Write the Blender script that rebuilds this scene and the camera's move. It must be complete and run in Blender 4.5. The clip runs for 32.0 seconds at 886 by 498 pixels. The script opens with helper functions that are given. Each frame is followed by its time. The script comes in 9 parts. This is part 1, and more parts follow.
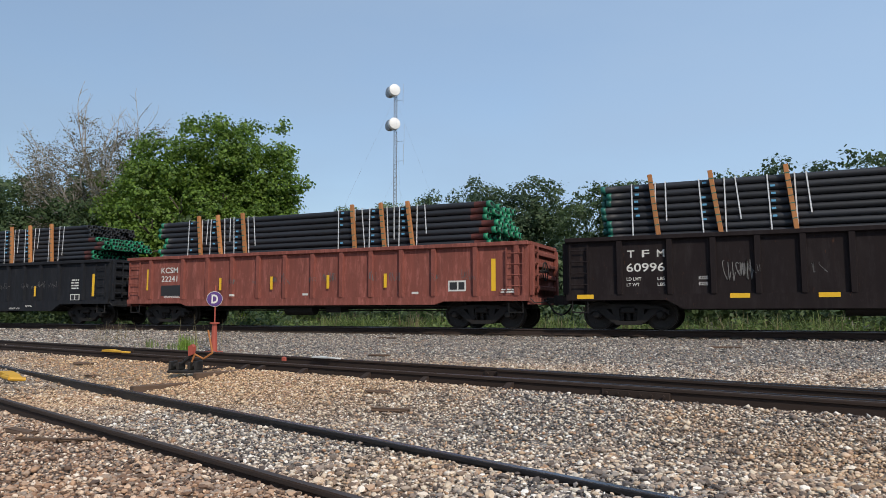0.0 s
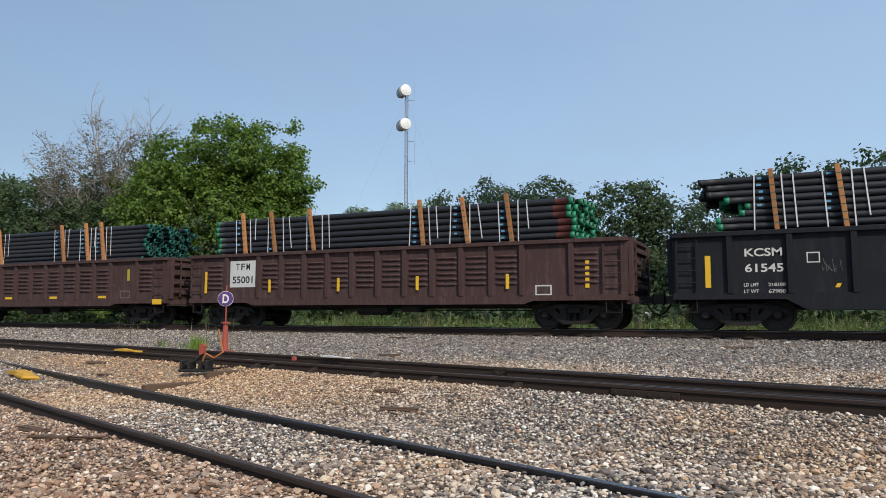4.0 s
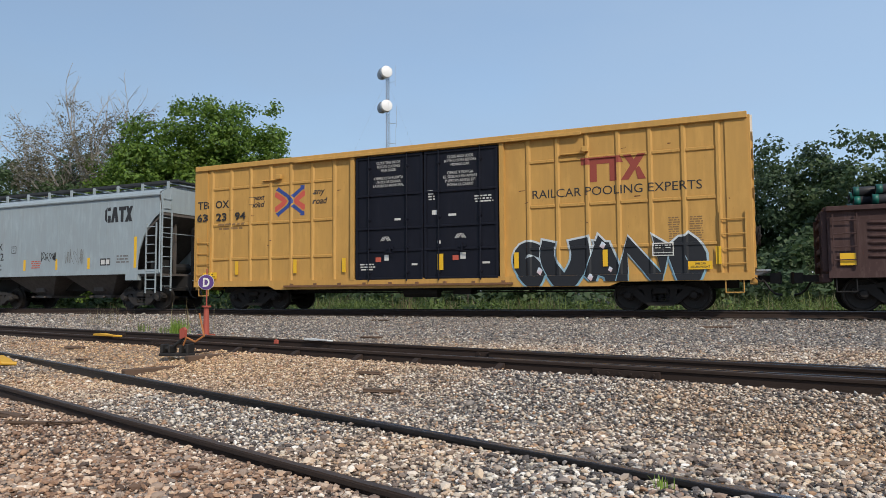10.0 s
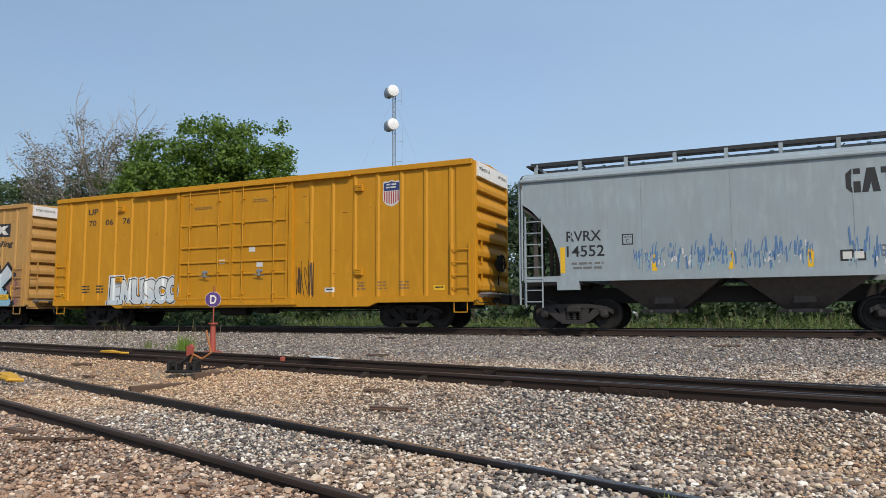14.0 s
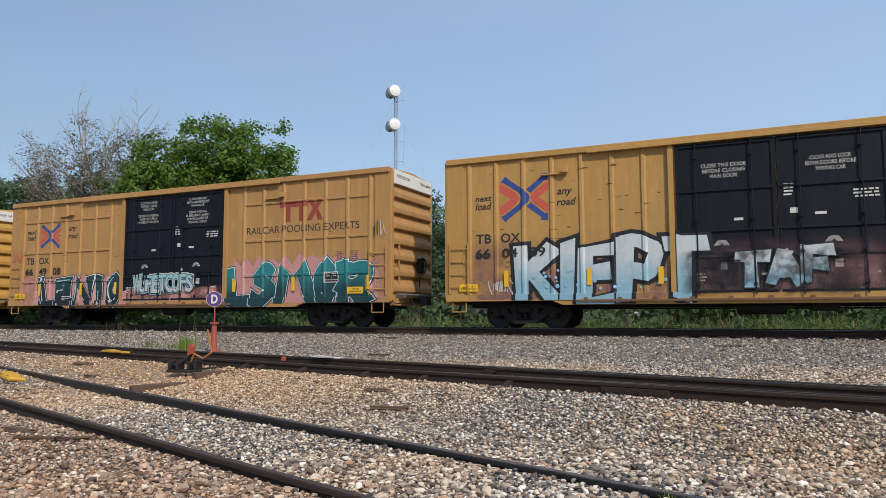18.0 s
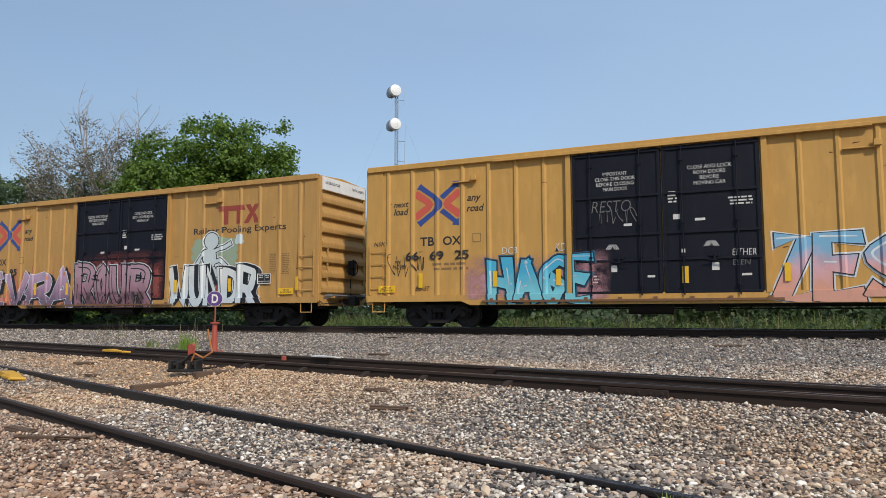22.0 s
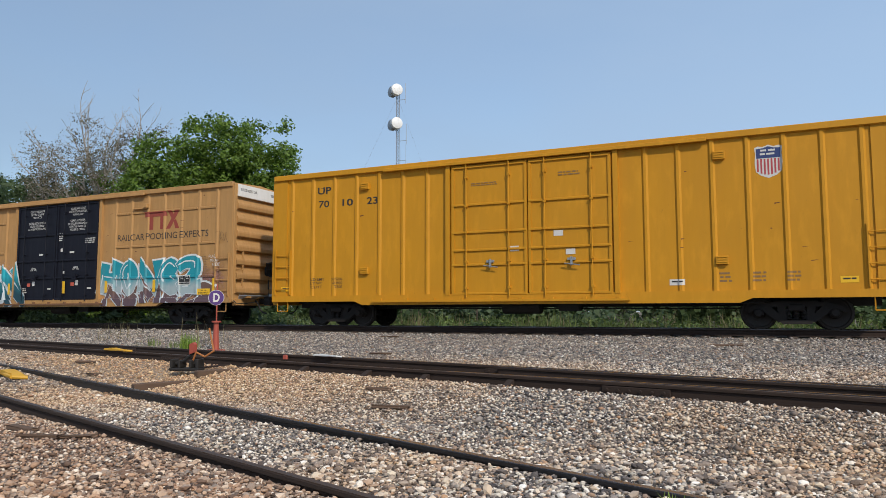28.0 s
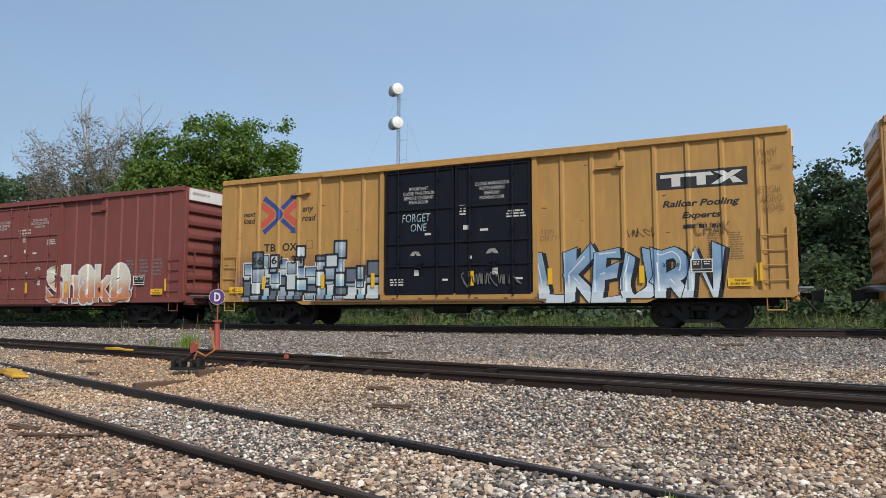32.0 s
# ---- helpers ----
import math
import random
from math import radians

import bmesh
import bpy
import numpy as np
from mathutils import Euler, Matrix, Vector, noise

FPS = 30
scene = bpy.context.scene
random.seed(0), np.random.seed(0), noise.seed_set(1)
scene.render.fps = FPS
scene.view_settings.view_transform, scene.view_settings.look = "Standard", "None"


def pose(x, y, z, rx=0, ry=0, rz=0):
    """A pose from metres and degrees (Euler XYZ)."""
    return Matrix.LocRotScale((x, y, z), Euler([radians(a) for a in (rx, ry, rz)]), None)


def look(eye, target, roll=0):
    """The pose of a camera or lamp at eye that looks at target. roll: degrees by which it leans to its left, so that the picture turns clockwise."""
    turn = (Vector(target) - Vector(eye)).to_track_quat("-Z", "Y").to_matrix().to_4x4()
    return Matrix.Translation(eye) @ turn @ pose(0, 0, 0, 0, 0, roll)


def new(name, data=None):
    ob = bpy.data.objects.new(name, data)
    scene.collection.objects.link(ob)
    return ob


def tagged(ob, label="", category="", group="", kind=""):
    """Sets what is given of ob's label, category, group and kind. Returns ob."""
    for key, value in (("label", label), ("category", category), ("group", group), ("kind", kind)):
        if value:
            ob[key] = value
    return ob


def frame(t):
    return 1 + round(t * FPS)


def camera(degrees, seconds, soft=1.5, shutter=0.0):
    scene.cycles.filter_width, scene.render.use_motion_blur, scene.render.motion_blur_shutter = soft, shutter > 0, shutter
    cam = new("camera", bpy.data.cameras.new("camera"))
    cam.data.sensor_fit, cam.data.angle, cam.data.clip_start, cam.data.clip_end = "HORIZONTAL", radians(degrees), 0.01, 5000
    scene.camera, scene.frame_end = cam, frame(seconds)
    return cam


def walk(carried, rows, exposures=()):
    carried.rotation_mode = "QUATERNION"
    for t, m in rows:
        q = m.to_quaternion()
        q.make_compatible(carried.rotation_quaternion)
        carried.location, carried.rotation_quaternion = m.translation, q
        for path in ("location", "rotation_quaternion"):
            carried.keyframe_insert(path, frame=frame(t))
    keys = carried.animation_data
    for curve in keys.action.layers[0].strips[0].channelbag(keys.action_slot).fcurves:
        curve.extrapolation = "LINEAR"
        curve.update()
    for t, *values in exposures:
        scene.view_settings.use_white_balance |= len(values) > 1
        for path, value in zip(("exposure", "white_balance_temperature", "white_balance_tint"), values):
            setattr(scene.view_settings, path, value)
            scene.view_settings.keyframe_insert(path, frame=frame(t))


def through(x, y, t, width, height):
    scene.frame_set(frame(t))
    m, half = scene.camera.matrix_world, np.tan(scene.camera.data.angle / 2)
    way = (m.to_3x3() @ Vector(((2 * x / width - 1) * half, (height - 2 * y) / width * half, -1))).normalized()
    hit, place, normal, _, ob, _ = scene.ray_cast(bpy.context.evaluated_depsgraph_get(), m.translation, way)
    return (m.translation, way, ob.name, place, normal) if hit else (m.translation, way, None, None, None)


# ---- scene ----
cam = camera(64.17, 32.0, soft=0.6)


def held(x, y, z, yaw, pitch, roll):
    """A hand-held camera: heading to the left of +y, tilt above level, lean."""
    return Matrix.Translation((x, y, z)) @ pose(0, 0, 0, 0, 0, yaw) @ pose(0, 0, 0, 90 + pitch, 0, 0) @ pose(0, 0, 0, 0, 0, roll)


walk(cam, [
    (0.0, held(-0.025, -0.021, 1.427, 24.670, 5.190, 0.022)),
    (0.5, held(-0.034, -0.015, 1.427, 25.221, 5.195, 0.059)),
    (1.0, held(-0.025, -0.012, 1.423, 25.605, 5.193, 0.102)),
    (1.5, held(-0.024, -0.010, 1.419, 25.646, 5.245, 0.143)),
    (2.0, held(-0.012, -0.006, 1.422, 25.637, 5.234, 0.066)),
    (2.5, held(-0.012, -0.002, 1.421, 25.622, 5.228, 0.079)),
    (3.0, held(-0.008, -0.006, 1.421, 25.610, 5.271, 0.086)),
    (3.5, held(0.001, -0.005, 1.419, 25.601, 5.219, 0.075)),
    (5.5, held(0.018, -0.008, 1.414, 25.552, 5.189, 0.057)),
    (6.0, held(0.018, 0.001, 1.410, 25.585, 5.117, 0.093)),
    (6.5, held(0.001, -0.001, 1.410, 25.598, 4.504, -0.105)),
    (7.0, held(0.000, 0.002, 1.411, 25.592, 3.912, -0.214)),
    (7.5, held(-0.000, 0.010, 1.413, 25.567, 3.765, -0.321)),
    (8.0, held(-0.013, 0.013, 1.412, 25.562, 3.765, -0.360)),
    (8.5, held(-0.020, 0.019, 1.411, 25.529, 3.812, -0.283)),
    (9.0, held(-0.013, 0.022, 1.408, 25.280, 3.781, -0.295)),
    (9.5, held(-0.008, 0.016, 1.408, 24.610, 3.848, -0.297)),
    (10.0, held(-0.002, 0.017, 1.408, 24.137, 3.785, -0.332)),
    (10.5, held(0.002, 0.023, 1.403, 24.065, 3.824, -0.325)),
    (11.0, held(0.003, 0.018, 1.404, 24.047, 3.787, -0.323)),
    (11.5, held(0.003, 0.012, 1.403, 24.077, 3.810, -0.313)),
    (12.0, held(0.002, 0.007, 1.397, 24.085, 4.049, -0.292)),
    (12.5, held(-0.003, -0.002, 1.398, 24.079, 4.367, -0.247)),
    (13.0, held(-0.011, -0.011, 1.398, 24.182, 4.798, -0.186)),
    (13.5, held(-0.011, -0.012, 1.397, 24.357, 5.108, -0.203)),
    (14.0, held(-0.013, -0.010, 1.399, 24.594, 5.247, -0.170)),
    (14.5, held(-0.012, -0.007, 1.399, 24.656, 5.191, -0.183)),
    (16.5, held(-0.017, 0.007, 1.390, 24.682, 5.265, -0.164)),
    (17.0, held(-0.017, 0.011, 1.392, 24.686, 5.218, -0.157)),
    (17.5, held(-0.015, 0.003, 1.391, 24.706, 5.225, -0.134)),
    (18.0, held(-0.003, 0.002, 1.391, 24.731, 5.257, -0.126)),
    (18.5, held(0.001, 0.001, 1.394, 24.745, 5.227, -0.082)),
    (19.0, held(0.007, -0.002, 1.395, 24.733, 5.204, -0.121)),
    (19.5, held(0.010, 0.000, 1.397, 24.784, 5.187, -0.127)),
    (20.0, held(0.000, -0.000, 1.400, 24.706, 5.173, -0.085)),
    (20.5, held(0.002, 0.005, 1.396, 24.772, 5.179, -0.166)),
    (21.0, held(0.003, 0.004, 1.393, 24.772, 5.191, -0.157)),
    (21.5, held(0.017, 0.007, 1.394, 24.805, 5.184, -0.200)),
    (22.0, held(0.014, -0.003, 1.394, 24.798, 5.226, -0.098)),
    (22.5, held(0.014, -0.004, 1.393, 24.762, 5.203, -0.051)),
    (23.0, held(0.010, 0.002, 1.394, 24.782, 5.211, -0.082)),
    (23.5, held(0.014, 0.007, 1.397, 24.820, 5.205, -0.104)),
    (24.0, held(0.011, 0.014, 1.400, 24.822, 5.185, -0.113)),
    (24.5, held(0.010, 0.006, 1.394, 24.821, 5.211, -0.000)),
    (25.0, held(0.012, 0.002, 1.393, 24.829, 5.187, -0.060)),
    (25.5, held(0.013, -0.000, 1.397, 24.831, 5.201, -0.084)),
    (27.5, held(0.006, -0.004, 1.393, 24.891, 5.174, -0.010)),
    (28.0, held(0.007, -0.003, 1.393, 24.895, 5.164, -0.039)),
    (28.5, held(0.002, -0.008, 1.395, 24.900, 5.140, -0.014)),
    (29.0, held(0.007, -0.004, 1.396, 24.907, 5.124, 0.017)),
    (29.5, held(0.002, 0.001, 1.396, 24.883, 5.108, -0.079)),
    (30.0, held(-0.001, 0.000, 1.393, 24.903, 5.129, -0.005)),
    (30.5, held(-0.003, -0.001, 1.394, 24.889, 5.129, 0.007)),
    (31.0, held(-0.003, -0.000, 1.394, 24.900, 5.130, 0.007)),
    (31.5, held(-0.001, -0.004, 1.395, 24.883, 5.128, -0.010)),
    (32.0, held(0.006, -0.009, 1.395, 24.945, 5.113, -0.004)),
])

# ---- world, sun, exposure ----
SUN = Vector((0.60, -0.50, 0.625)).normalized()
world = bpy.data.worlds.new("sky")
scene.world = world
world.use_nodes = True
wn = world.node_tree
wn.nodes.clear()
sky = wn.nodes.new("ShaderNodeTexSky")
sky.sky_type, sky.sun_disc = "NISHITA", False
sky.sun_elevation = math.asin(SUN.z)
sky.sun_rotation = math.atan2(SUN.x, SUN.y)
sky.air_density, sky.dust_density, sky.ozone_density = 1.2, 0.9, 3.0
# thin high haze over the blue
wco = wn.nodes.new("ShaderNodeTexCoord")
wmap = wn.nodes.new("ShaderNodeMapping")
wmap.inputs["Scale"].default_value = (1.0, 1.0, 2.6)
haze = wn.nodes.new("ShaderNodeTexNoise")
haze.inputs["Scale"].default_value, haze.inputs["Detail"].default_value = 2.2, 5.0
hramp = wn.nodes.new("ShaderNodeMapRange")
hramp.inputs["From Min"].default_value, hramp.inputs["From Max"].default_value = 0.35, 0.75
hramp.inputs["To Min"].default_value, hramp.inputs["To Max"].default_value = 0.52, 0.90
hmix = wn.nodes.new("ShaderNodeMix")
hmix.data_type = "RGBA"
hmix.inputs["B"].default_value = (2.34, 3.20, 4.42, 1)
back = wn.nodes.new("ShaderNodeBackground")
back.inputs["Strength"].default_value = 0.15
wout = wn.nodes.new("ShaderNodeOutputWorld")
wn.links.new(wco.outputs["Generated"], wmap.inputs["Vector"])
wn.links.new(wmap.outputs["Vector"], haze.inputs["Vector"])
wn.links.new(haze.outputs["Fac"], hramp.inputs["Value"])
wn.links.new(hramp.outputs["Result"], hmix.inputs["Factor"])
wn.links.new(sky.outputs["Color"], hmix.inputs["A"])
glow = wn.nodes.new("ShaderNodeVectorMath")
glow.operation = "DOT_PRODUCT"
glow.inputs[1].default_value = (0.90, 0.42, 0.0)
gspan = wn.nodes.new("ShaderNodeMapRange")
gspan.inputs["From Min"].default_value, gspan.inputs["From Max"].default_value = -0.55, 0.55
gspan.inputs["To Min"].default_value, gspan.inputs["To Max"].default_value = 0.90, 1.17
gmix = wn.nodes.new("ShaderNodeMix")
gmix.data_type, gmix.blend_type = "RGBA", "MULTIPLY"
gmix.inputs["Factor"].default_value = 1.0
wn.links.new(wco.outputs["Generated"], glow.inputs[0])
wn.links.new(glow.outputs["Value"], gspan.inputs["Value"])
wn.links.new(hmix.outputs["Result"], gmix.inputs["A"])
wn.links.new(gspan.outputs["Result"], gmix.inputs["B"])
wn.links.new(gmix.outputs["Result"], back.inputs["Color"])
wn.links.new(back.outputs["Background"], wout.inputs["Surface"])

sun = new("sun", bpy.data.lights.new("sun", "SUN"))
sun.data.energy, sun.data.angle, sun.data.color = 3.15, radians(1.5), (1.0, 0.90, 0.76)
sun.matrix_world = look(SUN * 200, (0, 0, 0))
scene.view_settings.exposure = 0.0

# ---- train's run: metres covered after t seconds ----
TRACK_Y, RAIL_Z = 21.45, 0.95


def run(t):
    return 9.59603 * t + 0.0067687 * (t - 16) ** 2 - 0.000055993 * (t - 16) ** 3


# ---- materials ----
def nodes_of(name):
    m = bpy.data.materials.new(name)
    m.use_nodes = True
    nt = m.node_tree
    return m, nt, nt.nodes["Principled BSDF"]


def add(nt, kind, **sets):
    n = nt.nodes.new("ShaderNode" + kind)
    for k, v in sets.items():
        n.inputs[k.replace("_", " ")].default_value = v
    return n


def mixer(nt, fac, a, b, blend="MIX"):
    n = nt.nodes.new("ShaderNodeMix")
    n.data_type, n.blend_type = "RGBA", blend
    for key, v in (("Factor", fac), ("A", a), ("B", b)):
        if isinstance(v, bpy.types.NodeSocket):
            nt.links.new(v, n.inputs[key])
        elif key == "Factor":
            n.inputs[key].default_value = v
        else:
            n.inputs[key].default_value = (*v, 1) if len(v) == 3 else v
    return n.outputs["Result"]


def ramp(nt, fac, stops):
    n = nt.nodes.new("ShaderNodeValToRGB")
    e = n.color_ramp.elements
    while len(e) < len(stops):
        e.new(0.5)
    for el, (p, c) in zip(e, stops):
        el.position, el.color = p, (*c, 1) if len(c) == 3 else c
    nt.links.new(fac, n.inputs["Fac"])
    return n.outputs["Color"]


def noisy(nt, scale, detail=4, stretch=(1, 1, 1), coord="Object", rough=0.55):
    co = nt.nodes.new("ShaderNodeTexCoord")
    mp = add(nt, "Mapping", Scale=stretch)
    n = add(nt, "TexNoise", Scale=scale, Detail=detail, Roughness=rough)
    nt.links.new(co.outputs[coord], mp.inputs["Vector"])
    nt.links.new(mp.outputs["Vector"], n.inputs["Vector"])
    return n.outputs["Fac"]


def bumpy(nt, bsdf, height, strength, distance=0.01):
    b = add(nt, "Bump", Strength=strength, Distance=distance)
    nt.links.new(height, b.inputs["Height"])
    nt.links.new(b.outputs["Normal"], bsdf.inputs["Normal"])


def shade(c, k):
    return tuple(min(1, v * k) for v in c)


def paint(name, base, dirt=(0.10, 0.075, 0.05), amount=0.45, rust=0.25, rough=0.55, spec=0.35, wear=0.0):
    """Weathered enamel on steel: run-down streaks, soot film, rust freckles."""
    m, nt, b = nodes_of(name)
    streak = noisy(nt, 3.0, 5, (3.2, 3.2, 0.22))
    s = ramp(nt, streak, [(0.42, (0, 0, 0)), (0.78, (amount,) * 3)])
    c = mixer(nt, noisy(nt, 0.5, 3), shade(base, 0.86), shade(base, 1.10))
    c = mixer(nt, s, c, mixer(nt, 0.45, base, dirt))
    film = ramp(nt, noisy(nt, 1.3, 6, (1, 1, 0.6)), [(0.45, (0, 0, 0)), (0.8, (amount * 0.8,) * 3)])
    c = mixer(nt, film, c, mixer(nt, 0.5, base, dirt))
    spots = ramp(nt, noisy(nt, 9.0, 8, (1, 1, 0.4), rough=0.72), [(0.63, (0, 0, 0)), (0.70, (min(0.9, rust * 2.2),) * 3)])
    c = mixer(nt, spots, c, (0.11, 0.042, 0.02))
    runs = ramp(nt, noisy(nt, 5.0, 4, (1.6, 1.6, 0.06), rough=0.65), [(0.62, (0, 0, 0)), (0.76, (amount * 0.4,) * 3)])
    c = mixer(nt, runs, c, mixer(nt, 0.6, base, (0.09, 0.05, 0.03)))
    pale = ramp(nt, noisy(nt, 2.4, 5, (1.6, 1.6, 0.5)), [(0.52, (0, 0, 0)), (0.75, (0.28,) * 3)])
    c = mixer(nt, pale, c, tuple(min(0.9, v * 1.5 + 0.012) for v in base))
    if wear:
        # chalky sun-bleached runs and scrapes
        scrape = ramp(nt, noisy(nt, 2.0, 7, (2.6, 2.6, 0.5), rough=0.75), [(0.50, (0, 0, 0)), (0.66, (wear,) * 3)])
        c = mixer(nt, scrape, c, tuple(min(0.8, v * 1.9 + 0.03) for v in base))
        fine = ramp(nt, noisy(nt, 14, 6, (1, 1, 0.35), rough=0.8), [(0.60, (0, 0, 0)), (0.70, (wear * 0.8,) * 3)])
        c = mixer(nt, fine, c, tuple(min(0.8, v * 2.6 + 0.05) for v in base))
    nt.links.new(c, b.inputs["Base Color"])
    r = add(nt, "MapRange", To_Min=rough - 0.1, To_Max=rough + 0.25)
    nt.links.new(streak, r.inputs["Value"])
    nt.links.new(r.outputs["Result"], b.inputs["Roughness"])
    b.inputs["Specular IOR Level"].default_value = spec
    bumpy(nt, b, noisy(nt, 1.7, 3, (1, 1, 0.6)), 0.25, 0.02)
    return m


def plain(name, base, vary=0.2, scale=8.0, rough=0.7, metal=0.0, stretch=(1, 1, 1), bump=0.2, dist=0.005, random_tone=0.0):
    m, nt, b = nodes_of(name)
    c = mixer(nt, noisy(nt, scale, 5, stretch), shade(base, 1 - vary), shade(base, 1 + vary))
    c = mixer(nt, noisy(nt, scale * 0.15, 3, stretch), c, shade(base, 1 - vary * 0.8), "MIX")
    if random_tone:
        info = nt.nodes.new("ShaderNodeObjectInfo")
        t = add(nt, "MapRange", To_Min=1 - random_tone, To_Max=1 + random_tone)
        nt.links.new(info.outputs["Random"], t.inputs["Value"])
        c = mixer(nt, 1.0, c, t.outputs["Result"], "MULTIPLY")
    nt.links.new(c, b.inputs["Base Color"])
    b.inputs["Roughness"].default_value, b.inputs["Metallic"].default_value = rough, metal
    if bump:
        bumpy(nt, b, noisy(nt, scale * 3, 5, stretch), bump, dist)
    return m


def faded(name, top, low, mid=None, rough=0.6):
    """Sprayed paint that blends from one colour to another up the letters."""
    m, nt, b = nodes_of(name)
    co = nt.nodes.new("ShaderNodeTexCoord")
    sep = nt.nodes.new("ShaderNodeSeparateXYZ")
    nt.links.new(co.outputs["Generated"], sep.inputs["Vector"])
    wob = add(nt, "Math")
    nt.links.new(sep.outputs["Z"], wob.inputs[0])
    n = add(nt, "MapRange", To_Min=-0.3, To_Max=0.3)
    nt.links.new(noisy(nt, 2.2, 3), n.inputs["Value"])
    nt.links.new(n.outputs["Result"], wob.inputs[1])
    stops = [(0.25, low), (0.75, top)] if mid is None else [(0.2, low), (0.5, mid), (0.8, top)]
    c = ramp(nt, wob.outputs["Value"], stops)
    c = mixer(nt, ramp(nt, noisy(nt, 5, 5, (1, 1, 0.4)), [(0.5, (0, 0, 0)), (0.75, (0.3,) * 3)]), c, shade(low, 0.6))
    nt.links.new(c, b.inputs["Base Color"])
    b.inputs["Roughness"].default_value = rough
    return m


def gravel_mat(name, sunk=False):
    """Crushed stone in mixed tans, greys and rusts; the sheet below the loose stones has its cells as texture."""
    m, nt, b = nodes_of(name)
    geo = nt.nodes.new("ShaderNodeNewGeometry")
    stops_grey = [(0.0, (0.035, 0.036, 0.042)), (0.20, (0.085, 0.088, 0.098)), (0.38, (0.25, 0.24, 0.235)), (0.56, (0.68, 0.63, 0.54)), (0.66, (0.34, 0.185, 0.105)), (0.74, (0.17, 0.165, 0.17)), (0.86, (0.62, 0.50, 0.37)), (1.0, (0.90, 0.87, 0.82))]
    stops_warm = [(0.0, (0.17, 0.11, 0.07)), (0.3, (0.55, 0.34, 0.18)), (0.6, (0.84, 0.60, 0.35)), (0.82, (0.42, 0.19, 0.09)), (1.0, (0.86, 0.72, 0.54))]
    if sunk:
        co = nt.nodes.new("ShaderNodeTexCoord")
        vo = add(nt, "TexVoronoi", Scale=34.0)
        nt.links.new(co.outputs["Object"], vo.inputs["Vector"])
        sep = nt.nodes.new("ShaderNodeSeparateColor")
        nt.links.new(vo.outputs["Color"], sep.inputs["Color"])
        pick = sep.outputs["Red"]
    else:
        pick = geo.outputs["Random Per Island"]
    sx = nt.nodes.new("ShaderNodeSeparateXYZ")
    nt.links.new(geo.outputs["Position"], sx.inputs["Vector"])
    warm = ramp(nt, noisy(nt, 0.22, 3, coord="Object"), [(0.46, (0.12,) * 3), (0.64, (0.65,) * 3)])
    west = add(nt, "MapRange", From_Min=-3.0, From_Max=-9.0)
    nt.links.new(sx.outputs["X"], west.inputs["Value"])
    near = add(nt, "MapRange", From_Min=13.5, From_Max=11.5)
    off = add(nt, "Math")
    off.operation = "MULTIPLY_ADD"
    nt.links.new(sx.outputs["X"], off.inputs[0])
    off.inputs[1].default_value = 0.36
    nt.links.new(sx.outputs["Y"], off.inputs[2])
    past = add(nt, "MapRange", From_Min=4.6, From_Max=6.0)
    nt.links.new(off.outputs["Value"], past.inputs["Value"])
    nt.links.new(sx.outputs["Y"], near.inputs["Value"])
    both = add(nt, "Math")
    both.operation = "MULTIPLY"
    nt.links.new(west.outputs["Result"], both.inputs[0])
    nt.links.new(near.outputs["Result"], both.inputs[1])
    warm = mixer(nt, mixer(nt, 1.0, both.outputs["Value"], past.outputs["Result"], "MULTIPLY"), warm, (0.9, 0.9, 0.9))
    bed = add(nt, "MapRange", From_Min=12.0, From_Max=15.0)
    nt.links.new(sx.outputs["Y"], bed.inputs["Value"])
    warm = mixer(nt, bed.outputs["Result"], warm, (0.08, 0.08, 0.08))
    c = mixer(nt, warm, ramp(nt, pick, stops_grey), ramp(nt, pick, stops_warm))
    stops_rust = [(0.0, (0.06, 0.042, 0.034)), (0.22, (0.22, 0.125, 0.08)), (0.45, (0.46, 0.27, 0.165)), (0.62, (0.17, 0.155, 0.15)), (0.82, (0.60, 0.40, 0.26)), (1.0, (0.78, 0.68, 0.56))]
    side = add(nt, "MapRange", From_Min=0.5, From_Max=-3.5, To_Max=0.85)
    nt.links.new(sx.outputs["X"], side.inputs["Value"])
    short = add(nt, "MapRange", From_Min=3.7, From_Max=2.9)
    nt.links.new(off.outputs["Value"], short.inputs["Value"])
    c = mixer(nt, mixer(nt, 1.0, side.outputs["Result"], short.outputs["Result"], "MULTIPLY"), c, ramp(nt, pick, stops_rust))
    c = mixer(nt, bed.outputs["Result"], c, mixer(nt, 0.30, c, (0.19, 0.18, 0.175)))
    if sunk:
        # mixed towards dark grit, which also paints shade into the gaps between stones
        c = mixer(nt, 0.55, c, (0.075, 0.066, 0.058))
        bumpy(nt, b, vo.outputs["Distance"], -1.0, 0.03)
    else:
        bumpy(nt, b, noisy(nt, 60, 4), 0.3, 0.004)
    nt.links.new(c, b.inputs["Base Color"])
    b.inputs["Roughness"].default_value = 0.88
    return m


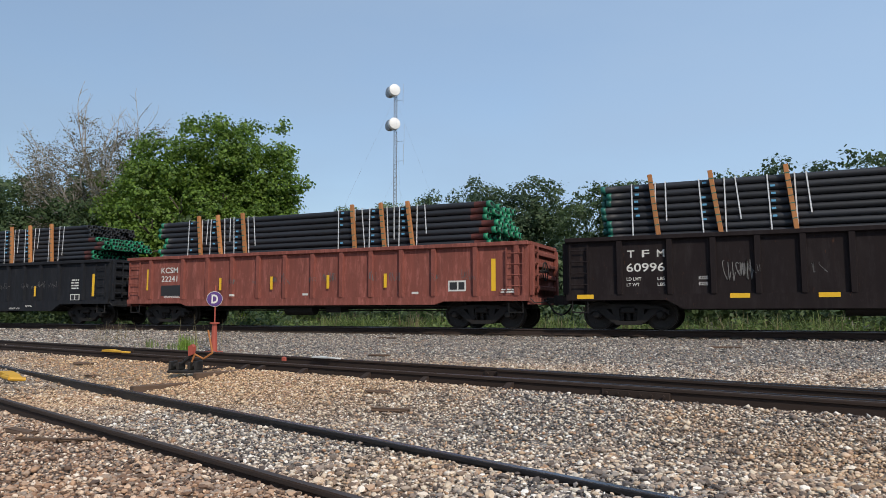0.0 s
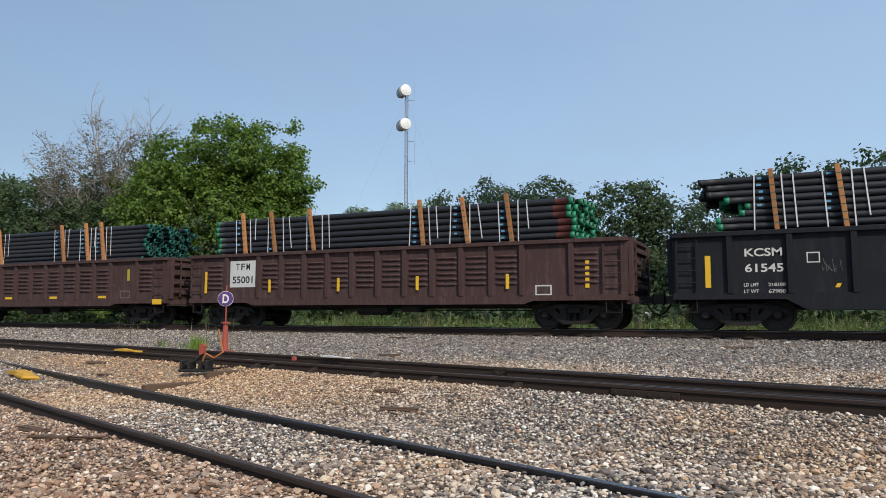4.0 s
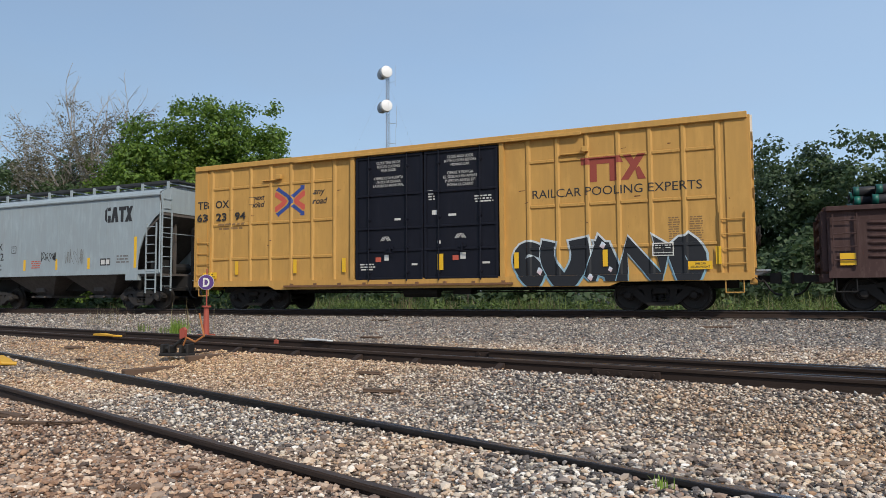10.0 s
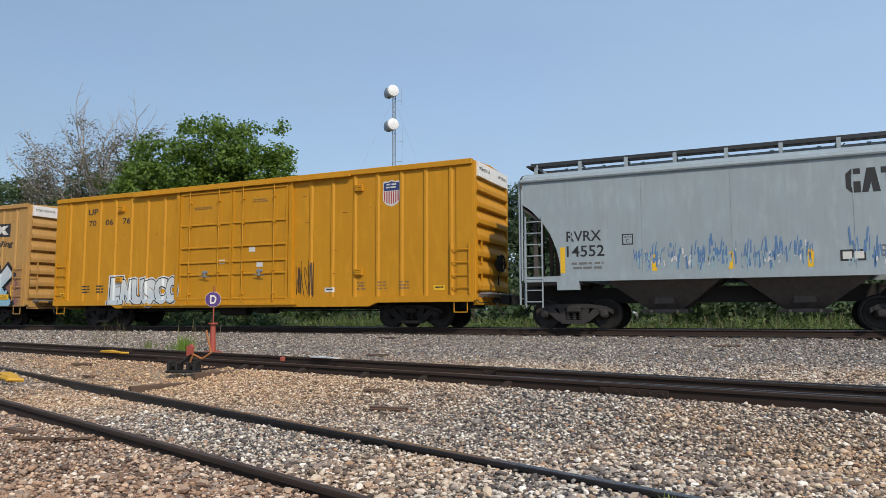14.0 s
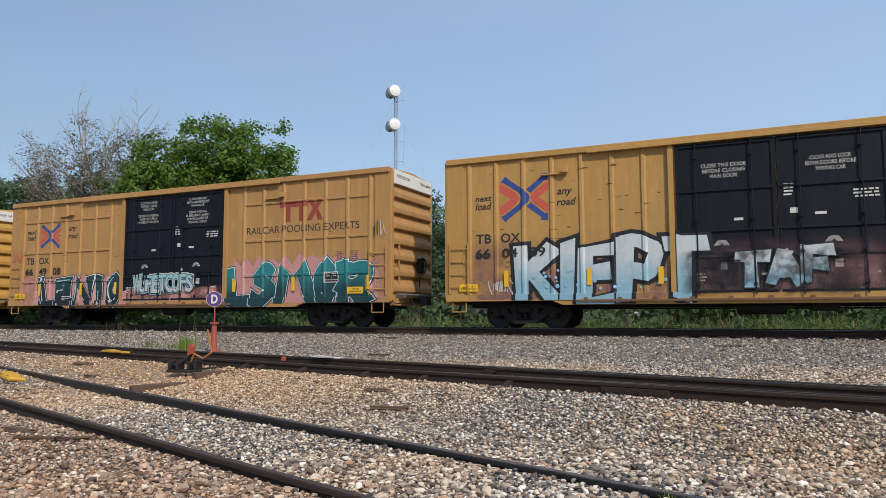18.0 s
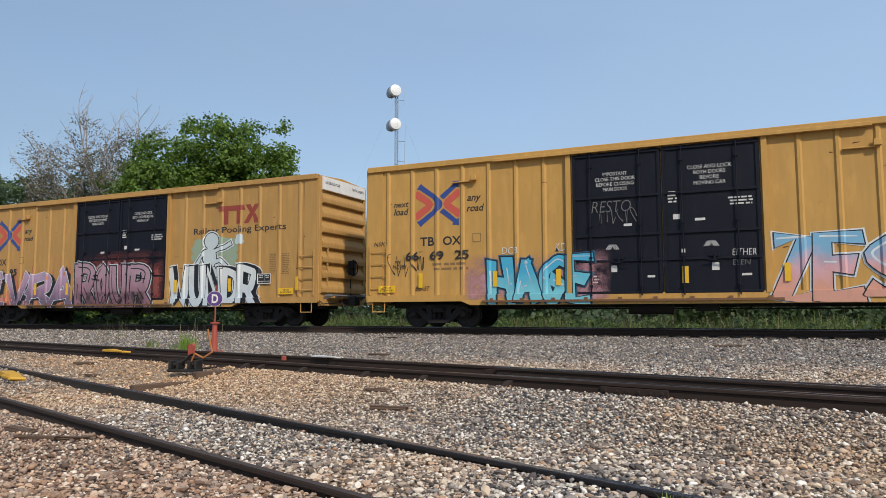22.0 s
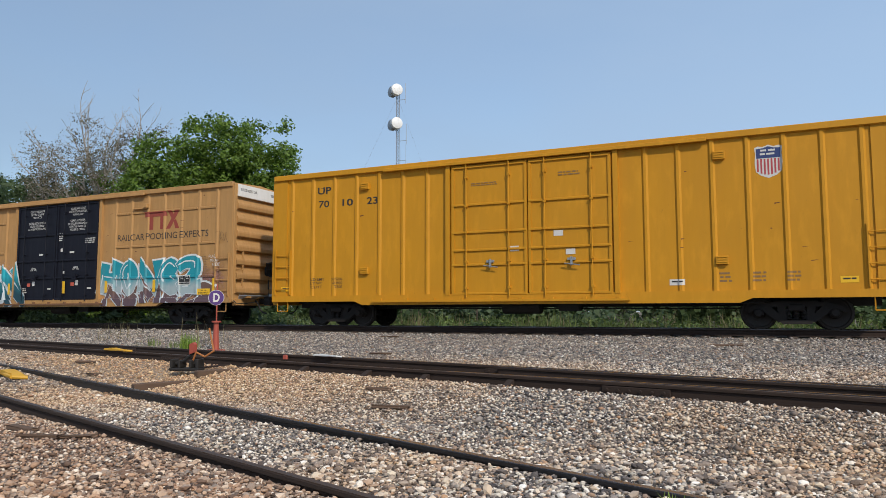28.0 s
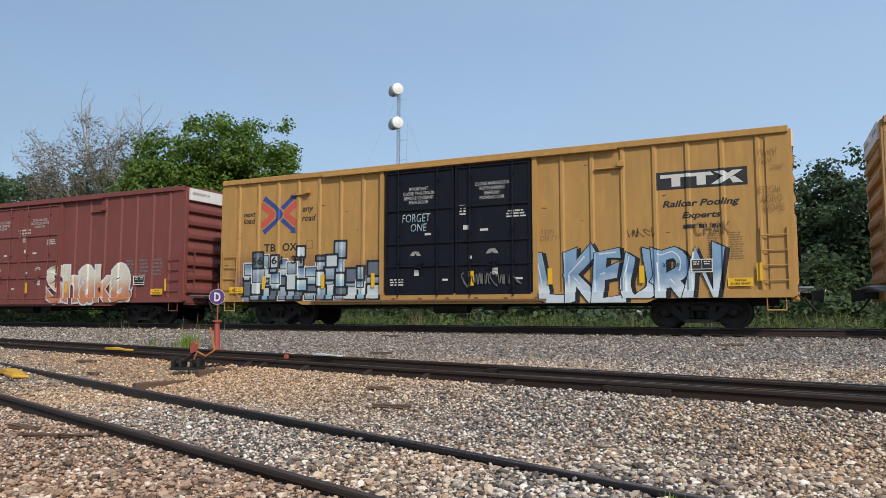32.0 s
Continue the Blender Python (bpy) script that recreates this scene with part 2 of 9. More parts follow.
def leafy(name, dark, light, through=0.35):
    m, nt, b = nodes_of(name)
    geo = nt.nodes.new("ShaderNodeNewGeometry")
    c = ramp(nt, geo.outputs["Random Per Island"], [(0.0, dark), (0.6, light), (1.0, shade(light, 1.25))])
    c = mixer(nt, noisy(nt, 0.35, 3), c, mixer(nt, 0.5, c, dark))
    nt.links.new(c, b.inputs["Base Color"])
    b.inputs["Roughness"].default_value = 0.6
    tr = nt.nodes.new("ShaderNodeBsdfTranslucent")
    nt.links.new(c, tr.inputs["Color"])
    mx = add(nt, "MixShader", Fac=through)
    nt.links.new(b.outputs["BSDF"], mx.inputs[1])
    nt.links.new(tr.outputs["BSDF"], mx.inputs[2])
    nt.links.new(mx.outputs["Shader"], nt.nodes["Material Output"].inputs["Surface"])
    return m


def overspray(name, tint, most=0.8, low=0.35, high=0.95, scale=1.5):
    """A mist of spray paint that thins out upward and towards its ends; the wall shows through."""
    m, nt, b = nodes_of(name)
    co = nt.nodes.new("ShaderNodeTexCoord")
    sep = nt.nodes.new("ShaderNodeSeparateXYZ")
    nt.links.new(co.outputs["Generated"], sep.inputs["Vector"])
    up = ramp(nt, sep.outputs["Z"], [(low, (1, 1, 1)), (high, (0, 0, 0))])
    ends = ramp(nt, sep.outputs["X"], [(0.0, (0, 0, 0)), (0.07, (1, 1, 1)), (0.93, (1, 1, 1)), (1.0, (0, 0, 0))])
    puff = ramp(nt, noisy(nt, scale, 5, (1, 1, 1)), [(0.36, (0, 0, 0)), (0.62, (most,) * 3)])
    a = mixer(nt, 1.0, mixer(nt, 1.0, up, ends, "MULTIPLY"), puff, "MULTIPLY")
    nt.links.new(a, b.inputs["Alpha"])
    nt.links.new(mixer(nt, noisy(nt, 4, 4), shade(tint, 0.75), shade(tint, 1.2)), b.inputs["Base Color"])
    b.inputs["Roughness"].default_value = 0.75
    return m


SOIL = plain("soil", (0.16, 0.13, 0.085), 0.35, 0.8, 0.95, bump=0.5, dist=0.05)
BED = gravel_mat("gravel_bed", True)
STONE = gravel_mat("loose_stone")
STEEL = plain("rusty_rail_steel", (0.036, 0.021, 0.015), 0.4, 5, 0.92, 0.0)
DULLHEAD = plain("brown_rail_head", (0.075, 0.05, 0.038), 0.35, 6, 0.5, 0.3, (0.2, 0.2, 1))
SHINE = plain("worn_rail_head", (0.26, 0.27, 0.31), 0.3, 6, 0.27, 0.9, (0.2, 0.2, 1))
TIE = plain("creosoted_wood", (0.07, 0.052, 0.04), 0.4, 4, 0.9, stretch=(1, 6, 1), bump=0.5, random_tone=0.3)
BLACKIRON = plain("sooty_iron", (0.022, 0.020, 0.019), 0.4, 6, 0.7, 0.2, random_tone=0.25)
TRUCKIRON = plain("dusty_truck_iron", (0.017, 0.014, 0.013), 0.4, 5, 0.75, 0.2, random_tone=0.2)
HOPTRUCK = plain("grey_dusty_truck_iron", (0.040, 0.036, 0.034), 0.4, 5, 0.75, 0.2, random_tone=0.2)
GRATE = plain("dark_walkway_grating", (0.045, 0.048, 0.052), 0.3, 9, 0.7, 0.3)
TREAD = plain("wheel_steel", (0.03, 0.025, 0.022), 0.3, 6, 0.55, 0.5)
YELLOW_A = paint("aged_yellow_paint", (0.465, 0.262, 0.080), amount=0.36, rust=0.18)
YELLOW_B = paint("yellow_paint", (0.53, 0.298, 0.079), amount=0.28, rust=0.16)
YELLOW_C = paint("sunburnt_yellow_paint", (0.445, 0.245, 0.088), amount=0.4, rust=0.25)
GOLD = paint("golden_yellow_paint", (0.535, 0.246, 0.008), amount=0.13, rust=0.10)
OXIDE = paint("oxide_red_paint", (0.20, 0.058, 0.050), amount=0.4, rust=0.15)
REDGON = paint("faded_red_gondola_paint", (0.225, 0.072, 0.056), dirt=(0.07, 0.042, 0.038), amount=0.9, rust=0.6, rough=0.75, spec=0.15, wear=0.5)
BROWNGON = paint("brown_gondola_paint", (0.070, 0.042, 0.040), dirt=(0.06, 0.04, 0.035), amount=0.7, rust=0.5, rough=0.75, spec=0.15, wear=0.35)
BLACKGON = paint("black_gondola_paint", (0.014, 0.016, 0.021), dirt=(0.045, 0.038, 0.030), amount=0.32, rust=0.22, rough=0.7, spec=0.15, wear=0.18)
DARKGON = paint("charcoal_gondola_paint", (0.016, 0.012, 0.013), dirt=(0.036, 0.028, 0.025), amount=0.4, rust=0.28, rough=0.75, spec=0.12, wear=0.18)
GRIMETRACK = paint("grimy_door_track", (0.19, 0.098, 0.05), dirt=(0.05, 0.035, 0.03), amount=0.8, rust=0.6, rough=0.75)
RAILDARK = plain("dark_oily_rail_steel", (0.020, 0.018, 0.019), 0.3, 5, 0.5, 0.2)
DOORBLACK = paint("black_door_paint", (0.006, 0.007, 0.014), dirt=(0.030, 0.026, 0.028), amount=0.18, rust=0.05, rough=0.5, spec=0.25)
HOPGREY = paint("pale_grey_hopper_paint", (0.305, 0.362, 0.392), dirt=(0.22, 0.19, 0.16), amount=0.4, rust=0.12, rough=0.5)
# darker, browner coat for the hoppers' end slopes, shelves, struts and chutes
HOPDARK = paint("dark_streaked_hopper_paint", (0.095, 0.082, 0.074), dirt=(0.04, 0.033, 0.03), amount=0.9, rust=0.4, rough=0.75)
WHITEBAND = paint("white_end_band", (0.74, 0.72, 0.68), dirt=(0.3, 0.26, 0.2), amount=0.3, rust=0.1)
STENCIL_W = plain("white_stencil", (0.62, 0.61, 0.58), 0.12, 9, 0.7, bump=0)
STENCIL_D = plain("faded_white_stencil", (0.17, 0.165, 0.16), 0.3, 14, 0.7, bump=0)
CHALK = plain("rubbed_out_chalk", (0.13, 0.125, 0.125), 0.3, 14, 0.8, bump=0)
STENCIL_K = plain("black_stencil", (0.022, 0.022, 0.024), 0.2, 9, 0.6, bump=0)
STENCIL_T = plain("dim_stencil_on_yellow", (0.26, 0.15, 0.06), 0.3, 14, 0.7, bump=0)
LOGO_RED = plain("brick_red_emblem", (0.30, 0.055, 0.035), 0.15, 4, 0.6, bump=0)
ARROW_RED = plain("coral_emblem", (0.58, 0.10, 0.065), 0.12, 4, 0.6, bump=0)
ARROW_BLUE = plain("blue_emblem", (0.035, 0.07, 0.27), 0.15, 4, 0.6, bump=0)
SHIELD_RED = plain("shield_red", (0.42, 0.06, 0.07), 0.1, 4, 0.5, bump=0)
SHIELD_BLUE = plain("shield_blue", (0.03, 0.05, 0.16), 0.1, 4, 0.5, bump=0)
REFLECT = plain("yellow_reflector_tape", (0.80, 0.47, 0.02), 0.1, 6, 0.35, bump=0)
SIGNWHITE = plain("white_paint_patch", (0.62, 0.63, 0.62), 0.12, 3, 0.6, bump=0)
LABEL_R = plain("red_placard", (0.52, 0.10, 0.06), 0.1, 4, 0.6, bump=0)
PIPE = plain("black_coated_pipe", (0.018, 0.020, 0.026), 0.35, 3, 0.58, stretch=(0.3, 1, 1), bump=0.1, random_tone=0.3)
PIPE_RED = plain("red_brown_pipe_end", (0.12, 0.032, 0.024), 0.3, 5, 0.6, random_tone=0.2)
CAP_GREEN = plain("green_thread_protector", (0.015, 0.20, 0.10), 0.25, 5, 0.45, random_tone=0.3)
CAP_TEAL = plain("teal_thread_protector", (0.008, 0.11, 0.085), 0.25, 5, 0.45, random_tone=0.3)
CAP_YELLOW = plain("yellow_thread_protector", (0.45, 0.36, 0.03), 0.25, 5, 0.45)
PIPE_IN = plain("pipe_bore", (0.01, 0.01, 0.01), 0.2, 4, 0.8, bump=0)
STAKEWOOD = plain("fresh_orange_stake_wood", (0.44, 0.185, 0.065), 0.3, 5, 0.8, stretch=(5, 5, 0.5), random_tone=0.25)
STRAP = plain("white_strap", (0.66, 0.68, 0.70), 0.12, 6, 0.5, bump=0)
BLUEMARK = plain("light_blue_tag", (0.11, 0.33, 0.52), 0.1, 6, 0.6, bump=0)
MASTGREY = plain("dull_mast_steel", (0.20, 0.21, 0.23), 0.2, 6, 0.6, 0.3)
GALV = plain("galvanised_steel", (0.36, 0.38, 0.40), 0.2, 6, 0.5, 0.5)
DISHWHITE = plain("white_dish_cover", (0.80, 0.80, 0.79), 0.06, 2, 0.45, bump=0)
SIGNPURPLE = plain("purple_enamel", (0.075, 0.028, 0.17), 0.15, 6, 0.45, bump=0)
POSTRED = plain("faded_red_post_paint", (0.40, 0.085, 0.055), 0.25, 8, 0.7)
HANDLEORANGE = plain("rusty_orange_handle", (0.42, 0.16, 0.045), 0.3, 8, 0.7)
DERAILYEL = plain("yellow_cast_paint", (0.66, 0.36, 0.025), 0.25, 8, 0.6)
# near-black film in patches, laid over the letters on the doors
DARK_MIST = overspray("dark_patchy_mist", (0.022, 0.022, 0.026), 0.62, 0.9, 1.0, 4.5)
MAUVE_MIST = overspray("mauve_overspray", (0.26, 0.13, 0.14), 0.75)
PINK_MIST = overspray("pink_overspray", (0.58, 0.29, 0.26), 0.95, 0.72, 1.0)
RED_MIST = overspray("dark_red_overspray", (0.26, 0.065, 0.055), 0.95, 0.6, 1.0)
ROSE_MIST = overspray("rose_overspray", (0.50, 0.26, 0.30), 0.9, 0.55, 0.95)
RUSTMARK = plain("rust_scuff", (0.13, 0.045, 0.02), 0.3, 9, 0.85, bump=0)
OLDWOOD = plain("old_grey_brown_timber", (0.13, 0.08, 0.052), 0.4, 4, 0.9, stretch=(0.6, 5, 5), bump=0.6, dist=0.01)
BARK = plain("bark", (0.13, 0.105, 0.08), 0.4, 3, 0.95, stretch=(3, 3, 0.6), bump=0.8, dist=0.03)
PALEBARK = plain("pale_dead_bark", (0.34, 0.31, 0.27), 0.3, 3, 0.95, bump=0.4)
LEAF_A = leafy("bright_leaf", (0.055, 0.106, 0.018), (0.185, 0.295, 0.042), 0.42)
# deep leaf tone, lifted a little to put air haze into the colour
LEAF_B = leafy("deep_leaf", (0.052, 0.086, 0.036), (0.095, 0.145, 0.056), 0.45)
LEAF_C = leafy("blue_green_leaf", (0.052, 0.085, 0.045), (0.092, 0.140, 0.065), 0.42)
# far trees' leaf tone, with distance haze painted into it
LEAF_P = leafy("pale_hazy_leaf", (0.13, 0.18, 0.09), (0.20, 0.27, 0.14), 0.4)
LEAF_W = leafy("weed_leaf", (0.06, 0.10, 0.025), (0.18, 0.25, 0.065), 0.45)
LEAF_D = leafy("dry_leaf", (0.09, 0.085, 0.05), (0.18, 0.16, 0.10), 0.3)
GRASS = leafy("weed_blade", (0.09, 0.13, 0.035), (0.22, 0.28, 0.085), 0.45)
GRASS_BRIGHT = leafy("fresh_weed_blade", (0.13, 0.22, 0.03), (0.30, 0.44, 0.08), 0.45)
GRASS_DRY = leafy("dry_grass_blade", (0.12, 0.10, 0.05), (0.28, 0.24, 0.13))


# ---- mesh helpers ----
def box(bm, x0, x1, y0, y1, z0, z1):
    vs = [bm.verts.new((x, y, z)) for x in (x0, x1) for y in (y0, y1) for z in (z0, z1)]
    for f in ((0, 1, 3, 2), (4, 6, 7, 5), (0, 4, 5, 1), (2, 3, 7, 6), (0, 2, 6, 4), (1, 5, 7, 3)):
        bm.faces.new([vs[i] for i in f])
    return vs


def boxed(*boxes):
    bm = bmesh.new()
    for b in boxes:
        box(bm, *b)
    return bm


def softened(bm, width=0.01):
    bmesh.ops.bevel(bm, geom=list(bm.edges), offset=width, segments=1, affect="EDGES")
    return bm


def prism(bm, ring, axis, a, b):
    """Extrudes the closed ring of 2D points along an axis from a to b."""
    def at(p, w):
        return {"x": (w, p[0], p[1]), "y": (p[0], w, p[1]), "z": (p[0], p[1], w)}[axis]
    r0 = [bm.verts.new(at(p, a)) for p in ring]
    r1 = [bm.verts.new(at(p, b)) for p in ring]
    n = len(ring)
    for i in range(n):
        bm.faces.new((r0[i], r0[(i + 1) % n], r1[(i + 1) % n], r1[i]))
    bm.faces.new(r0[::-1])
    bm.faces.new(r1)
    return bm


def rod(bm, p0, p1, r0, r1=None, n=8, caps=True):
    r1 = r0 if r1 is None else r1
    p0, p1 = Vector(p0), Vector(p1)
    d = (p1 - p0).normalized()
    u = d.orthogonal().normalized()
    w = d.cross(u)
    rings = []
    for p, r in ((p0, r0), (p1, r1)):
        rings.append([bm.verts.new(p + (u * math.cos(6.28319 * i / n) + w * math.sin(6.28319 * i / n)) * r) for i in range(n)])
    for i in range(n):
        bm.faces.new((rings[0][i], rings[0][(i + 1) % n], rings[1][(i + 1) % n], rings[1][i]))
    if caps:
        bm.faces.new(rings[0][::-1])
        bm.faces.new(rings[1])
    return bm


def lathe(bm, prof, axis="y", n=24):
    """Turns a profile of (radius, along) round an axis."""
    rings = []
    for r, a in prof:
        ring = []
        for i in range(n):
            c, s = r * math.cos(6.28319 * i / n), r * math.sin(6.28319 * i / n)
            ring.append(bm.verts.new({"y": (c, a, s), "z": (c, s, a), "x": (a, c, s)}[axis]))
        rings.append(ring)
    for a, b in zip(rings, rings[1:]):
        for i in range(n):
            bm.faces.new((a[i], a[(i + 1) % n], b[(i + 1) % n], b[i]))
    bm.faces.new(rings[0][::-1])
    bm.faces.new(rings[-1])
    return bm


def mesh_of(name, bm, material):
    bmesh.ops.recalc_face_normals(bm, faces=bm.faces)
    me = bpy.data.meshes.new(name)
    bm.to_mesh(me)
    bm.free()
    me.materials.append(material)
    return me


def part(name, bm, material, parent=None, label="", at=(0, 0, 0)):
    ob = new(name, mesh_of(name, bm, material))
    ob.parent, ob.location = parent, at
    if label:
        tagged(ob, label)
    return ob


MADE = {}


def shared(name, key, build, material, parent=None, label="", at=(0, 0, 0), turn=0.0):
    """A part on a mesh that all alike parts use together."""
    key = (key, material.name)
    if key not in MADE:
        MADE[key] = mesh_of(name, build(), material)
    ob = new(name, MADE[key])
    ob.parent, ob.location = parent, at
    if turn:
        ob.rotation_euler = (0, 0, turn)
    if label:
        tagged(ob, label)
    return ob


def thing(name, label, category, group="", kind="", at=(0, 0, 0)):
    ob = tagged(new(name), label, category, group, kind)
    ob.location = at
    return ob


def arrays_mesh(name, verts, faces, material, smooth=False):
    me = bpy.data.meshes.new(name)
    verts, faces = np.asarray(verts, np.float32), np.asarray(faces, np.int32)
    k = faces.shape[1]
    me.vertices.add(len(verts))
    me.vertices.foreach_set("co", verts.ravel())
    me.loops.add(faces.size)
    me.loops.foreach_set("vertex_index", faces.ravel())
    me.polygons.add(len(faces))
    me.polygons.foreach_set("loop_start", np.arange(0, faces.size, k, dtype=np.int32))
    me.polygons.foreach_set("use_smooth", np.full(len(faces), smooth))
    me.update(calc_edges=True)
    me.validate()
    me.materials.append(material)
    return me


# ---- lettering and sprayed shapes, laid over the relief of a wall ----
GLYPHS = {}


def glyphs(text, fat=0.0, slant=0.0, res=3):
    """The flat outline mesh of a text, as arrays, in the font's own units."""
    key = (text, fat, slant, res)
    if key not in GLYPHS:
        cu = bpy.data.curves.new("text", "FONT")
        cu.body, cu.offset, cu.shear, cu.resolution_u, cu.fill_mode = text, fat, slant, res, "FRONT"
        ob = bpy.data.objects.new("text", cu)
        me = ob.to_mesh()
        co = np.empty(len(me.vertices) * 3, np.float32)
        me.vertices.foreach_get("co", co)
        GLYPHS[key] = (co.reshape(-1, 3)[:, :2].copy(), [tuple(p.vertices) for p in me.polygons])
        ob.to_mesh_clear()
        bpy.data.objects.remove(ob)
        bpy.data.curves.remove(cu)
    return GLYPHS[key]


def bed_flat(y):
    return ([], lambda x, z: y)


def bed_posts(posts, y, proud, half, slope=0.03, belts=(), doors=None, corner=None, sill=None):
    """A wall with upright posts (and belts): the cuts that its relief needs and its depth at (x, z)."""
    cuts = sorted({round(p + s, 4) for p in posts for s in (-half - slope, -half, half, half + slope)})
    if corner:
        cuts = sorted(cuts + [-corner[0] - 0.004, -corner[0] + 0.004, corner[0] - 0.004, corner[0] + 0.004])
    if doors:
        cuts = sorted(cuts + [doors[0] - 0.01, doors[0], doors[1], doors[1] + 0.01])

    def depth(x, z):
        d = 0.0
        if sill and z < sill[0]:
            return y - sill[1]
        if doors and doors[0] <= x <= doors[1]:
            return y - doors[2]
        if corner and abs(x) > corner[0]:
            return y - corner[1]
        for p in (posts and belts):
            a = abs(z - p) - 0.034
            d = max(d, (1 - min(1, max(0, a / 0.016))) * 0.82 if 3.3 < abs(x) < 8.65 else 0)
        for p in posts:
            a = abs(x - p) - half
            d = max(d, 1 - min(1, max(0, a / slope)))
        return y - d * proud
    return (cuts, depth, [p + s for p in belts for s in (-0.05, -0.034, 0.034, 0.05)] + ([sill[0] - 0.004, sill[0] + 0.004] if sill else []))


def laid(name, flat, faces, material, parent, bed, lift=0.005, label=""):
    """Lays flat (x, z) shapes over a wall's relief, facing -y, as one part."""
    cuts, depth, levels = bed if len(bed) == 3 else (*bed, ())
    bm = bmesh.new()
    vs = [bm.verts.new((float(p[0]), float(p[2]) if len(p) > 2 else 0.0, float(p[1]))) for p in flat]
    for f in faces:
        try:
            bm.faces.new([vs[i] for i in f])
        except ValueError:
            pass
    if not bm.faces:
        bm.free()
        return None
    lo, hi = min(v.co.x for v in bm.verts), max(v.co.x for v in bm.verts)
    for c in cuts:
        if lo < c < hi:
            bmesh.ops.bisect_plane(bm, geom=[*bm.verts, *bm.edges, *bm.faces], plane_co=(c, 0, 0), plane_no=(1, 0, 0), dist=1e-5)
    lo, hi = min(v.co.z for v in bm.verts), max(v.co.z for v in bm.verts)
    for c in levels:
        if lo < c < hi:
            bmesh.ops.bisect_plane(bm, geom=[*bm.verts, *bm.edges, *bm.faces], plane_co=(0, 0, c), plane_no=(0, 0, 1), dist=1e-5)
    if name.startswith("graffiti"):
        floor_z = 0.715 if max(abs(v.co.x) for v in bm.verts) < 5.6 else 0.835
        bmesh.ops.bisect_plane(bm, geom=[*bm.verts, *bm.edges, *bm.faces], plane_co=(0, 0, floor_z), plane_no=(0, 0, 1), dist=1e-5, clear_inner=True)
    for v in bm.verts:
        v.co.y = depth(v.co.x, v.co.z) - lift - v.co.y
    me = bpy.data.meshes.new(name)
    bm.to_mesh(me)
    bm.free()
    me.materials.append(material)
    ob = new(name, me)
    ob.parent = parent
    if label:
        tagged(ob, label)
    return ob


def letters_of(co, faces):
    """Sorts a text's faces into its letters: (vertex numbers, faces) each."""
    boss = list(range(len(co)))

    def root(i):
        while boss[i] != i:
            boss[i] = boss[boss[i]]
            i = boss[i]
        return i
    for f in faces:
        for i in f[1:]:
            boss[root(i)] = root(f[0])
    groups = {}
    for f in faces:
        groups.setdefault(root(f[0]), []).append(f)
    spans = sorted(([min(co[i][0] for f in g for i in f), max(co[i][0] for f in g for i in f), g] for g in groups.values()), key=lambda s: s[0])
    merged = []
    for a, b, g in spans:
        if merged and min(b, merged[-1][1]) - a > 0.6 * min(b - a, merged[-1][1] - merged[-1][0]):
            merged[-1][1] = max(b, merged[-1][1])
            merged[-1][2] = merged[-1][2] + g
        else:
            merged.append([a, b, g])
    for a, b, g in merged:
        ks = sorted({i for f in g for i in f})
        place = {i: k for k, i in enumerate(ks)}
        yield ks, [tuple(place[i] for i in f) for f in g]


def lettering(text, x0, x1, z0, z1, material, parent, bed, fat=0.012, slant=0.0, name="lettering", label="", lift=0.005):
    co, faces = glyphs(text, fat, slant)
    lo, hi = co.min(0), co.max(0)
    p = (co - lo) / (hi - lo) * np.array([x1 - x0, z1 - z0]) + np.array([x0, z0])
    if z1 - z0 > 0.17 and len(text) > 1:
        for ks, fs in letters_of(co, faces):
            laid("letter", p[ks], fs, material, parent, bed, lift, label)
        return None
    ob = laid(name, p, faces, material, parent, bed, lift, label)
    return tagged(ob, label, kind="stuff") if len(text) > 1 else ob


def bars(rows, x0, x1, z0, z1, material, parent, bed, seed=0, name="small_print", lift=0.005, label=""):
    """Print too small to read: broken bars in rows."""
    rnd = random.Random(seed)
    pts, fs = [], []
    h = (z1 - z0) / rows
    for r in range(rows):
        x = x0 + rnd.random() * (x1 - x0) * 0.12
        end = x1 - rnd.random() * (x1 - x0) * 0.15
        zt = z1 - r * h
        while x < end - 0.02:
            w = min(end - x, h * rnd.uniform(0.8, 2.6))
            n = len(pts)
            pts += [(x, zt - h * 0.5), (x + w, zt - h * 0.5), (x + w, zt), (x, zt)]
            fs.append((n, n + 1, n + 2, n + 3))
            x += w + h * rnd.uniform(0.25, 0.6)
    ob = laid(name, pts, fs, material, parent, bed, lift, label)
    return tagged(ob, label, kind="stuff") if ob else ob


def patch(x0, x1, z0, z1, material, parent, bed, name="patch", lift=0.004, label="", lean=0.0):
    d = (z1 - z0) * lean
    return laid(name, [(x0, z0), (x1, z0), (x1 + d, z1), (x0 + d, z1)], [(0, 1, 2, 3)], material, parent, bed, lift, label)


def shapes(polys, material, parent, bed, name, lift=0.005, label=""):
    pts, fs = [], []
    for poly in polys:
        fs.append(tuple(range(len(pts), len(pts) + len(poly))))
        pts += poly
    return laid(name, pts, fs, material, parent, bed, lift, label)


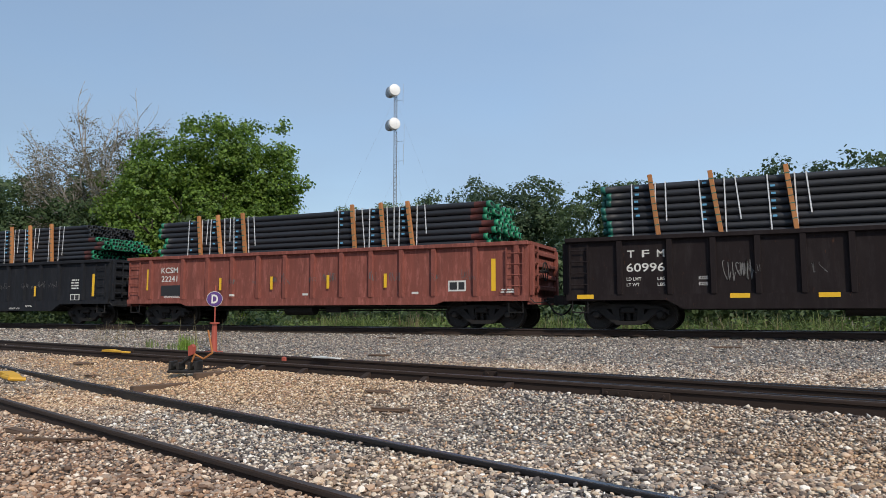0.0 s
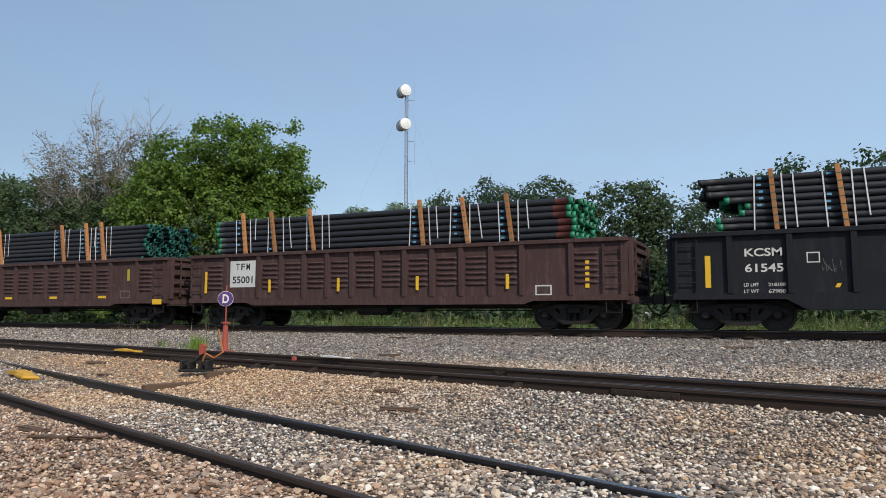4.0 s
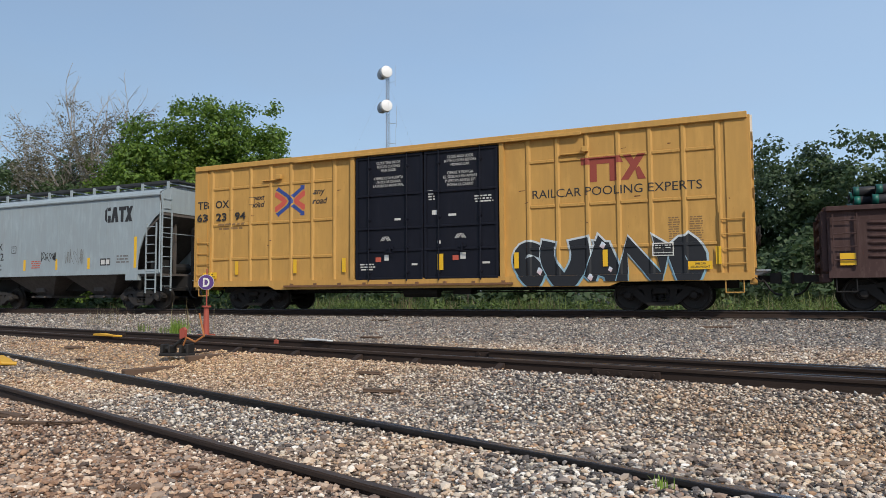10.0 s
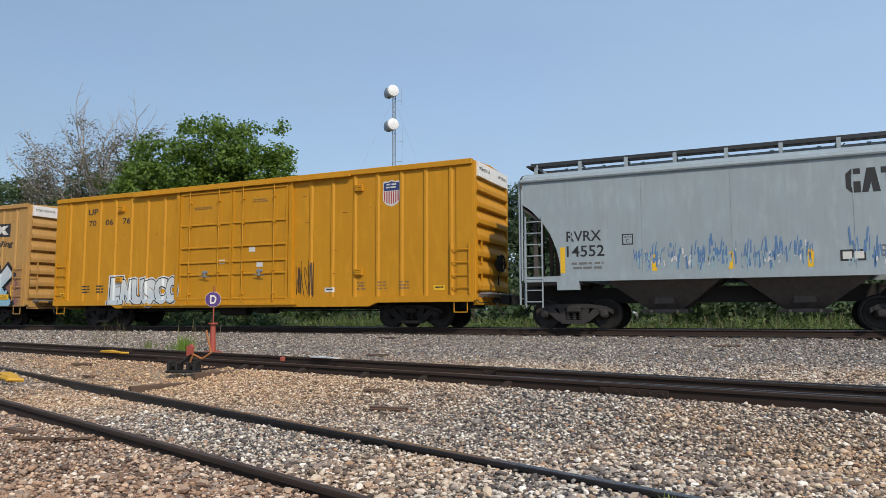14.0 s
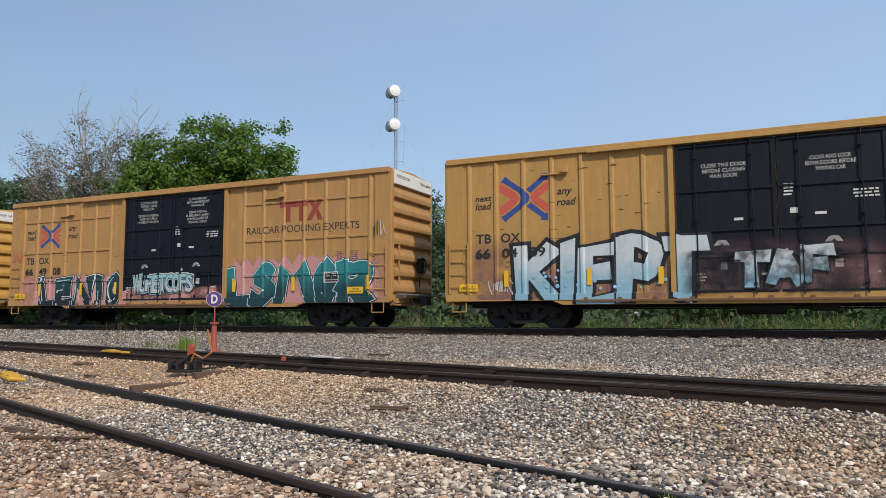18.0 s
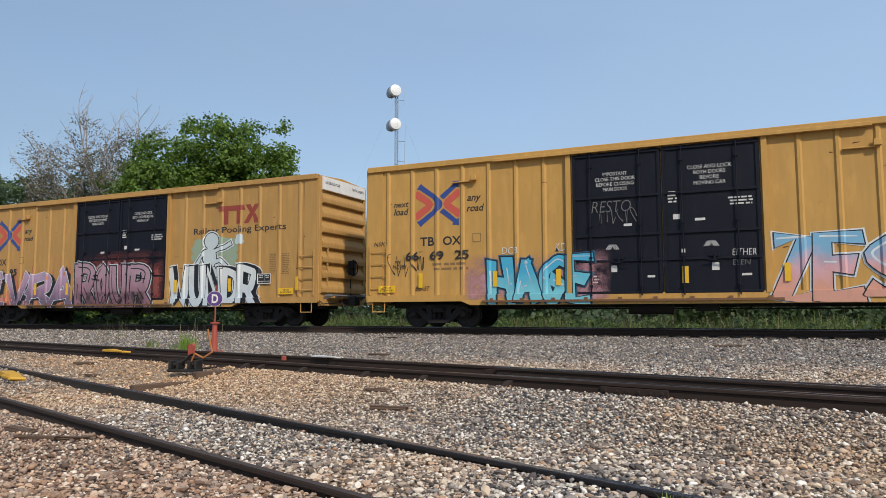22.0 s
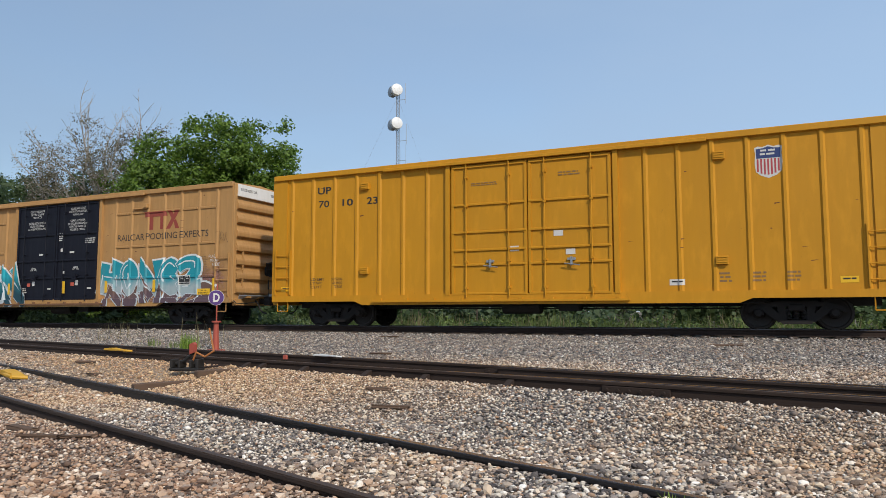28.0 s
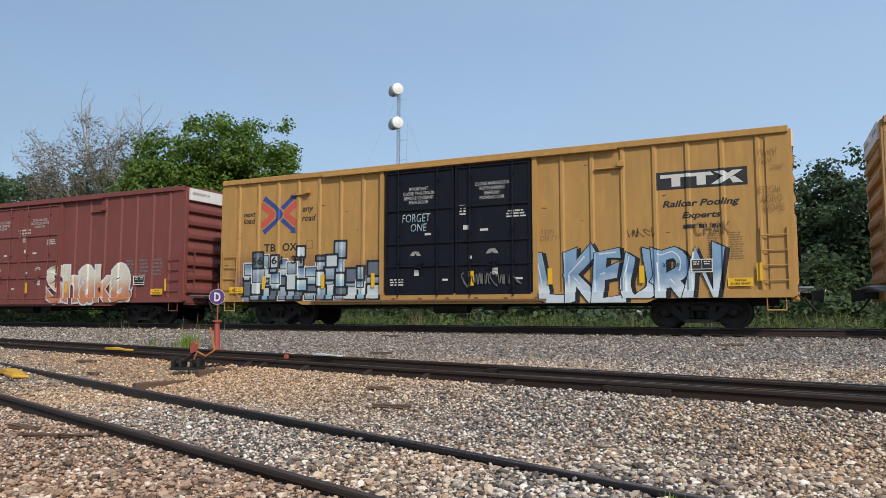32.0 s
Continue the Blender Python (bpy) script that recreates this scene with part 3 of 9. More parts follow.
def blob(rnd, x0, x1, z0, z1, lumps=26, rough=0.25):
    """A cloud-shaped outline round a box."""
    out = []
    cx, cz, hx, hz = (x0 + x1) / 2, (z0 + z1) / 2, (x1 - x0) / 2, (z1 - z0) / 2
    n = lumps * 4
    for i in range(n):
        a = 6.28319 * i / n
        ca, sa = math.cos(a), math.sin(a)
        k = 1.0 / max(abs(ca) ** 4 + abs(sa) ** 4, 1e-6) ** 0.25
        w = 1 + rough * (0.5 * abs(math.sin(lumps * 0.5 * a + rnd.random() * 0.4)) - 0.35)
        out.append((cx + hx * ca * k * w, cz + hz * sa * k * w))
    return out


def sprayed(word, x0, x1, z0, z1, parent, bed, fill, line, glow=None, edge=None, seed=1, fat=0.055, slant=0.0, lift=0.006, wild=1.0, shine=None, rim=0.065):
    """A sprayed piece: fat, leaning, overlapping letters, each in its outline, on a cloud, with a rim, cuts and glints."""
    rnd = random.Random(seed)
    n = len(word)
    slot = (x1 - x0) / n
    if glow:
        ring = blob(rnd, x0 - slot * 0.2, x1 + slot * 0.2, z0 - 0.02, z1 + (z1 - z0) * 0.10, 9 + 2 * n, 0.3)
        laid("graffiti_cloud", ring, [tuple(range(len(ring)))], glow, parent, bed, lift - 0.002, "sprayed graffiti ground")
    for i, ch in enumerate(word):
        cx = x0 + slot * (i + 0.5)
        w, h = slot * rnd.uniform(1.02, 1.2), (z1 - z0) * rnd.uniform(0.92, 1.06)
        zc = (z0 + z1) / 2 + (z1 - z0) * rnd.uniform(-0.05, 0.05)
        lean, ph = slant + rnd.uniform(-0.18, 0.18) * wild, rnd.random() * 6
        ref = glyphs(ch, fat, 0, 3)[0]
        lo, hi = ref.min(0), ref.max(0)

        def warp(co):
            q = (co - lo) / (hi - lo) - 0.5
            x = q[:, 0] * (1 + 0.22 * wild * np.sin(q[:, 1] * 4 + ph))
            z = q[:, 1] * (1 + 0.12 * wild * np.cos(q[:, 0] * 5 + ph)) + 0.05 * wild * np.sin(q[:, 0] * 7 + ph)
            x = x + lean * q[:, 1] + 0.05 * wild * np.sign(np.sin(q[:, 1] * 9 + ph)) * np.abs(np.sin(q[:, 1] * 9 + ph)) ** 0.5
            return np.stack([cx + x * w, zc + z * h], 1)
        up = lift + 0.004 + 0.0032 * i
        if edge:
            co, fs = glyphs(ch, fat + rim + 0.045, 0, 3)
            laid("graffiti_rim", warp(co), fs, edge, parent, bed, lift + 0.0004 * i)
        co, fs = glyphs(ch, fat + rim, 0, 3)
        laid("graffiti_outline", warp(co), fs, line, parent, bed, up)
        co, fs = glyphs(ch, fat, 0, 3)
        body = laid("graffiti_letter", warp(co), fs, fill, parent, bed, up + 0.0009)
        # cuts, drips and glints inside the letter, each on its own level
        for k in range(7 if wild > 0.7 else 4 if wild > 0.35 else 0):
            gx, gz = cx + rnd.uniform(-0.38, 0.38) * w, zc + rnd.uniform(-0.4, 0.42) * h
            a, b = rnd.uniform(0.04, 0.13) * w, rnd.uniform(0.03, 0.12) * h
            t = rnd.uniform(-0.6, 0.6) * a
            mat = (shine or line) if k % 2 else line
            laid("graffiti_glint", [(gx - a, gz - b), (gx + t * 0.4, gz - b * 0.15), (gx + a, gz + b), (gx + t * 0.3 - a * 0.1, gz + b * 0.25)], [(0, 1, 2, 3)], mat, parent, bed, up + 0.0014 + 0.00018 * k)


STROKES = {
    "A": "00 49|49 90|23 73", "B": "00 09|~09 78 65 35|~35 85 82 60 00", "C": "~88 59 16 13 50 82", "D": "00 09|~09 78 95 72 00",
    "E": "89 09 00 80|05 65", "F": "00 09 89|05 65", "G": "~88 59 16 13 50 83|83 45", "H": "00 09|80 89|05 84", "I": "40 49",
    "K": "00 09|04 89|25 90", "L": "09 00 80", "M": "00 19 44 79 90", "N": "00 09 80 89", "O": "~49 15 40 75 49", "P": "00 09|~09 88 86 64 04",
    "Q": "~49 15 40 75 49|53 90", "R": "00 09|~09 88 86 64 04|44 90", "S": "~88 59 17 45 73 40 01", "T": "09 99|49 40", "U": "~09 03 40 83 89",
    "V": "09 40 89", "W": "09 20 46 70 99", "Z": "09 89 00 90", "2": "~07 39 78 64 00|00 90",
}


def stroke_paths(ch):
    """The strokes of a hand-drawn capital on a ten by ten grid; those marked ~ are rounded."""
    for text in STROKES[ch].split("|"):
        pts = [Vector((int(p[0]) / 9, int(p[1]) / 9)) for p in text.strip("~").split()]
        if text[0] == "~":
            fine = []
            n = len(pts)
            shut = (pts[0] - pts[-1]).length < 1e-6
            for i in range(n - 1):
                p0 = pts[i - 1] if i else (pts[-2] if shut else pts[0])
                p3 = pts[i + 2] if i + 2 < n else (pts[1] if shut else pts[-1])
                p1, p2 = pts[i], pts[i + 1]
                for k in range(4):
                    t = k / 4
                    fine.append(0.5 * (2 * p1 + (p2 - p0) * t + (2 * p0 - 5 * p1 + 4 * p2 - p3) * t * t + (3 * p1 - p0 - 3 * p2 + p3) * t ** 3))
            pts = fine + [pts[-1]]
        yield pts


def ribbon(pts, start, end, grow, cut=0.0):
    """A brush stroke along a path: it widens from start to end and is cut off aslant."""
    n = len(pts)
    left, right = [], []
    for i, p in enumerate(pts):
        d = (pts[min(n - 1, i + 1)] - pts[max(0, i - 1)])
        d = d.normalized() if d.length > 1e-9 else Vector((1, 0))
        o = Vector((-d.y, d.x))
        bend = 1.0
        if 0 < i < n - 1:
            a, b = (p - pts[i - 1]), (pts[i + 1] - p)
            if a.length > 1e-9 and b.length > 1e-9:
                bend = min(1.2, 1 / max(0.45, abs(a.normalized().dot(d))))
        w = (start + (end - start) * i / max(1, n - 1)) * bend + grow
        q = p.copy()
        if i == 0:
            q -= d * (start * 0.55 + grow)
        if i == n - 1:
            q += d * (end * 0.55 + grow)
        slip = d * (cut * w if i in (0, n - 1) else 0)
        left.append(q + o * w + slip)
        right.append(q - o * w - slip)
    return left + right


def strip_faces(count, base=0):
    """The quads between the two sides of a ribbon of so many points."""
    n = count // 2
    return [(base + i, base + n + i, base + n + i + 1, base + i + 1) for i in range(n - 1)]


def piece(word, x0, x1, z0, z1, parent, bed, fill, line, edge=None, block=None, glow=None, shine=None, spots=None, seed=1, fat=0.15, rim=0.05, border=0.09, slant=0.0, lift=0.008, wild=1.0, drop=(0.16, -0.10), glow_up=0.2):
    """A sprayed piece of interlocking brush-stroke letters: cloud, rim, block shade, then outline, fill and glints letter by letter."""
    rnd = random.Random(seed)
    weight = [{"W": 1.45, "M": 1.35, "I": 0.6, "N": 1.1}.get(ch, 1.0) for ch in word]
    unit, tall = (x1 - x0) / sum(weight), z1 - z0
    slot = (x1 - x0) / len(word)
    if glow:
        ring = jagged(rnd, x0 - slot * 0.25, x1 + slot * 0.25, z0 - 0.03, z1 + tall * glow_up, 8 + 3 * len(word))
        laid("graffiti_cloud", ring, [tuple(range(len(ring)))], glow, parent, bed, lift - 0.003, "sprayed graffiti ground")
    drawn = []
    for i, ch in enumerate(word):
        cx, lean, ph = x0 + unit * (sum(weight[:i]) + weight[i] / 2), slant + rnd.uniform(-0.10, 0.10) * wild, rnd.random() * 6
        w, h = unit * weight[i] * rnd.uniform(0.76, 0.88), tall * rnd.uniform(0.88, 0.98)
        zb = z0 + tall * rnd.uniform(0.0, 0.06) + fat * 0.6 * slot
        h -= fat * 1.0 * slot
        strokes = []
        for pts in stroke_paths(ch):
            out = []
            for p in pts:
                u, v = p.x - 0.5, p.y
                u *= 1 + 0.16 * wild * math.sin(v * 3.5 + ph)
                v = v + 0.05 * wild * math.sin(u * 6 + ph)
                out.append(Vector((cx + u * w + lean * (v - 0.5) * h, zb + v * h)))
            strokes.append((out, fat * slot * rnd.uniform(0.8, 1.0), fat * slot * rnd.uniform(1.0, 1.35), rnd.uniform(-0.5, 0.5) * wild))
        drawn.append(strokes)

    def lay(name, strokes, mat, grow, level, shift=(0, 0)):
        pts, fs = [], []
        for k, (path, a, b, cut) in enumerate(strokes):
            ring = ribbon(path, a, b, grow, cut)
            fs += strip_faces(len(ring), len(pts))
            pts += [(p.x + shift[0], p.y + shift[1], 0.0003 * k + 0.00005 * (j % len(path))) for j, p in enumerate(ring)]
        laid(name, pts, fs, mat, parent, bed, level)
    for i, strokes in enumerate(drawn):
        if edge:
            lay("graffiti_rim", strokes, edge, rim + border, lift + 0.0015 * (i % 2))
            if block:
                lay("graffiti_rim", strokes, edge, rim + border * 0.6, lift + 0.0030 + 0.0015 * (i % 2), drop)
        if block:
            lay("graffiti_block", strokes, block, rim, lift + 0.006 + 0.0015 * (i % 2), drop)
    for i, strokes in enumerate(drawn):
        up = lift + 0.009 + 0.0050 * i
        lay("graffiti_outline", strokes, line, rim, up)
        lay("graffiti_letter", strokes, fill, 0.0, up + 0.0024)
        for k, (path, a, b, cut) in enumerate(strokes):
            if shine and len(path) > 1:
                n = len(path)
                run_on = path[: max(2, (n * 2) // 3)]
                g = [p + Vector((-0.30, 0.22)) * a for p in run_on]
                if n == 2:
                    g = [g[0].lerp(g[1], 0.1), g[0].lerp(g[1], rnd.uniform(0.4, 0.8))]
                ring = ribbon(g, a * 0.10, a * 0.16, 0.0, 0.3)
                laid("graffiti_glint", [(p.x, p.y) for p in ring], strip_faces(len(ring)), shine, parent, bed, up + 0.0046 + 0.0002 * k)
            if spots and rnd.random() < 0.7:
                p, r = path[rnd.randrange(len(path))], a * rnd.uniform(0.3, 0.7)
                q = [(p.x + r * x, p.y + r * z) for x, z in ((-0.7, -0.3), (0.3, -1.1), (0.9, 0.2), (-0.1, 1.0))]
                laid("graffiti_glint", q, [(0, 1, 2, 3)], spots, parent, bed, up + 0.0048 + 0.0002 * k)


def jagged(rnd, x0, x1, z0, z1, count):
    """The outline of a sprayed ground: flat below, with uneven rounded peaks along the top."""
    top = []
    for k in range(count + 1):
        t = k / count
        z = z1 - (z1 - z0) * (rnd.uniform(0.0, 0.10) if k % 2 else rnd.uniform(0.10, 0.26))
        if t < 0.06 or t > 0.94:
            z = z0 + (z1 - z0) * rnd.uniform(0.35, 0.6)
        top.append((x1 + (x0 - x1) * t, z))
    return [(x0 + 0.1, z0), (x1 - 0.1, z0)] + top


def dotted(x0, x1, z0, z1, count, material, parent, bed, seed, size=0.05, lift=0.03):
    """Sprayed speckles, each a small round dot."""
    rnd = random.Random(seed)
    for k in range(count):
        x, z, r = rnd.uniform(x0, x1), rnd.uniform(z0, z1), size * rnd.uniform(0.4, 1.4)
        laid("graffiti_speckle", [(x + r * math.cos(0.785 * i), z + r * math.sin(0.785 * i)) for i in range(8)], [tuple(range(8))], material, parent, bed, lift + 0.0002 * k)


def flames(x0, x1, z0, z1, count, material, line, parent, bed, seed, lift=0.007):
    """Tongues of sprayed flame, wavy and tapering, each in a darker line."""
    rnd = random.Random(seed)
    for k in range(count):
        cx = x0 + (x1 - x0) * (k + rnd.random()) / count
        h, w, ph = (z1 - z0) * rnd.uniform(0.6, 1.05), (x1 - x0) / count * rnd.uniform(0.35, 0.6), rnd.random() * 6
        for grow, mat, dz in ((1.0, line, 0.0), (0.72, material, 0.0006)):
            left, right = [], []
            for i in range(9):
                t = i / 8
                sway = 0.35 * w * math.sin(t * 5 + ph) * t
                half = w * grow * (1 - t) ** 0.8 * (0.75 + 0.25 * math.cos(t * 9 + ph))
                left.append((cx + sway - half, z0 + h * t))
                right.append((cx + sway + half, z0 + h * t))
            pts = left[:-1] + right[::-1]
            laid("graffiti_flame", pts, [tuple(range(len(pts)))], mat, parent, bed, lift + 0.0009 * k + dz)


def blockwork(x0, x1, z0, z1, parent, bed, fills, line, seed, lift=0.008):
    """A piece of stacked, rounded blocks in heavy outlines, uneven along the top."""
    rnd = random.Random(seed)
    k = 0
    x = x0
    while x < x1 - 0.2:
        w = rnd.uniform(0.28, 0.62)
        z = z0
        peak = z1 - (z1 - z0) * rnd.uniform(0.0, 0.55)
        while z < peak:
            h = rnd.uniform(0.16, 0.62)
            a, b = rnd.uniform(-0.06, 0.06), rnd.uniform(0.75, 1.1)
            for grow, mat, up in ((0.045, STENCIL_W if k % 3 == 0 else line, 0.0), (0.0, line, 0.0005), (-0.03, fills[k % len(fills)], 0.001)):
                c = 0.022
                u0, u1, v0, v1 = x + a - grow, x + a + w * b + grow, z - grow, z + h * 0.92 + grow
                pts = [(u0 + c, v0), (u1 - c, v0), (u1, v0 + c), (u1, v1 - c), (u1 - c, v1), (u0 + c, v1), (u0, v1 - c), (u0, v0 + c)]
                laid("graffiti_block", pts, [tuple(range(8))], mat, parent, bed, lift + 0.0016 * (k % 9) + up)
            k += 1
            z += h * 0.9
        x += w * 0.92


def scrawl(x0, x1, z0, z1, material, parent, bed, seed, strokes=7, width=0.022, lift=0.012):
    """A quick marker tag: looping thin strokes that spell nothing."""
    rnd = random.Random(seed)
    pts, fs = [], []
    for k in range(strokes):
        cx = x0 + (x1 - x0) * (k + 0.5) / strokes
        w, h = (x1 - x0) / strokes * 0.7, (z1 - z0) / 2
        a0, turn, fx, fz = rnd.random() * 6, rnd.uniform(2.5, 5.5), rnd.uniform(0.7, 1.2), rnd.uniform(0.6, 1.0)
        path = []
        zc, style = (z0 + z1) / 2 + rnd.uniform(-0.15, 0.15) * h, rnd.randint(0, 2)
        for i in range(12):
            a = a0 + turn * i / 11
            if style == 0:
                path.append((cx + w * fx * math.cos(a * 1.3) * 0.8, zc + h * fz * math.sin(a)))
            elif style == 1:
                u = i / 11
                path.append((cx + w * (u - 0.5) + 0.3 * w * math.sin(a), zc + h * fz * (1 if i % 4 < 2 else -1) * rnd.uniform(0.6, 1)))
            else:
                u = min(1, i / 6)
                path.append((cx - w * 0.4 + w * 0.3 * u + (i - 6) * 0.12 * w * (i > 6), zc + h * fz * (1 - 2 * u) + (i - 6) * 0.16 * h * (i > 6)))
        for (ax, az), (bx, bz) in zip(path, path[1:]):
            d = math.hypot(bx - ax, bz - az) or 1
            ox, oz = -(bz - az) / d * width / 2, (bx - ax) / d * width / 2
            n = len(pts)
            pts += [(ax - ox, az - oz), (bx - ox, bz - oz), (bx + ox, bz + oz), (ax + ox, az + oz)]
            fs.append((n, n + 1, n + 2, n + 3))
    tagged(laid("marker_tag", pts, fs, material, parent, bed, lift), kind="stuff")


# ---- ground and tracks ----
def mid_far(x):
    return 10.45 - 0.2245 * x


def mid_near(x):
    return mid_far(x) - 1.537


def front_far(x):
    return 4.80 - 0.369 * x


def front_near(x):
    return 3.27 - 0.340 * x


FRONT_Z, MID_Z = 0.20, 0.50


def lie(x, y):
    """Height of the ground: yard, low bed of the middle track, shoulder of the main line, verge."""
    my = min(mid_near(x), 16.4)
    fill = 0.005 + 0.105 * min(1, max(0, (x + 10.5) / 9))
    pts = ((-60, 0.0), (1.0, 0.03 + fill * 0.95), (my - 2.6, 0.03 + fill), (my - 0.5, 0.335), (my - 0.08, 0.345), (my + 0.10, 0.29), (my + 1.42, 0.29), (my + 1.6, 0.37), (max(my + 2.2, 18.9), 0.63), (20.0, 0.72), (23.6, 0.72), (25.2, 0.25), (32, 0.30), (60, 0.9), (140, 1.5), (3000, 2.0))
    for (y0, z0), (y1, z1) in zip(pts, pts[1:]):
        if y <= y1:
            return z0 + (z1 - z0) * max(0, y - y0) / (y1 - y0)
    return pts[-1][1]


def build_ground():
    xs = [-3000, -1200, -500, -250, -140] + list(np.arange(-100, 60.1, 1.0)) + [90, 160, 300, 800, 2000]
    ys = [-1500, -300, -60, -20] + list(np.arange(-8, 34.1, 0.5)) + [40, 60, 90, 140, 300, 900, 3000]
    bm = bmesh.new()
    grid = [[bm.verts.new((x, y, lie(max(-100, min(60, x)), y) + (0.006 * noise.noise((x * 0.9, y * 0.9, 0)) if y < 19 else 0.0))) for y in ys] for x in xs]
    for i in range(len(xs) - 1):
        for j in range(len(ys) - 1):
            f = bm.faces.new((grid[i][j], grid[i + 1][j], grid[i + 1][j + 1], grid[i][j + 1]))
            f.smooth = True
            f.material_index = 1 if ys[j] >= 24.5 or ys[j] < -20 else 0
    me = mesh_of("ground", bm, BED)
    me.materials.append(SOIL)
    tagged(new("ground", me), "gravel railway yard rising to a weedy verge", "ground", kind="structure")


build_ground()

RAIL_RING = [(-0.075, 0), (0.075, 0), (0.075, 0.012), (0.016, 0.032), (0.012, 0.125), (0.036, 0.138), (0.036, 0.166), (0.026, 0.176), (-0.026, 0.176), (-0.036, 0.166), (-0.036, 0.138), (-0.012, 0.125), (-0.016, 0.032), (-0.075, 0.012)]


def rail_between(p, q, top, parent, label="", scale=1.0, head=None, steel=None):
    p, q = Vector((*p, 0)), Vector((*q, 0))
    d = q - p
    bm = bmesh.new()
    prism(bm, [(a * scale, b * scale) for a, b in RAIL_RING], "x", 0, d.length)
    ob = part("rail", bm, steel or STEEL, parent, label, (p.x, p.y, top - 0.176 * scale))
    ob.rotation_euler = (0, 0, math.atan2(d.y, d.x))
    bm = bmesh.new()
    box(bm, 0, d.length, -0.031 * scale, 0.031 * scale, 0.1725 * scale, 0.179 * scale)
    part("running_surface", bm, head or SHINE, ob, "brown worn rail head" if head else "polished rail head")
    return ob


def tie_build():
    return softened(boxed((-0.115, 0.115, -1.3, 1.3, -0.18, 0.0)), 0.012)


def plate_build():
    return softened(boxed((-0.09, 0.09, -0.16, 0.16, 0, 0.018)), 0.004)


main_track = thing("track_main", "main line track of rusty rails on ballast", "track", kind="structure")
for off in (-0.755, 0.755):
    rail_between((-300, TRACK_Y + off), (160, TRACK_Y + off), RAIL_Z, main_track)
for k in range(130):
    x = -52 + k * 0.53
    shared("tie", "tie", tie_build, TIE, main_track, at=(x, TRACK_Y + 0.02 * math.sin(k * 5.1), RAIL_Z - 0.185))
    for off in (-0.755, 0.755):
        if -30 < x < 12:
            shared("tie_plate", "plate", plate_build, STEEL, main_track, at=(x, TRACK_Y + off, RAIL_Z - 0.186))

mid_track = thing("track_middle", "siding with a switch, dark rusty rails", "track", kind="structure")
rail_between((-60, mid_far(-60)), (40, mid_far(40)), MID_Z, mid_track)
rail_between((-60, mid_near(-60)), (40, mid_near(40)), MID_Z, mid_track, head=DULLHEAD)
# switch point rail that leaves the near rail
rail_between((-4.6, mid_near(-4.6) + 0.09), (14, mid_near(14) + 0.62), MID_Z - 0.004, mid_track, "switch point rail", 0.97)
rail_between((-4.2, mid_far(-4.2) - 0.10), (14, mid_far(14) - 0.55), MID_Z - 0.004, mid_track, "switch point rail", 0.97)
mid_turn = math.atan(-0.2245)
for k in range(64):
    x = -30 + k * 0.62
    shared("tie", "tie", tie_build, TIE, mid_track, at=(x, (mid_far(x) + mid_near(x)) / 2, MID_Z - 0.19), turn=mid_turn)
    for f in (mid_far, mid_near):
        shared("tie_plate", "plate", plate_build, STEEL, mid_track, at=(x, f(x), MID_Z - 0.192), turn=mid_turn)


def joint_build():
    bm = boxed((-0.45, 0.45, -0.028, 0.0, 0.03, 0.125))
    softened(bm, 0.006)
    for i in range(6):
        x = -0.375 + i * 0.15
        rod(bm, (x, -0.028, 0.078), (x, -0.055, 0.078), 0.020, n=6)
    return bm


for f, x in ((mid_far, -4.05), (mid_far, 0.2), (mid_near, -1.6), (mid_far, -16.0), (mid_near, -11.8)):
    shared("joint_bar", "joint", joint_build, STEEL, mid_track, "bolted rail joint bar", (x, f(x) - 0.016, MID_Z - 0.176), mid_turn)

def brace_build():
    bm = bmesh.new()
    prism(bm, [(0.0, 0.0), (-0.24, 0.0), (-0.24, 0.02), (-0.06, 0.11), (-0.012, 0.125)], "x", -0.05, 0.05)
    box(bm, -0.09, 0.09, -0.30, 0.10, -0.012, 0.006)
    for y in (-0.20, -0.14):
        rod(bm, (0.07, y, 0.0), (0.07, y, 0.03), 0.018, n=6)
    return bm


for x in (-9.2, -8.75, -7.6, -6.1, -4.9, -3.4):
    shared("rail_brace", "brace", brace_build, STEEL, mid_track, "cast rail brace", (x, mid_near(x) - 0.015, MID_Z - 0.176), mid_turn)

front_track = thing("track_front", "yard track half buried in gravel", "track", kind="structure")
rail_between((-45, front_far(-45)), (12, front_far(12)), FRONT_Z, front_track, steel=RAILDARK)
rail_between((-45, front_near(-45)), (9, front_near(9)), FRONT_Z, front_track, head=DULLHEAD)
for k in range(30):
    x = -19 + k * 0.66
    y = (front_far(x) + front_near(x)) / 2
    shared("tie", "tie", tie_build, TIE, front_track, at=(x, y, 0.035 - 0.012 * (k % 3)), turn=math.atan(-0.355))


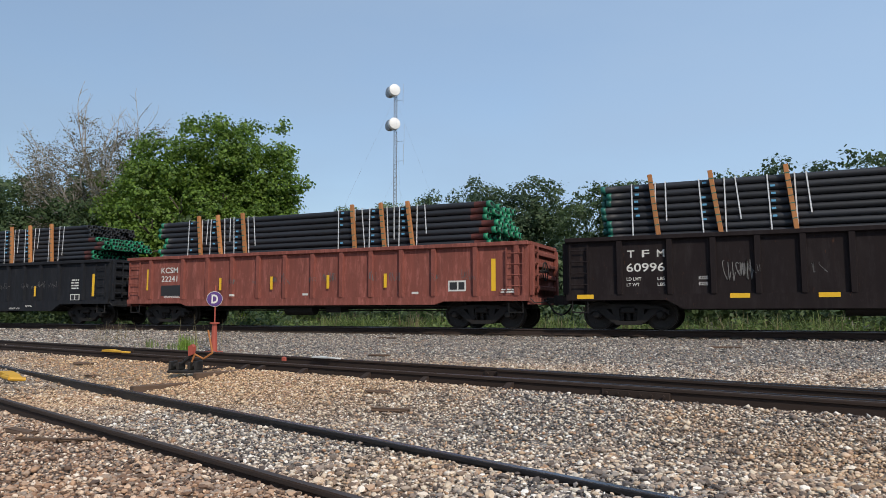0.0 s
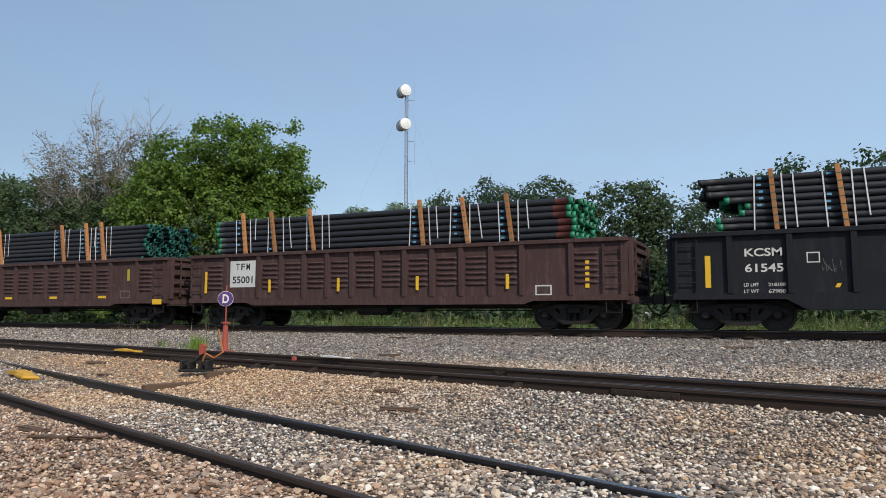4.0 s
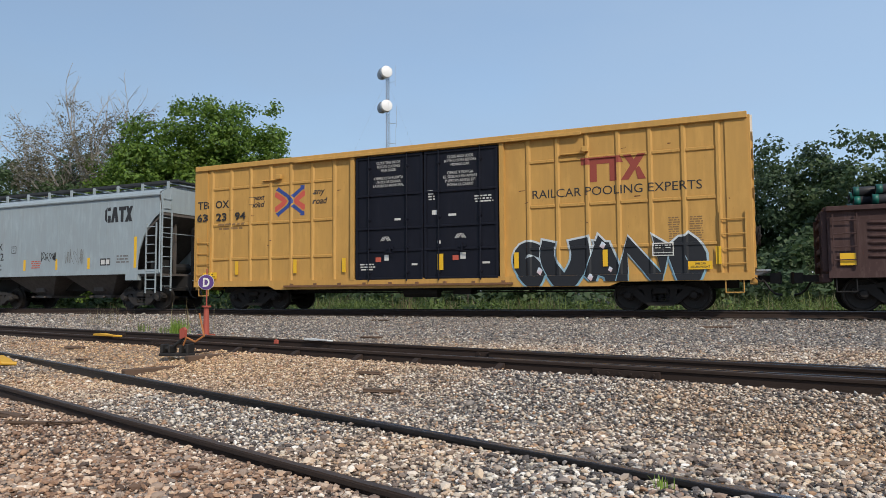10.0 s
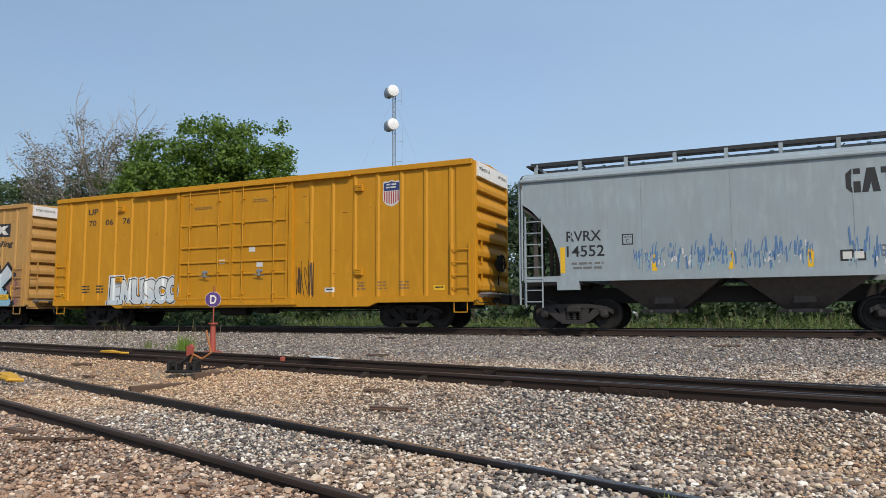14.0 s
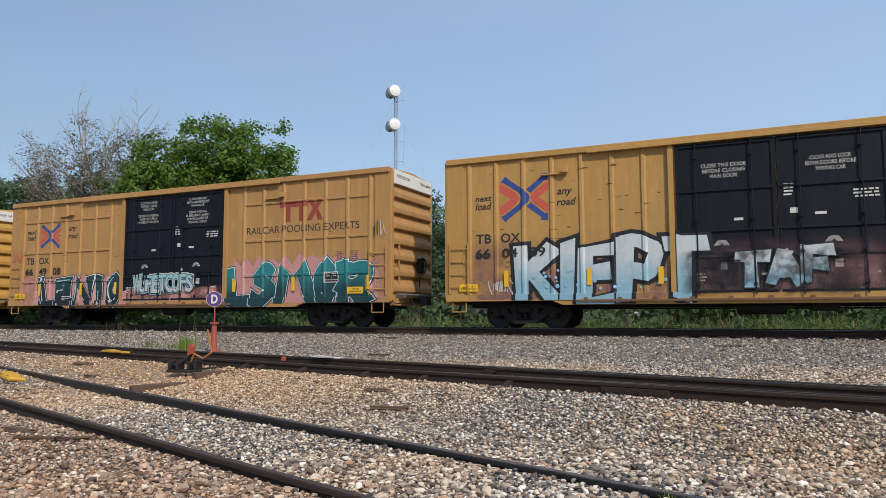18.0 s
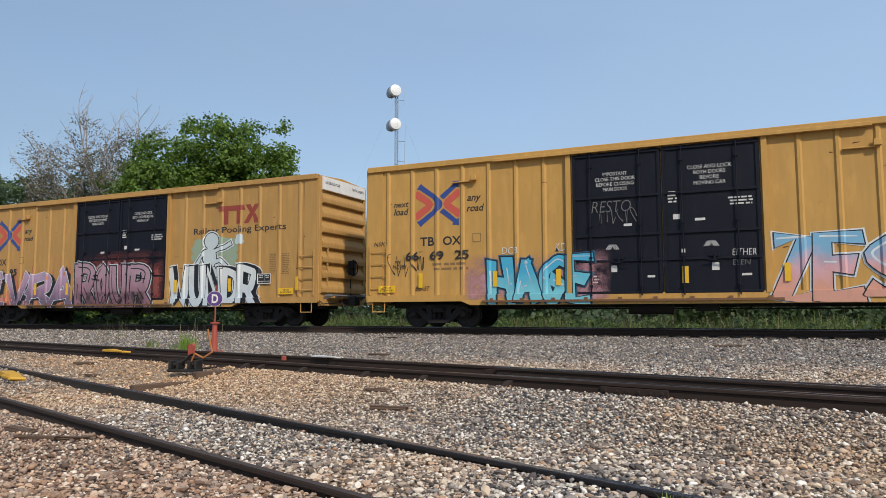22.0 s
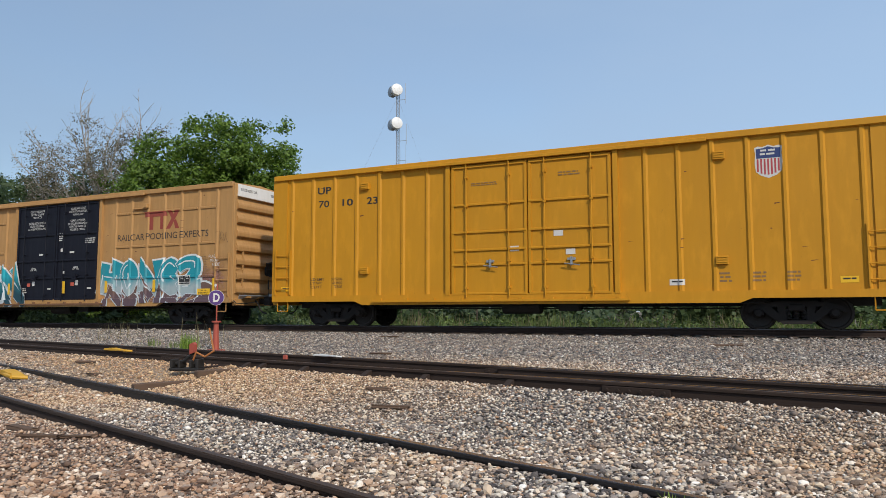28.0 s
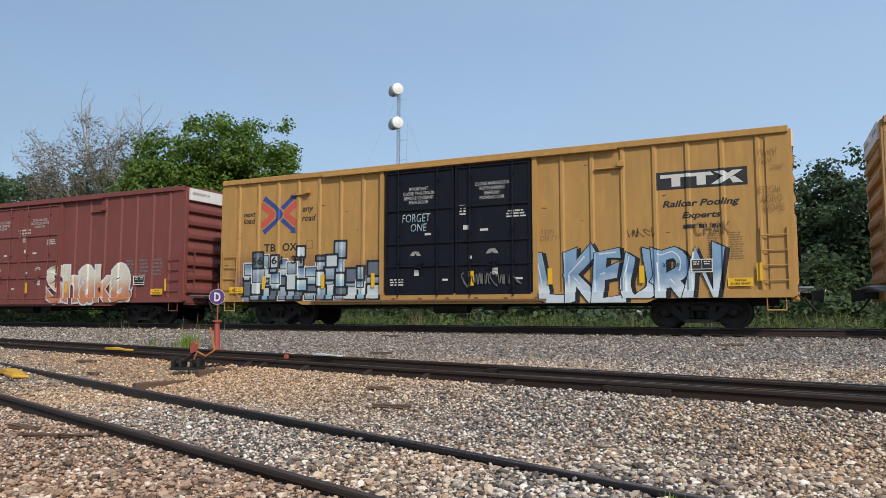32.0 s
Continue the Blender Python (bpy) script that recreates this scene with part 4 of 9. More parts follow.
# loose stones: one sheet of rubble, densest where it lies nearest
def stones(name, count, region, size, seed, label, sink=0.24, coarse=False):
    rs = np.random.RandomState(seed)
    t = (1 + 5 ** 0.5) / 2
    base = np.array([(-1, t, 0), (1, t, 0), (-1, -t, 0), (1, -t, 0), (0, -1, t), (0, 1, t), (0, -1, -t), (0, 1, -t), (t, 0, -1), (t, 0, 1), (-t, 0, -1), (-t, 0, 1)]) / (1 + t * t) ** 0.5
    fac = np.array([(0, 11, 5), (0, 5, 1), (0, 1, 7), (0, 7, 10), (0, 10, 11), (1, 5, 9), (5, 11, 4), (11, 10, 2), (10, 7, 6), (7, 1, 8), (3, 9, 4), (3, 4, 2), (3, 2, 6), (3, 6, 8), (3, 8, 9), (4, 9, 5), (2, 4, 11), (6, 2, 10), (8, 6, 7), (9, 8, 1)])
    if coarse:
        base = np.array([(1, 0, 0), (-1, 0, 0), (0, 1, 0), (0, -1, 0), (0, 0, 1), (0, 0, -1)]) * 1.15
        fac = np.array([(0, 2, 4), (2, 1, 4), (1, 3, 4), (3, 0, 4), (2, 0, 5), (1, 2, 5), (3, 1, 5), (0, 3, 5)])
    m = len(base)
    xy = region(rs, count)
    n = len(xy)
    r = size * np.exp(rs.normal(0, 0.33, n))
    sc = np.stack([rs.uniform(0.85, 1.45, n), rs.uniform(0.65, 1.05, n), rs.uniform(0.4, 0.75, n)], 1) * r[:, None]
    v = base[None] * (1 + rs.uniform(-0.28, 0.28, (n, m, 1))) * sc[:, None, :]
    a, b = rs.uniform(0, 6.283, n), rs.normal(0, 0.45, n)
    cb, sb = np.cos(b)[:, None], np.sin(b)[:, None]
    v = np.stack([v[..., 0], v[..., 1] * cb - v[..., 2] * sb, v[..., 1] * sb + v[..., 2] * cb], -1)
    ca, sa = np.cos(a)[:, None], np.sin(a)[:, None]
    v = np.stack([v[..., 0] * ca - v[..., 1] * sa, v[..., 0] * sa + v[..., 1] * ca, v[..., 2]], -1)
    z = np.array([lie(x, y) for x, y in xy]) + sc[:, 2] * (1 - 2 * sink) + rs.uniform(0.1, 0.9, n) * r
    v += np.concatenate([xy, z[:, None]], 1)[:, None, :]
    f = (fac[None] + m * np.arange(n)[:, None, None]).reshape(-1, 3)
    tagged(new(name, arrays_mesh(name, v.reshape(-1, 3), f, STONE, coarse)), label, "gravel", kind="stuff")


def fan(y0, y1, a0=-10, a1=60):
    """Random spots in the yard between two distances and two headings from the yard's edge, off the rails."""
    def pick(rs, n):
        r = np.sqrt(rs.uniform(y0 * y0, y1 * y1, n))
        a = np.radians(rs.uniform(a0, a1, n))
        p = np.stack([-r * np.sin(a), r * np.cos(a)], 1)
        p = p[p[:, 1] < 20.2]
        keep = np.ones(len(p), bool)
        for f, gap in ((front_far, 0.05), (front_near, 0.05), (mid_far, 0.085), (mid_near, 0.085)):
            keep &= np.abs(p[:, 1] - f(p[:, 0])) > gap
        keep &= ~((p[:, 1] < mid_far(p[:, 0]) + 0.12) & (p[:, 1] > mid_near(p[:, 0]) - 0.1) & (rs.rand(len(p)) < 0.85))
        return p[keep]
    return pick


stones("near_gravel", 20000, fan(4.3, 6.6), 0.0150, 1, "loose mixed grey and tan gravel stones")
stones("yard_gravel", 112000, fan(6.6, 14.0), 0.0136, 2, "loose mixed grey and tan gravel stones", coarse=True)
stones("shoulder_ballast", 84000, fan(14.0, 27.0), 0.0165, 3, "grey crushed ballast on the track shoulder", coarse=True)
stones("far_ballast", 30000, fan(26.5, 40.0, 43, 60), 0.0225, 4, "grey crushed ballast further down the line", coarse=True)


# ---- running gear, shared by all the cars ----
WHEELSETS = {-1: [], 1: []}
WHEEL_R = 0.44


def wheelset_build():
    bm = bmesh.new()
    for s in (-1, 1):
        y = 0.755 * s
        lathe(bm, [(0.08, y - 0.09 * s), (0.13, y - 0.08 * s), (0.15, y - 0.03 * s), (0.36, y - 0.02 * s), (0.375, y - 0.05 * s), (WHEEL_R + 0.028, y - 0.055 * s), (WHEEL_R + 0.02, y - 0.03 * s), (WHEEL_R, y - 0.02 * s), (WHEEL_R - 0.006, y + 0.075 * s), (0.385, y + 0.078 * s), (0.365, y + 0.05 * s), (0.16, y + 0.02 * s), (0.13, y + 0.09 * s), (0.08, y + 0.10 * s)], "y", 22)
        for k in range(6):
            a = 1.047 * k
            rod(bm, (0.27 * math.cos(a), y + 0.03 * s, 0.27 * math.sin(a)), (0.27 * math.cos(a), y + 0.052 * s, 0.27 * math.sin(a)), 0.03, n=6)
    rod(bm, (0, -1.0, 0), (0, 1.0, 0), 0.075, n=12)
    return bm


def side_frame_build():
    """A cast side frame: arched top chord, sloped tension arms, two windows and a spring nest, between two bearing boxes."""
    bm = bmesh.new()
    y0, y1 = -0.09, 0.09
    prism(bm, [(-1.12, 0.10), (-1.12, -0.02), (-0.98, 0.06), (-0.62, 0.14), (0.62, 0.14), (0.98, 0.06), (1.12, -0.02), (1.12, 0.10), (0.95, 0.19), (0.45, 0.27), (-0.45, 0.27), (-0.95, 0.19)], "y", y0, y1)
    for s in (-1, 1):
        prism(bm, [(0.62 * s, 0.16), (0.86 * s, 0.08), (0.42 * s, -0.27), (0.20 * s, -0.25)][::s], "y", y0 + 0.01, y1 - 0.01)
        prism(bm, [(0.46 * s, 0.15), (0.26 * s, 0.15), (0.23 * s, -0.22), (0.38 * s, -0.22)][::s], "y", y0 + 0.02, y1 - 0.02)
    prism(bm, [(-0.42, -0.20), (0.42, -0.20), (0.34, -0.31), (-0.34, -0.31)], "y", y0 - 0.02, y1 + 0.02)
    return bm


def bearing_build():
    bm = bmesh.new()
    lathe(bm, [(0.03, -0.13), (0.085, -0.125), (0.10, -0.10), (0.105, -0.06), (0.125, -0.05), (0.125, 0.10)], "y", 14)
    box(bm, -0.15, 0.15, -0.05, 0.08, 0.08, 0.16)
    return bm


def spring_build():
    """A coil spring as one ribbed column."""
    bm = bmesh.new()
    prof = []
    for k in range(5):
        z = -0.19 + k * 0.062
        prof += [(0.055, z), (0.085, z + 0.010), (0.085, z + 0.036), (0.055, z + 0.046)]
    return lathe(bm, prof, "z", 8)


def bolster_build():
    bm = boxed((-0.2, 0.2, -1.15, 1.15, 0.02, 0.2))
    softened(bm, 0.03)
    lathe(bm, [(0.32, 0.2), (0.32, 0.30), (0.2, 0.33)], "z", 16)
    return bm


def brake_build():
    bm = bmesh.new()
    for s in (-1, 1):
        box(bm, 0.36 * s - 0.05, 0.36 * s + 0.05, -0.95, 0.95, -0.10, 0.0)
        for y in (-0.755, 0.755):
            box(bm, 0.40 * s - 0.04, 0.40 * s + 0.04, y - 0.06, y + 0.06, -0.18, 0.16)
    return bm


def truck(car, x, iron=TRUCKIRON):
    t = shared("truck", "bolster", bolster_build, iron, car, "sooty cast steel two-axle truck", (x, 0, 0.46))
    for s in (-1, 1):
        sf = shared("side_frame", "side_frame", side_frame_build, iron, t, at=(0, 1.0 * s, 0))
        for a in (-0.19, 0.0, 0.19):
            shared("spring", "spring", spring_build, iron, t, at=(a, 1.0 * s, 0))
        for a in (-0.88, 0.88):
            shared("bearing", "bearing", bearing_build, iron, t, at=(a, 1.06 * s, -0.02), turn=0 if s < 0 else math.pi)
    shared("brake_beam", "brake", brake_build, BLACKIRON, t)
    for s in (-1, 1):
        w = shared("wheelset", "wheelset", wheelset_build, TREAD, t, at=(0.88 * s, 0, WHEEL_R - 0.46))
        WHEELSETS[s].append(w)
    return t


def coupler_build():
    bm = bmesh.new()
    softened(boxed((-0.35, 0.42, -0.09, 0.09, -0.1, 0.08)), 0.02).free()
    box(bm, -0.35, 0.40, -0.085, 0.085, -0.10, 0.08)
    prism(bm, [(0.36, -0.20), (0.62, -0.20), (0.66, -0.05), (0.56, -0.02), (0.52, 0.08), (0.62, 0.12), (0.58, 0.20), (0.36, 0.16)], "z", -0.14, 0.14)
    rod(bm, (0.60, -0.12, -0.17), (0.60, -0.12, 0.17), 0.035)
    return bm


def hose_build():
    bm = bmesh.new()
    pts = [(0.15, -0.35, 0.02), (0.3, -0.37, -0.10), (0.42, -0.40, -0.30), (0.55, -0.40, -0.42), (0.72, -0.38, -0.46)]
    for a, b in zip(pts, pts[1:]):
        rod(bm, a, b, 0.028, n=7)
    return bm


def lever_build():
    bm = bmesh.new()
    pts = [(0.05, -1.45, 0.05), (0.18, -1.42, -0.08), (0.22, -0.9, -0.06), (0.25, -0.25, 0.0)]
    for a, b in zip(pts, pts[1:]):
        rod(bm, a, b, 0.016, n=6)
    return bm


def couplers(car, end, z=0.88, reach=0.42, color=None):
    """Coupler, air hose and cut lever at both ends of a car whose body ends at +-end."""
    for s in (-1, 1):
        turn = 0 if s > 0 else math.pi
        shared("coupler", "coupler", coupler_build, BLACKIRON, car, "rusty iron knuckle coupler", ((end + reach - 0.35) * s, 0, z), turn)
        shared("air_hose", "hose", hose_build, BLACKIRON, car, at=((end) * s, 0, z), turn=turn)
        shared("cut_lever", "lever", lever_build, color or BLACKIRON, car, at=(end * s, 0, z - 0.02), turn=turn)


def ladder(parent, x0, x1, y, z0, z1, rungs, material, stiles=True, r=0.016, name="ladder"):
    bm = bmesh.new()
    if stiles:
        for x in (x0, x1):
            box(bm, x - 0.017, x + 0.017, y - 0.03, y + 0.02, z0, z1)
    for k in range(rungs):
        z = z0 + (z1 - z0) * (k + 0.5) / rungs
        rod(bm, (x0, y - 0.02, z), (x1, y - 0.02, z), r, n=6)
        if not stiles:
            for x in (x0, x1):
                rod(bm, (x, y - 0.02, z), (x, y + 0.08, z), r, n=6)
    return part(name, bm, material, parent)


def end_ladder(parent, x, y0, y1, z0, z1, rungs, material):
    bm = bmesh.new()
    s = 1 if x > 0 else -1
    for y in (y0, y1):
        box(bm, min(x, x + 0.05 * s), max(x, x + 0.05 * s), y - 0.02, y + 0.02, z0, z1)
    for k in range(rungs):
        z = z0 + (z1 - z0) * (k + 0.5) / rungs
        rod(bm, (x + 0.04 * s, y0, z), (x + 0.04 * s, y1, z), 0.015, n=6)
    return part("end_ladder", bm, material, parent)


def stirrup_build():
    bm = bmesh.new()
    for x in (-0.22, 0.22):
        rod(bm, (x, 0, 0.32), (x, 0, 0), 0.016, n=6)
    rod(bm, (-0.22, 0, 0), (0.22, 0, 0), 0.018, n=6)
    return bm


def brake_wheel_build():
    bm = bmesh.new()
    for k in range(16):
        a, b = 6.28319 * k / 16, 6.28319 * (k + 1) / 16
        rod(bm, (0, 0.28 * math.cos(a), 0.28 * math.sin(a)), (0, 0.28 * math.cos(b), 0.28 * math.sin(b)), 0.02, n=5)
    for k in range(4):
        a = 1.5708 * k
        rod(bm, (0, 0, 0), (0, 0.28 * math.cos(a), 0.28 * math.sin(a)), 0.016, n=5)
    rod(bm, (-0.15, 0, 0), (0.05, 0, 0), 0.05, n=8)
    return bm


def underframe_build(half):
    def make():
        bm = boxed((-half, half, -0.32, 0.32, 0.62, 1.0))
        for k in range(6):
            x = -half * 0.62 + k * half * 0.248
            prism(bm, [(-1.45, 1.0), (1.45, 1.0), (1.45, 0.9), (0.5, 0.66), (-0.5, 0.66), (-1.45, 0.9)], "x", x - 0.06, x + 0.06)
        rod(bm, (-1.1, -0.7, 0.62), (0.1, -0.7, 0.62), 0.21, n=14)
        box(bm, 0.7, 1.3, -0.95, -0.45, 0.5, 0.9)
        rod(bm, (-half * 0.75, -0.55, 0.6), (half * 0.75, -0.55, 0.56), 0.022, n=5)
        rod(bm, (-half * 0.7, -1.2, 0.72), (half * 0.7, -1.2, 0.70), 0.018, n=5)
        return bm
    return make


# ---- boxcars ----
POSTS = [s * (3.37 + 0.872 * k) for k in range(7) for s in (-1, 1)]
DOOR = (-2.5, 2.45)
SHEET, POST_OUT, HALF, SLOPE = -1.50, 0.045, 0.034, 0.052
BELTS = (4.36, 3.04, 1.81)
CAR_BED = bed_posts(POSTS, SHEET, POST_OUT, HALF, SLOPE, doors=(DOOR[0] - 0.02, DOOR[1] + 0.02, 0.09), corner=(8.8, 0.036), sill=(1.02, 0.087))
GRID_BED = bed_posts(POSTS, SHEET, POST_OUT, HALF, SLOPE, BELTS, (DOOR[0] - 0.02, DOOR[1] + 0.02, 0.09), (8.8, 0.036), (1.02, 0.087))
DOOR_BED = bed_flat(-1.565)
END = 9.35


def side_wall_build():
    bm = boxed((-END, END, -1.50, -1.44, 0.95, 5.06))
    return bm


def corner_sheet_build():
    return boxed((-0.55, 0.0, -1.535, -1.50, 1.02, 5.06))


def side_sill_build():
    """The sill drops between the trucks."""
    bm = bmesh.new()
    prism(bm, [(-END, 0.82), (-END, 1.02), (END, 1.02), (END, 0.82), (6.0, 0.82), (5.7, 0.70), (-5.7, 0.70), (-6.0, 0.82)], "y", -1.585, -1.45)
    return bm


def floor_build():
    return boxed((-END + 0.05, END - 0.05, -1.44, 1.44, 0.95, 1.08))


def eave_build():
    return softened(boxed((-END, END, -1.60, -1.43, 5.06, 5.24)), 0.015)


def roof_build():
    bm = bmesh.new()
    prism(bm, [(-1.56, 5.17), (-1.50, 5.205), (0, 5.30), (1.50, 5.205), (1.56, 5.17)], "x", -END, END)
    for k in range(15):
        x = -END + 0.6 + k * (2 * END - 1.2) / 14
        prism(bm, [(-1.57, 5.19), (-1.5, 5.225), (0, 5.325), (1.5, 5.225), (1.57, 5.19), (1.5, 5.18), (-1.5, 5.18)], "x", x - 0.05, x + 0.05)
    return bm


def box_post_build():
    bm = bmesh.new()
    h, s, p = HALF, SLOPE, POST_OUT
    ring = [(-h - s, 0), (-h, -p), (h, -p), (h + s, 0)]
    prism(bm, ring, "z", 1.02, 5.06)
    return bm


def end_sheet_build():
    """A corrugated end: rounded ribs one over another; faces +x."""
    bm = bmesh.new()
    ring = [(-0.06, 0.95), (0.0, 0.95)]
    for k in range(7):
        z = 1.15 + k * 0.515
        ring += [(0.0, z), (0.085, z + 0.012), (0.115, z + 0.045), (0.12, z + 0.16), (0.105, z + 0.22), (0.0, z + 0.40)]
    ring += [(0.0, 5.18), (-0.06, 5.18)]
    prism(bm, ring, "y", -1.36, 1.36)
    return bm


def band_build():
    return boxed((0.0, 0.122, -1.37, 1.37, 4.72, 5.17))


def crossover_build():
    bm = boxed((0.1, 0.45, -1.2, 1.2, 1.06, 1.10))
    for y in (-1.1, -0.4, 0.4, 1.1):
        prism(bm, [(0.0, 0.9), (0.0, 1.06), (0.42, 1.06)], "y", y - 0.02, y + 0.02)
    return bm


def door_panel_build():
    return boxed((0, 2.46, -1.555, -1.47, 0.98, 5.0))


def door_rib_build():
    return softened(boxed((0.02, 2.44, -1.60, -1.555, -0.035, 0.035)), 0.01)


def door_stile_build():
    return boxed((-0.04, 0.04, -1.59, -1.555, 1.055, 4.895))


def lock_rod_build():
    bm = bmesh.new()
    rod(bm, (0, -1.635, 0.93), (0, -1.635, 5.03), 0.019, n=7)
    for z in (1.2, 2.0, 2.9, 3.7, 4.6):
        box(bm, -0.04, 0.04, -1.66, -1.55, z - 0.03, z + 0.03)
    return bm


def latch_build():
    bm = boxed((-0.12, 0.12, -1.64, -1.59, 1.95, 2.02), (-0.03, 0.03, -1.66, -1.60, 1.80, 2.05))
    rod(bm, (-0.2, -1.66, 1.86), (0.25, -1.66, 1.80), 0.016, n=6)
    return bm


def door_track_build():
    bm = boxed((-5.3, 2.9, -1.66, -1.58, 0.78, 0.84))
    for k in range(9):
        x = -5.0 + k * 0.95
        box(bm, x - 0.05, x + 0.05, -1.65, -1.55, 0.84, 0.90)
    return bm


def emblem_x(car, x0, x1, z0, z1, bed):
    """Crossed arrows: blue and coral chevrons that meet in the middle."""
    def g(u, w):
        return (x0 + (x1 - x0) * u, z0 + (z1 - z0) * w)
    band = [(0.02, 0.87), (0.12, 1.0), (0.17, 0.94), (0.48, 0.70), (0.60, 0.57), (0.62, 0.5), (0.46, 0.5), (0.44, 0.56), (0.38, 0.64), (0.08, 0.86)]
    arrow = [(0.55, 0.68), (0.86, 0.93), (0.84, 0.99), (0.99, 1.0), (0.98, 0.84), (0.93, 0.86), (0.64, 0.60)]
    inner = [(0.0, 0.80), (0.04, 0.84), (0.33, 0.63), (0.42, 0.5), (0.24, 0.5), (0.0, 0.67)]
    wing = [(0.67, 0.59), (0.95, 0.82), (1.0, 0.80), (1.0, 0.65), (0.80, 0.5), (0.635, 0.5)]
    for ring, mat, tint in ((band, ARROW_BLUE, "blue"), (arrow, ARROW_BLUE, "blue"), (inner, ARROW_RED, "coral"), (wing, ARROW_RED, "coral")):
        for flip in (False, True):
            shapes([[g(u, 1 - w if flip else w) for u, w in ring]], mat, car, bed, "emblem_arrow", label=tint + " arrow of an emblem")


def emblem_blocks(car, x0, x1, z0, z1, bed, material, plate=None):
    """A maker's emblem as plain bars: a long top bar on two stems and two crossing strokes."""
    def g(u, w):
        return (x0 + (x1 - x0) * u, z0 + (z1 - z0) * w)
    if plate:
        shapes([[g(-0.05, -0.22), g(1.05, -0.22), g(1.05, 1.22), g(-0.05, 1.22)]], plate, car, bed, "emblem_plate", 0.004, "black emblem plate")
    polys = [[g(0, 0.72), g(0.66, 0.72), g(0.62, 1.0), g(0, 1.0)],
             [g(0.14, 0), g(0.25, 0), g(0.25, 0.72), g(0.14, 0.72)],
             [g(0.45, 0), g(0.56, 0), g(0.56, 0.72), g(0.45, 0.72)],
             [g(0.62, 0.0), g(0.74, 0.0), g(1.0, 1.0), g(0.88, 1.0)],
             [g(0.66, 1.0), g(0.78, 1.0), g(0.86, 0.62), g(0.79, 0.50)],
             [g(0.84, 0.42), g(0.90, 0.52), g(1.0, 0.0), g(0.88, 0.0)]]
    for k, ring in enumerate(polys):
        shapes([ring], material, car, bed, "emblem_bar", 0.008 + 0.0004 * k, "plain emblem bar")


def shield(car, x0, x1, z0, z1, bed):
    def g(u, w):
        return (x0 + (x1 - x0) * u, z0 + (z1 - z0) * w)
    rim = [g(0, 0.92), g(0.12, 0.97), g(0.3, 0.94), g(0.5, 1.0), g(0.7, 0.94), g(0.88, 0.97), g(1, 0.92), g(0.97, 0.72), g(1.0, 0.45), g(0.96, 0.2), g(0.78, 0.08), g(0.5, 0.0), g(0.22, 0.08), g(0.04, 0.2), g(0.0, 0.45), g(0.03, 0.72)]
    shapes([rim], STENCIL_W, car, bed, "shield_rim", 0.004, "white shield emblem")
    c = g(0.5, 0.5)
    top = [g(0.06, 0.89), g(0.3, 0.90), g(0.5, 0.95), g(0.7, 0.90), g(0.94, 0.89), g(0.93, 0.60), g(0.07, 0.60)]
    shapes([top], SHIELD_BLUE, car, bed, "shield_field", 0.007, "dark blue shield field")
    stripes = [[g(0.08 + 0.125 * k, 0.58), g(0.145 + 0.125 * k, 0.58), g(0.145 + 0.125 * k, 0.10 + 0.5 * abs(k - 3) ** 2 * 0.022), g(0.08 + 0.125 * k, 0.10 + 0.5 * abs(k - 3) ** 2 * 0.022)] for k in range(7)]
    shapes(stripes, SHIELD_RED, car, bed, "shield_stripes", 0.007, "red shield stripes")
    bars(2, *(g(0.2, 0)[0], g(0.8, 0)[0]), g(0, 0.64)[1], g(0, 0.86)[1], STENCIL_W, car, bed, 3, lift=0.010)


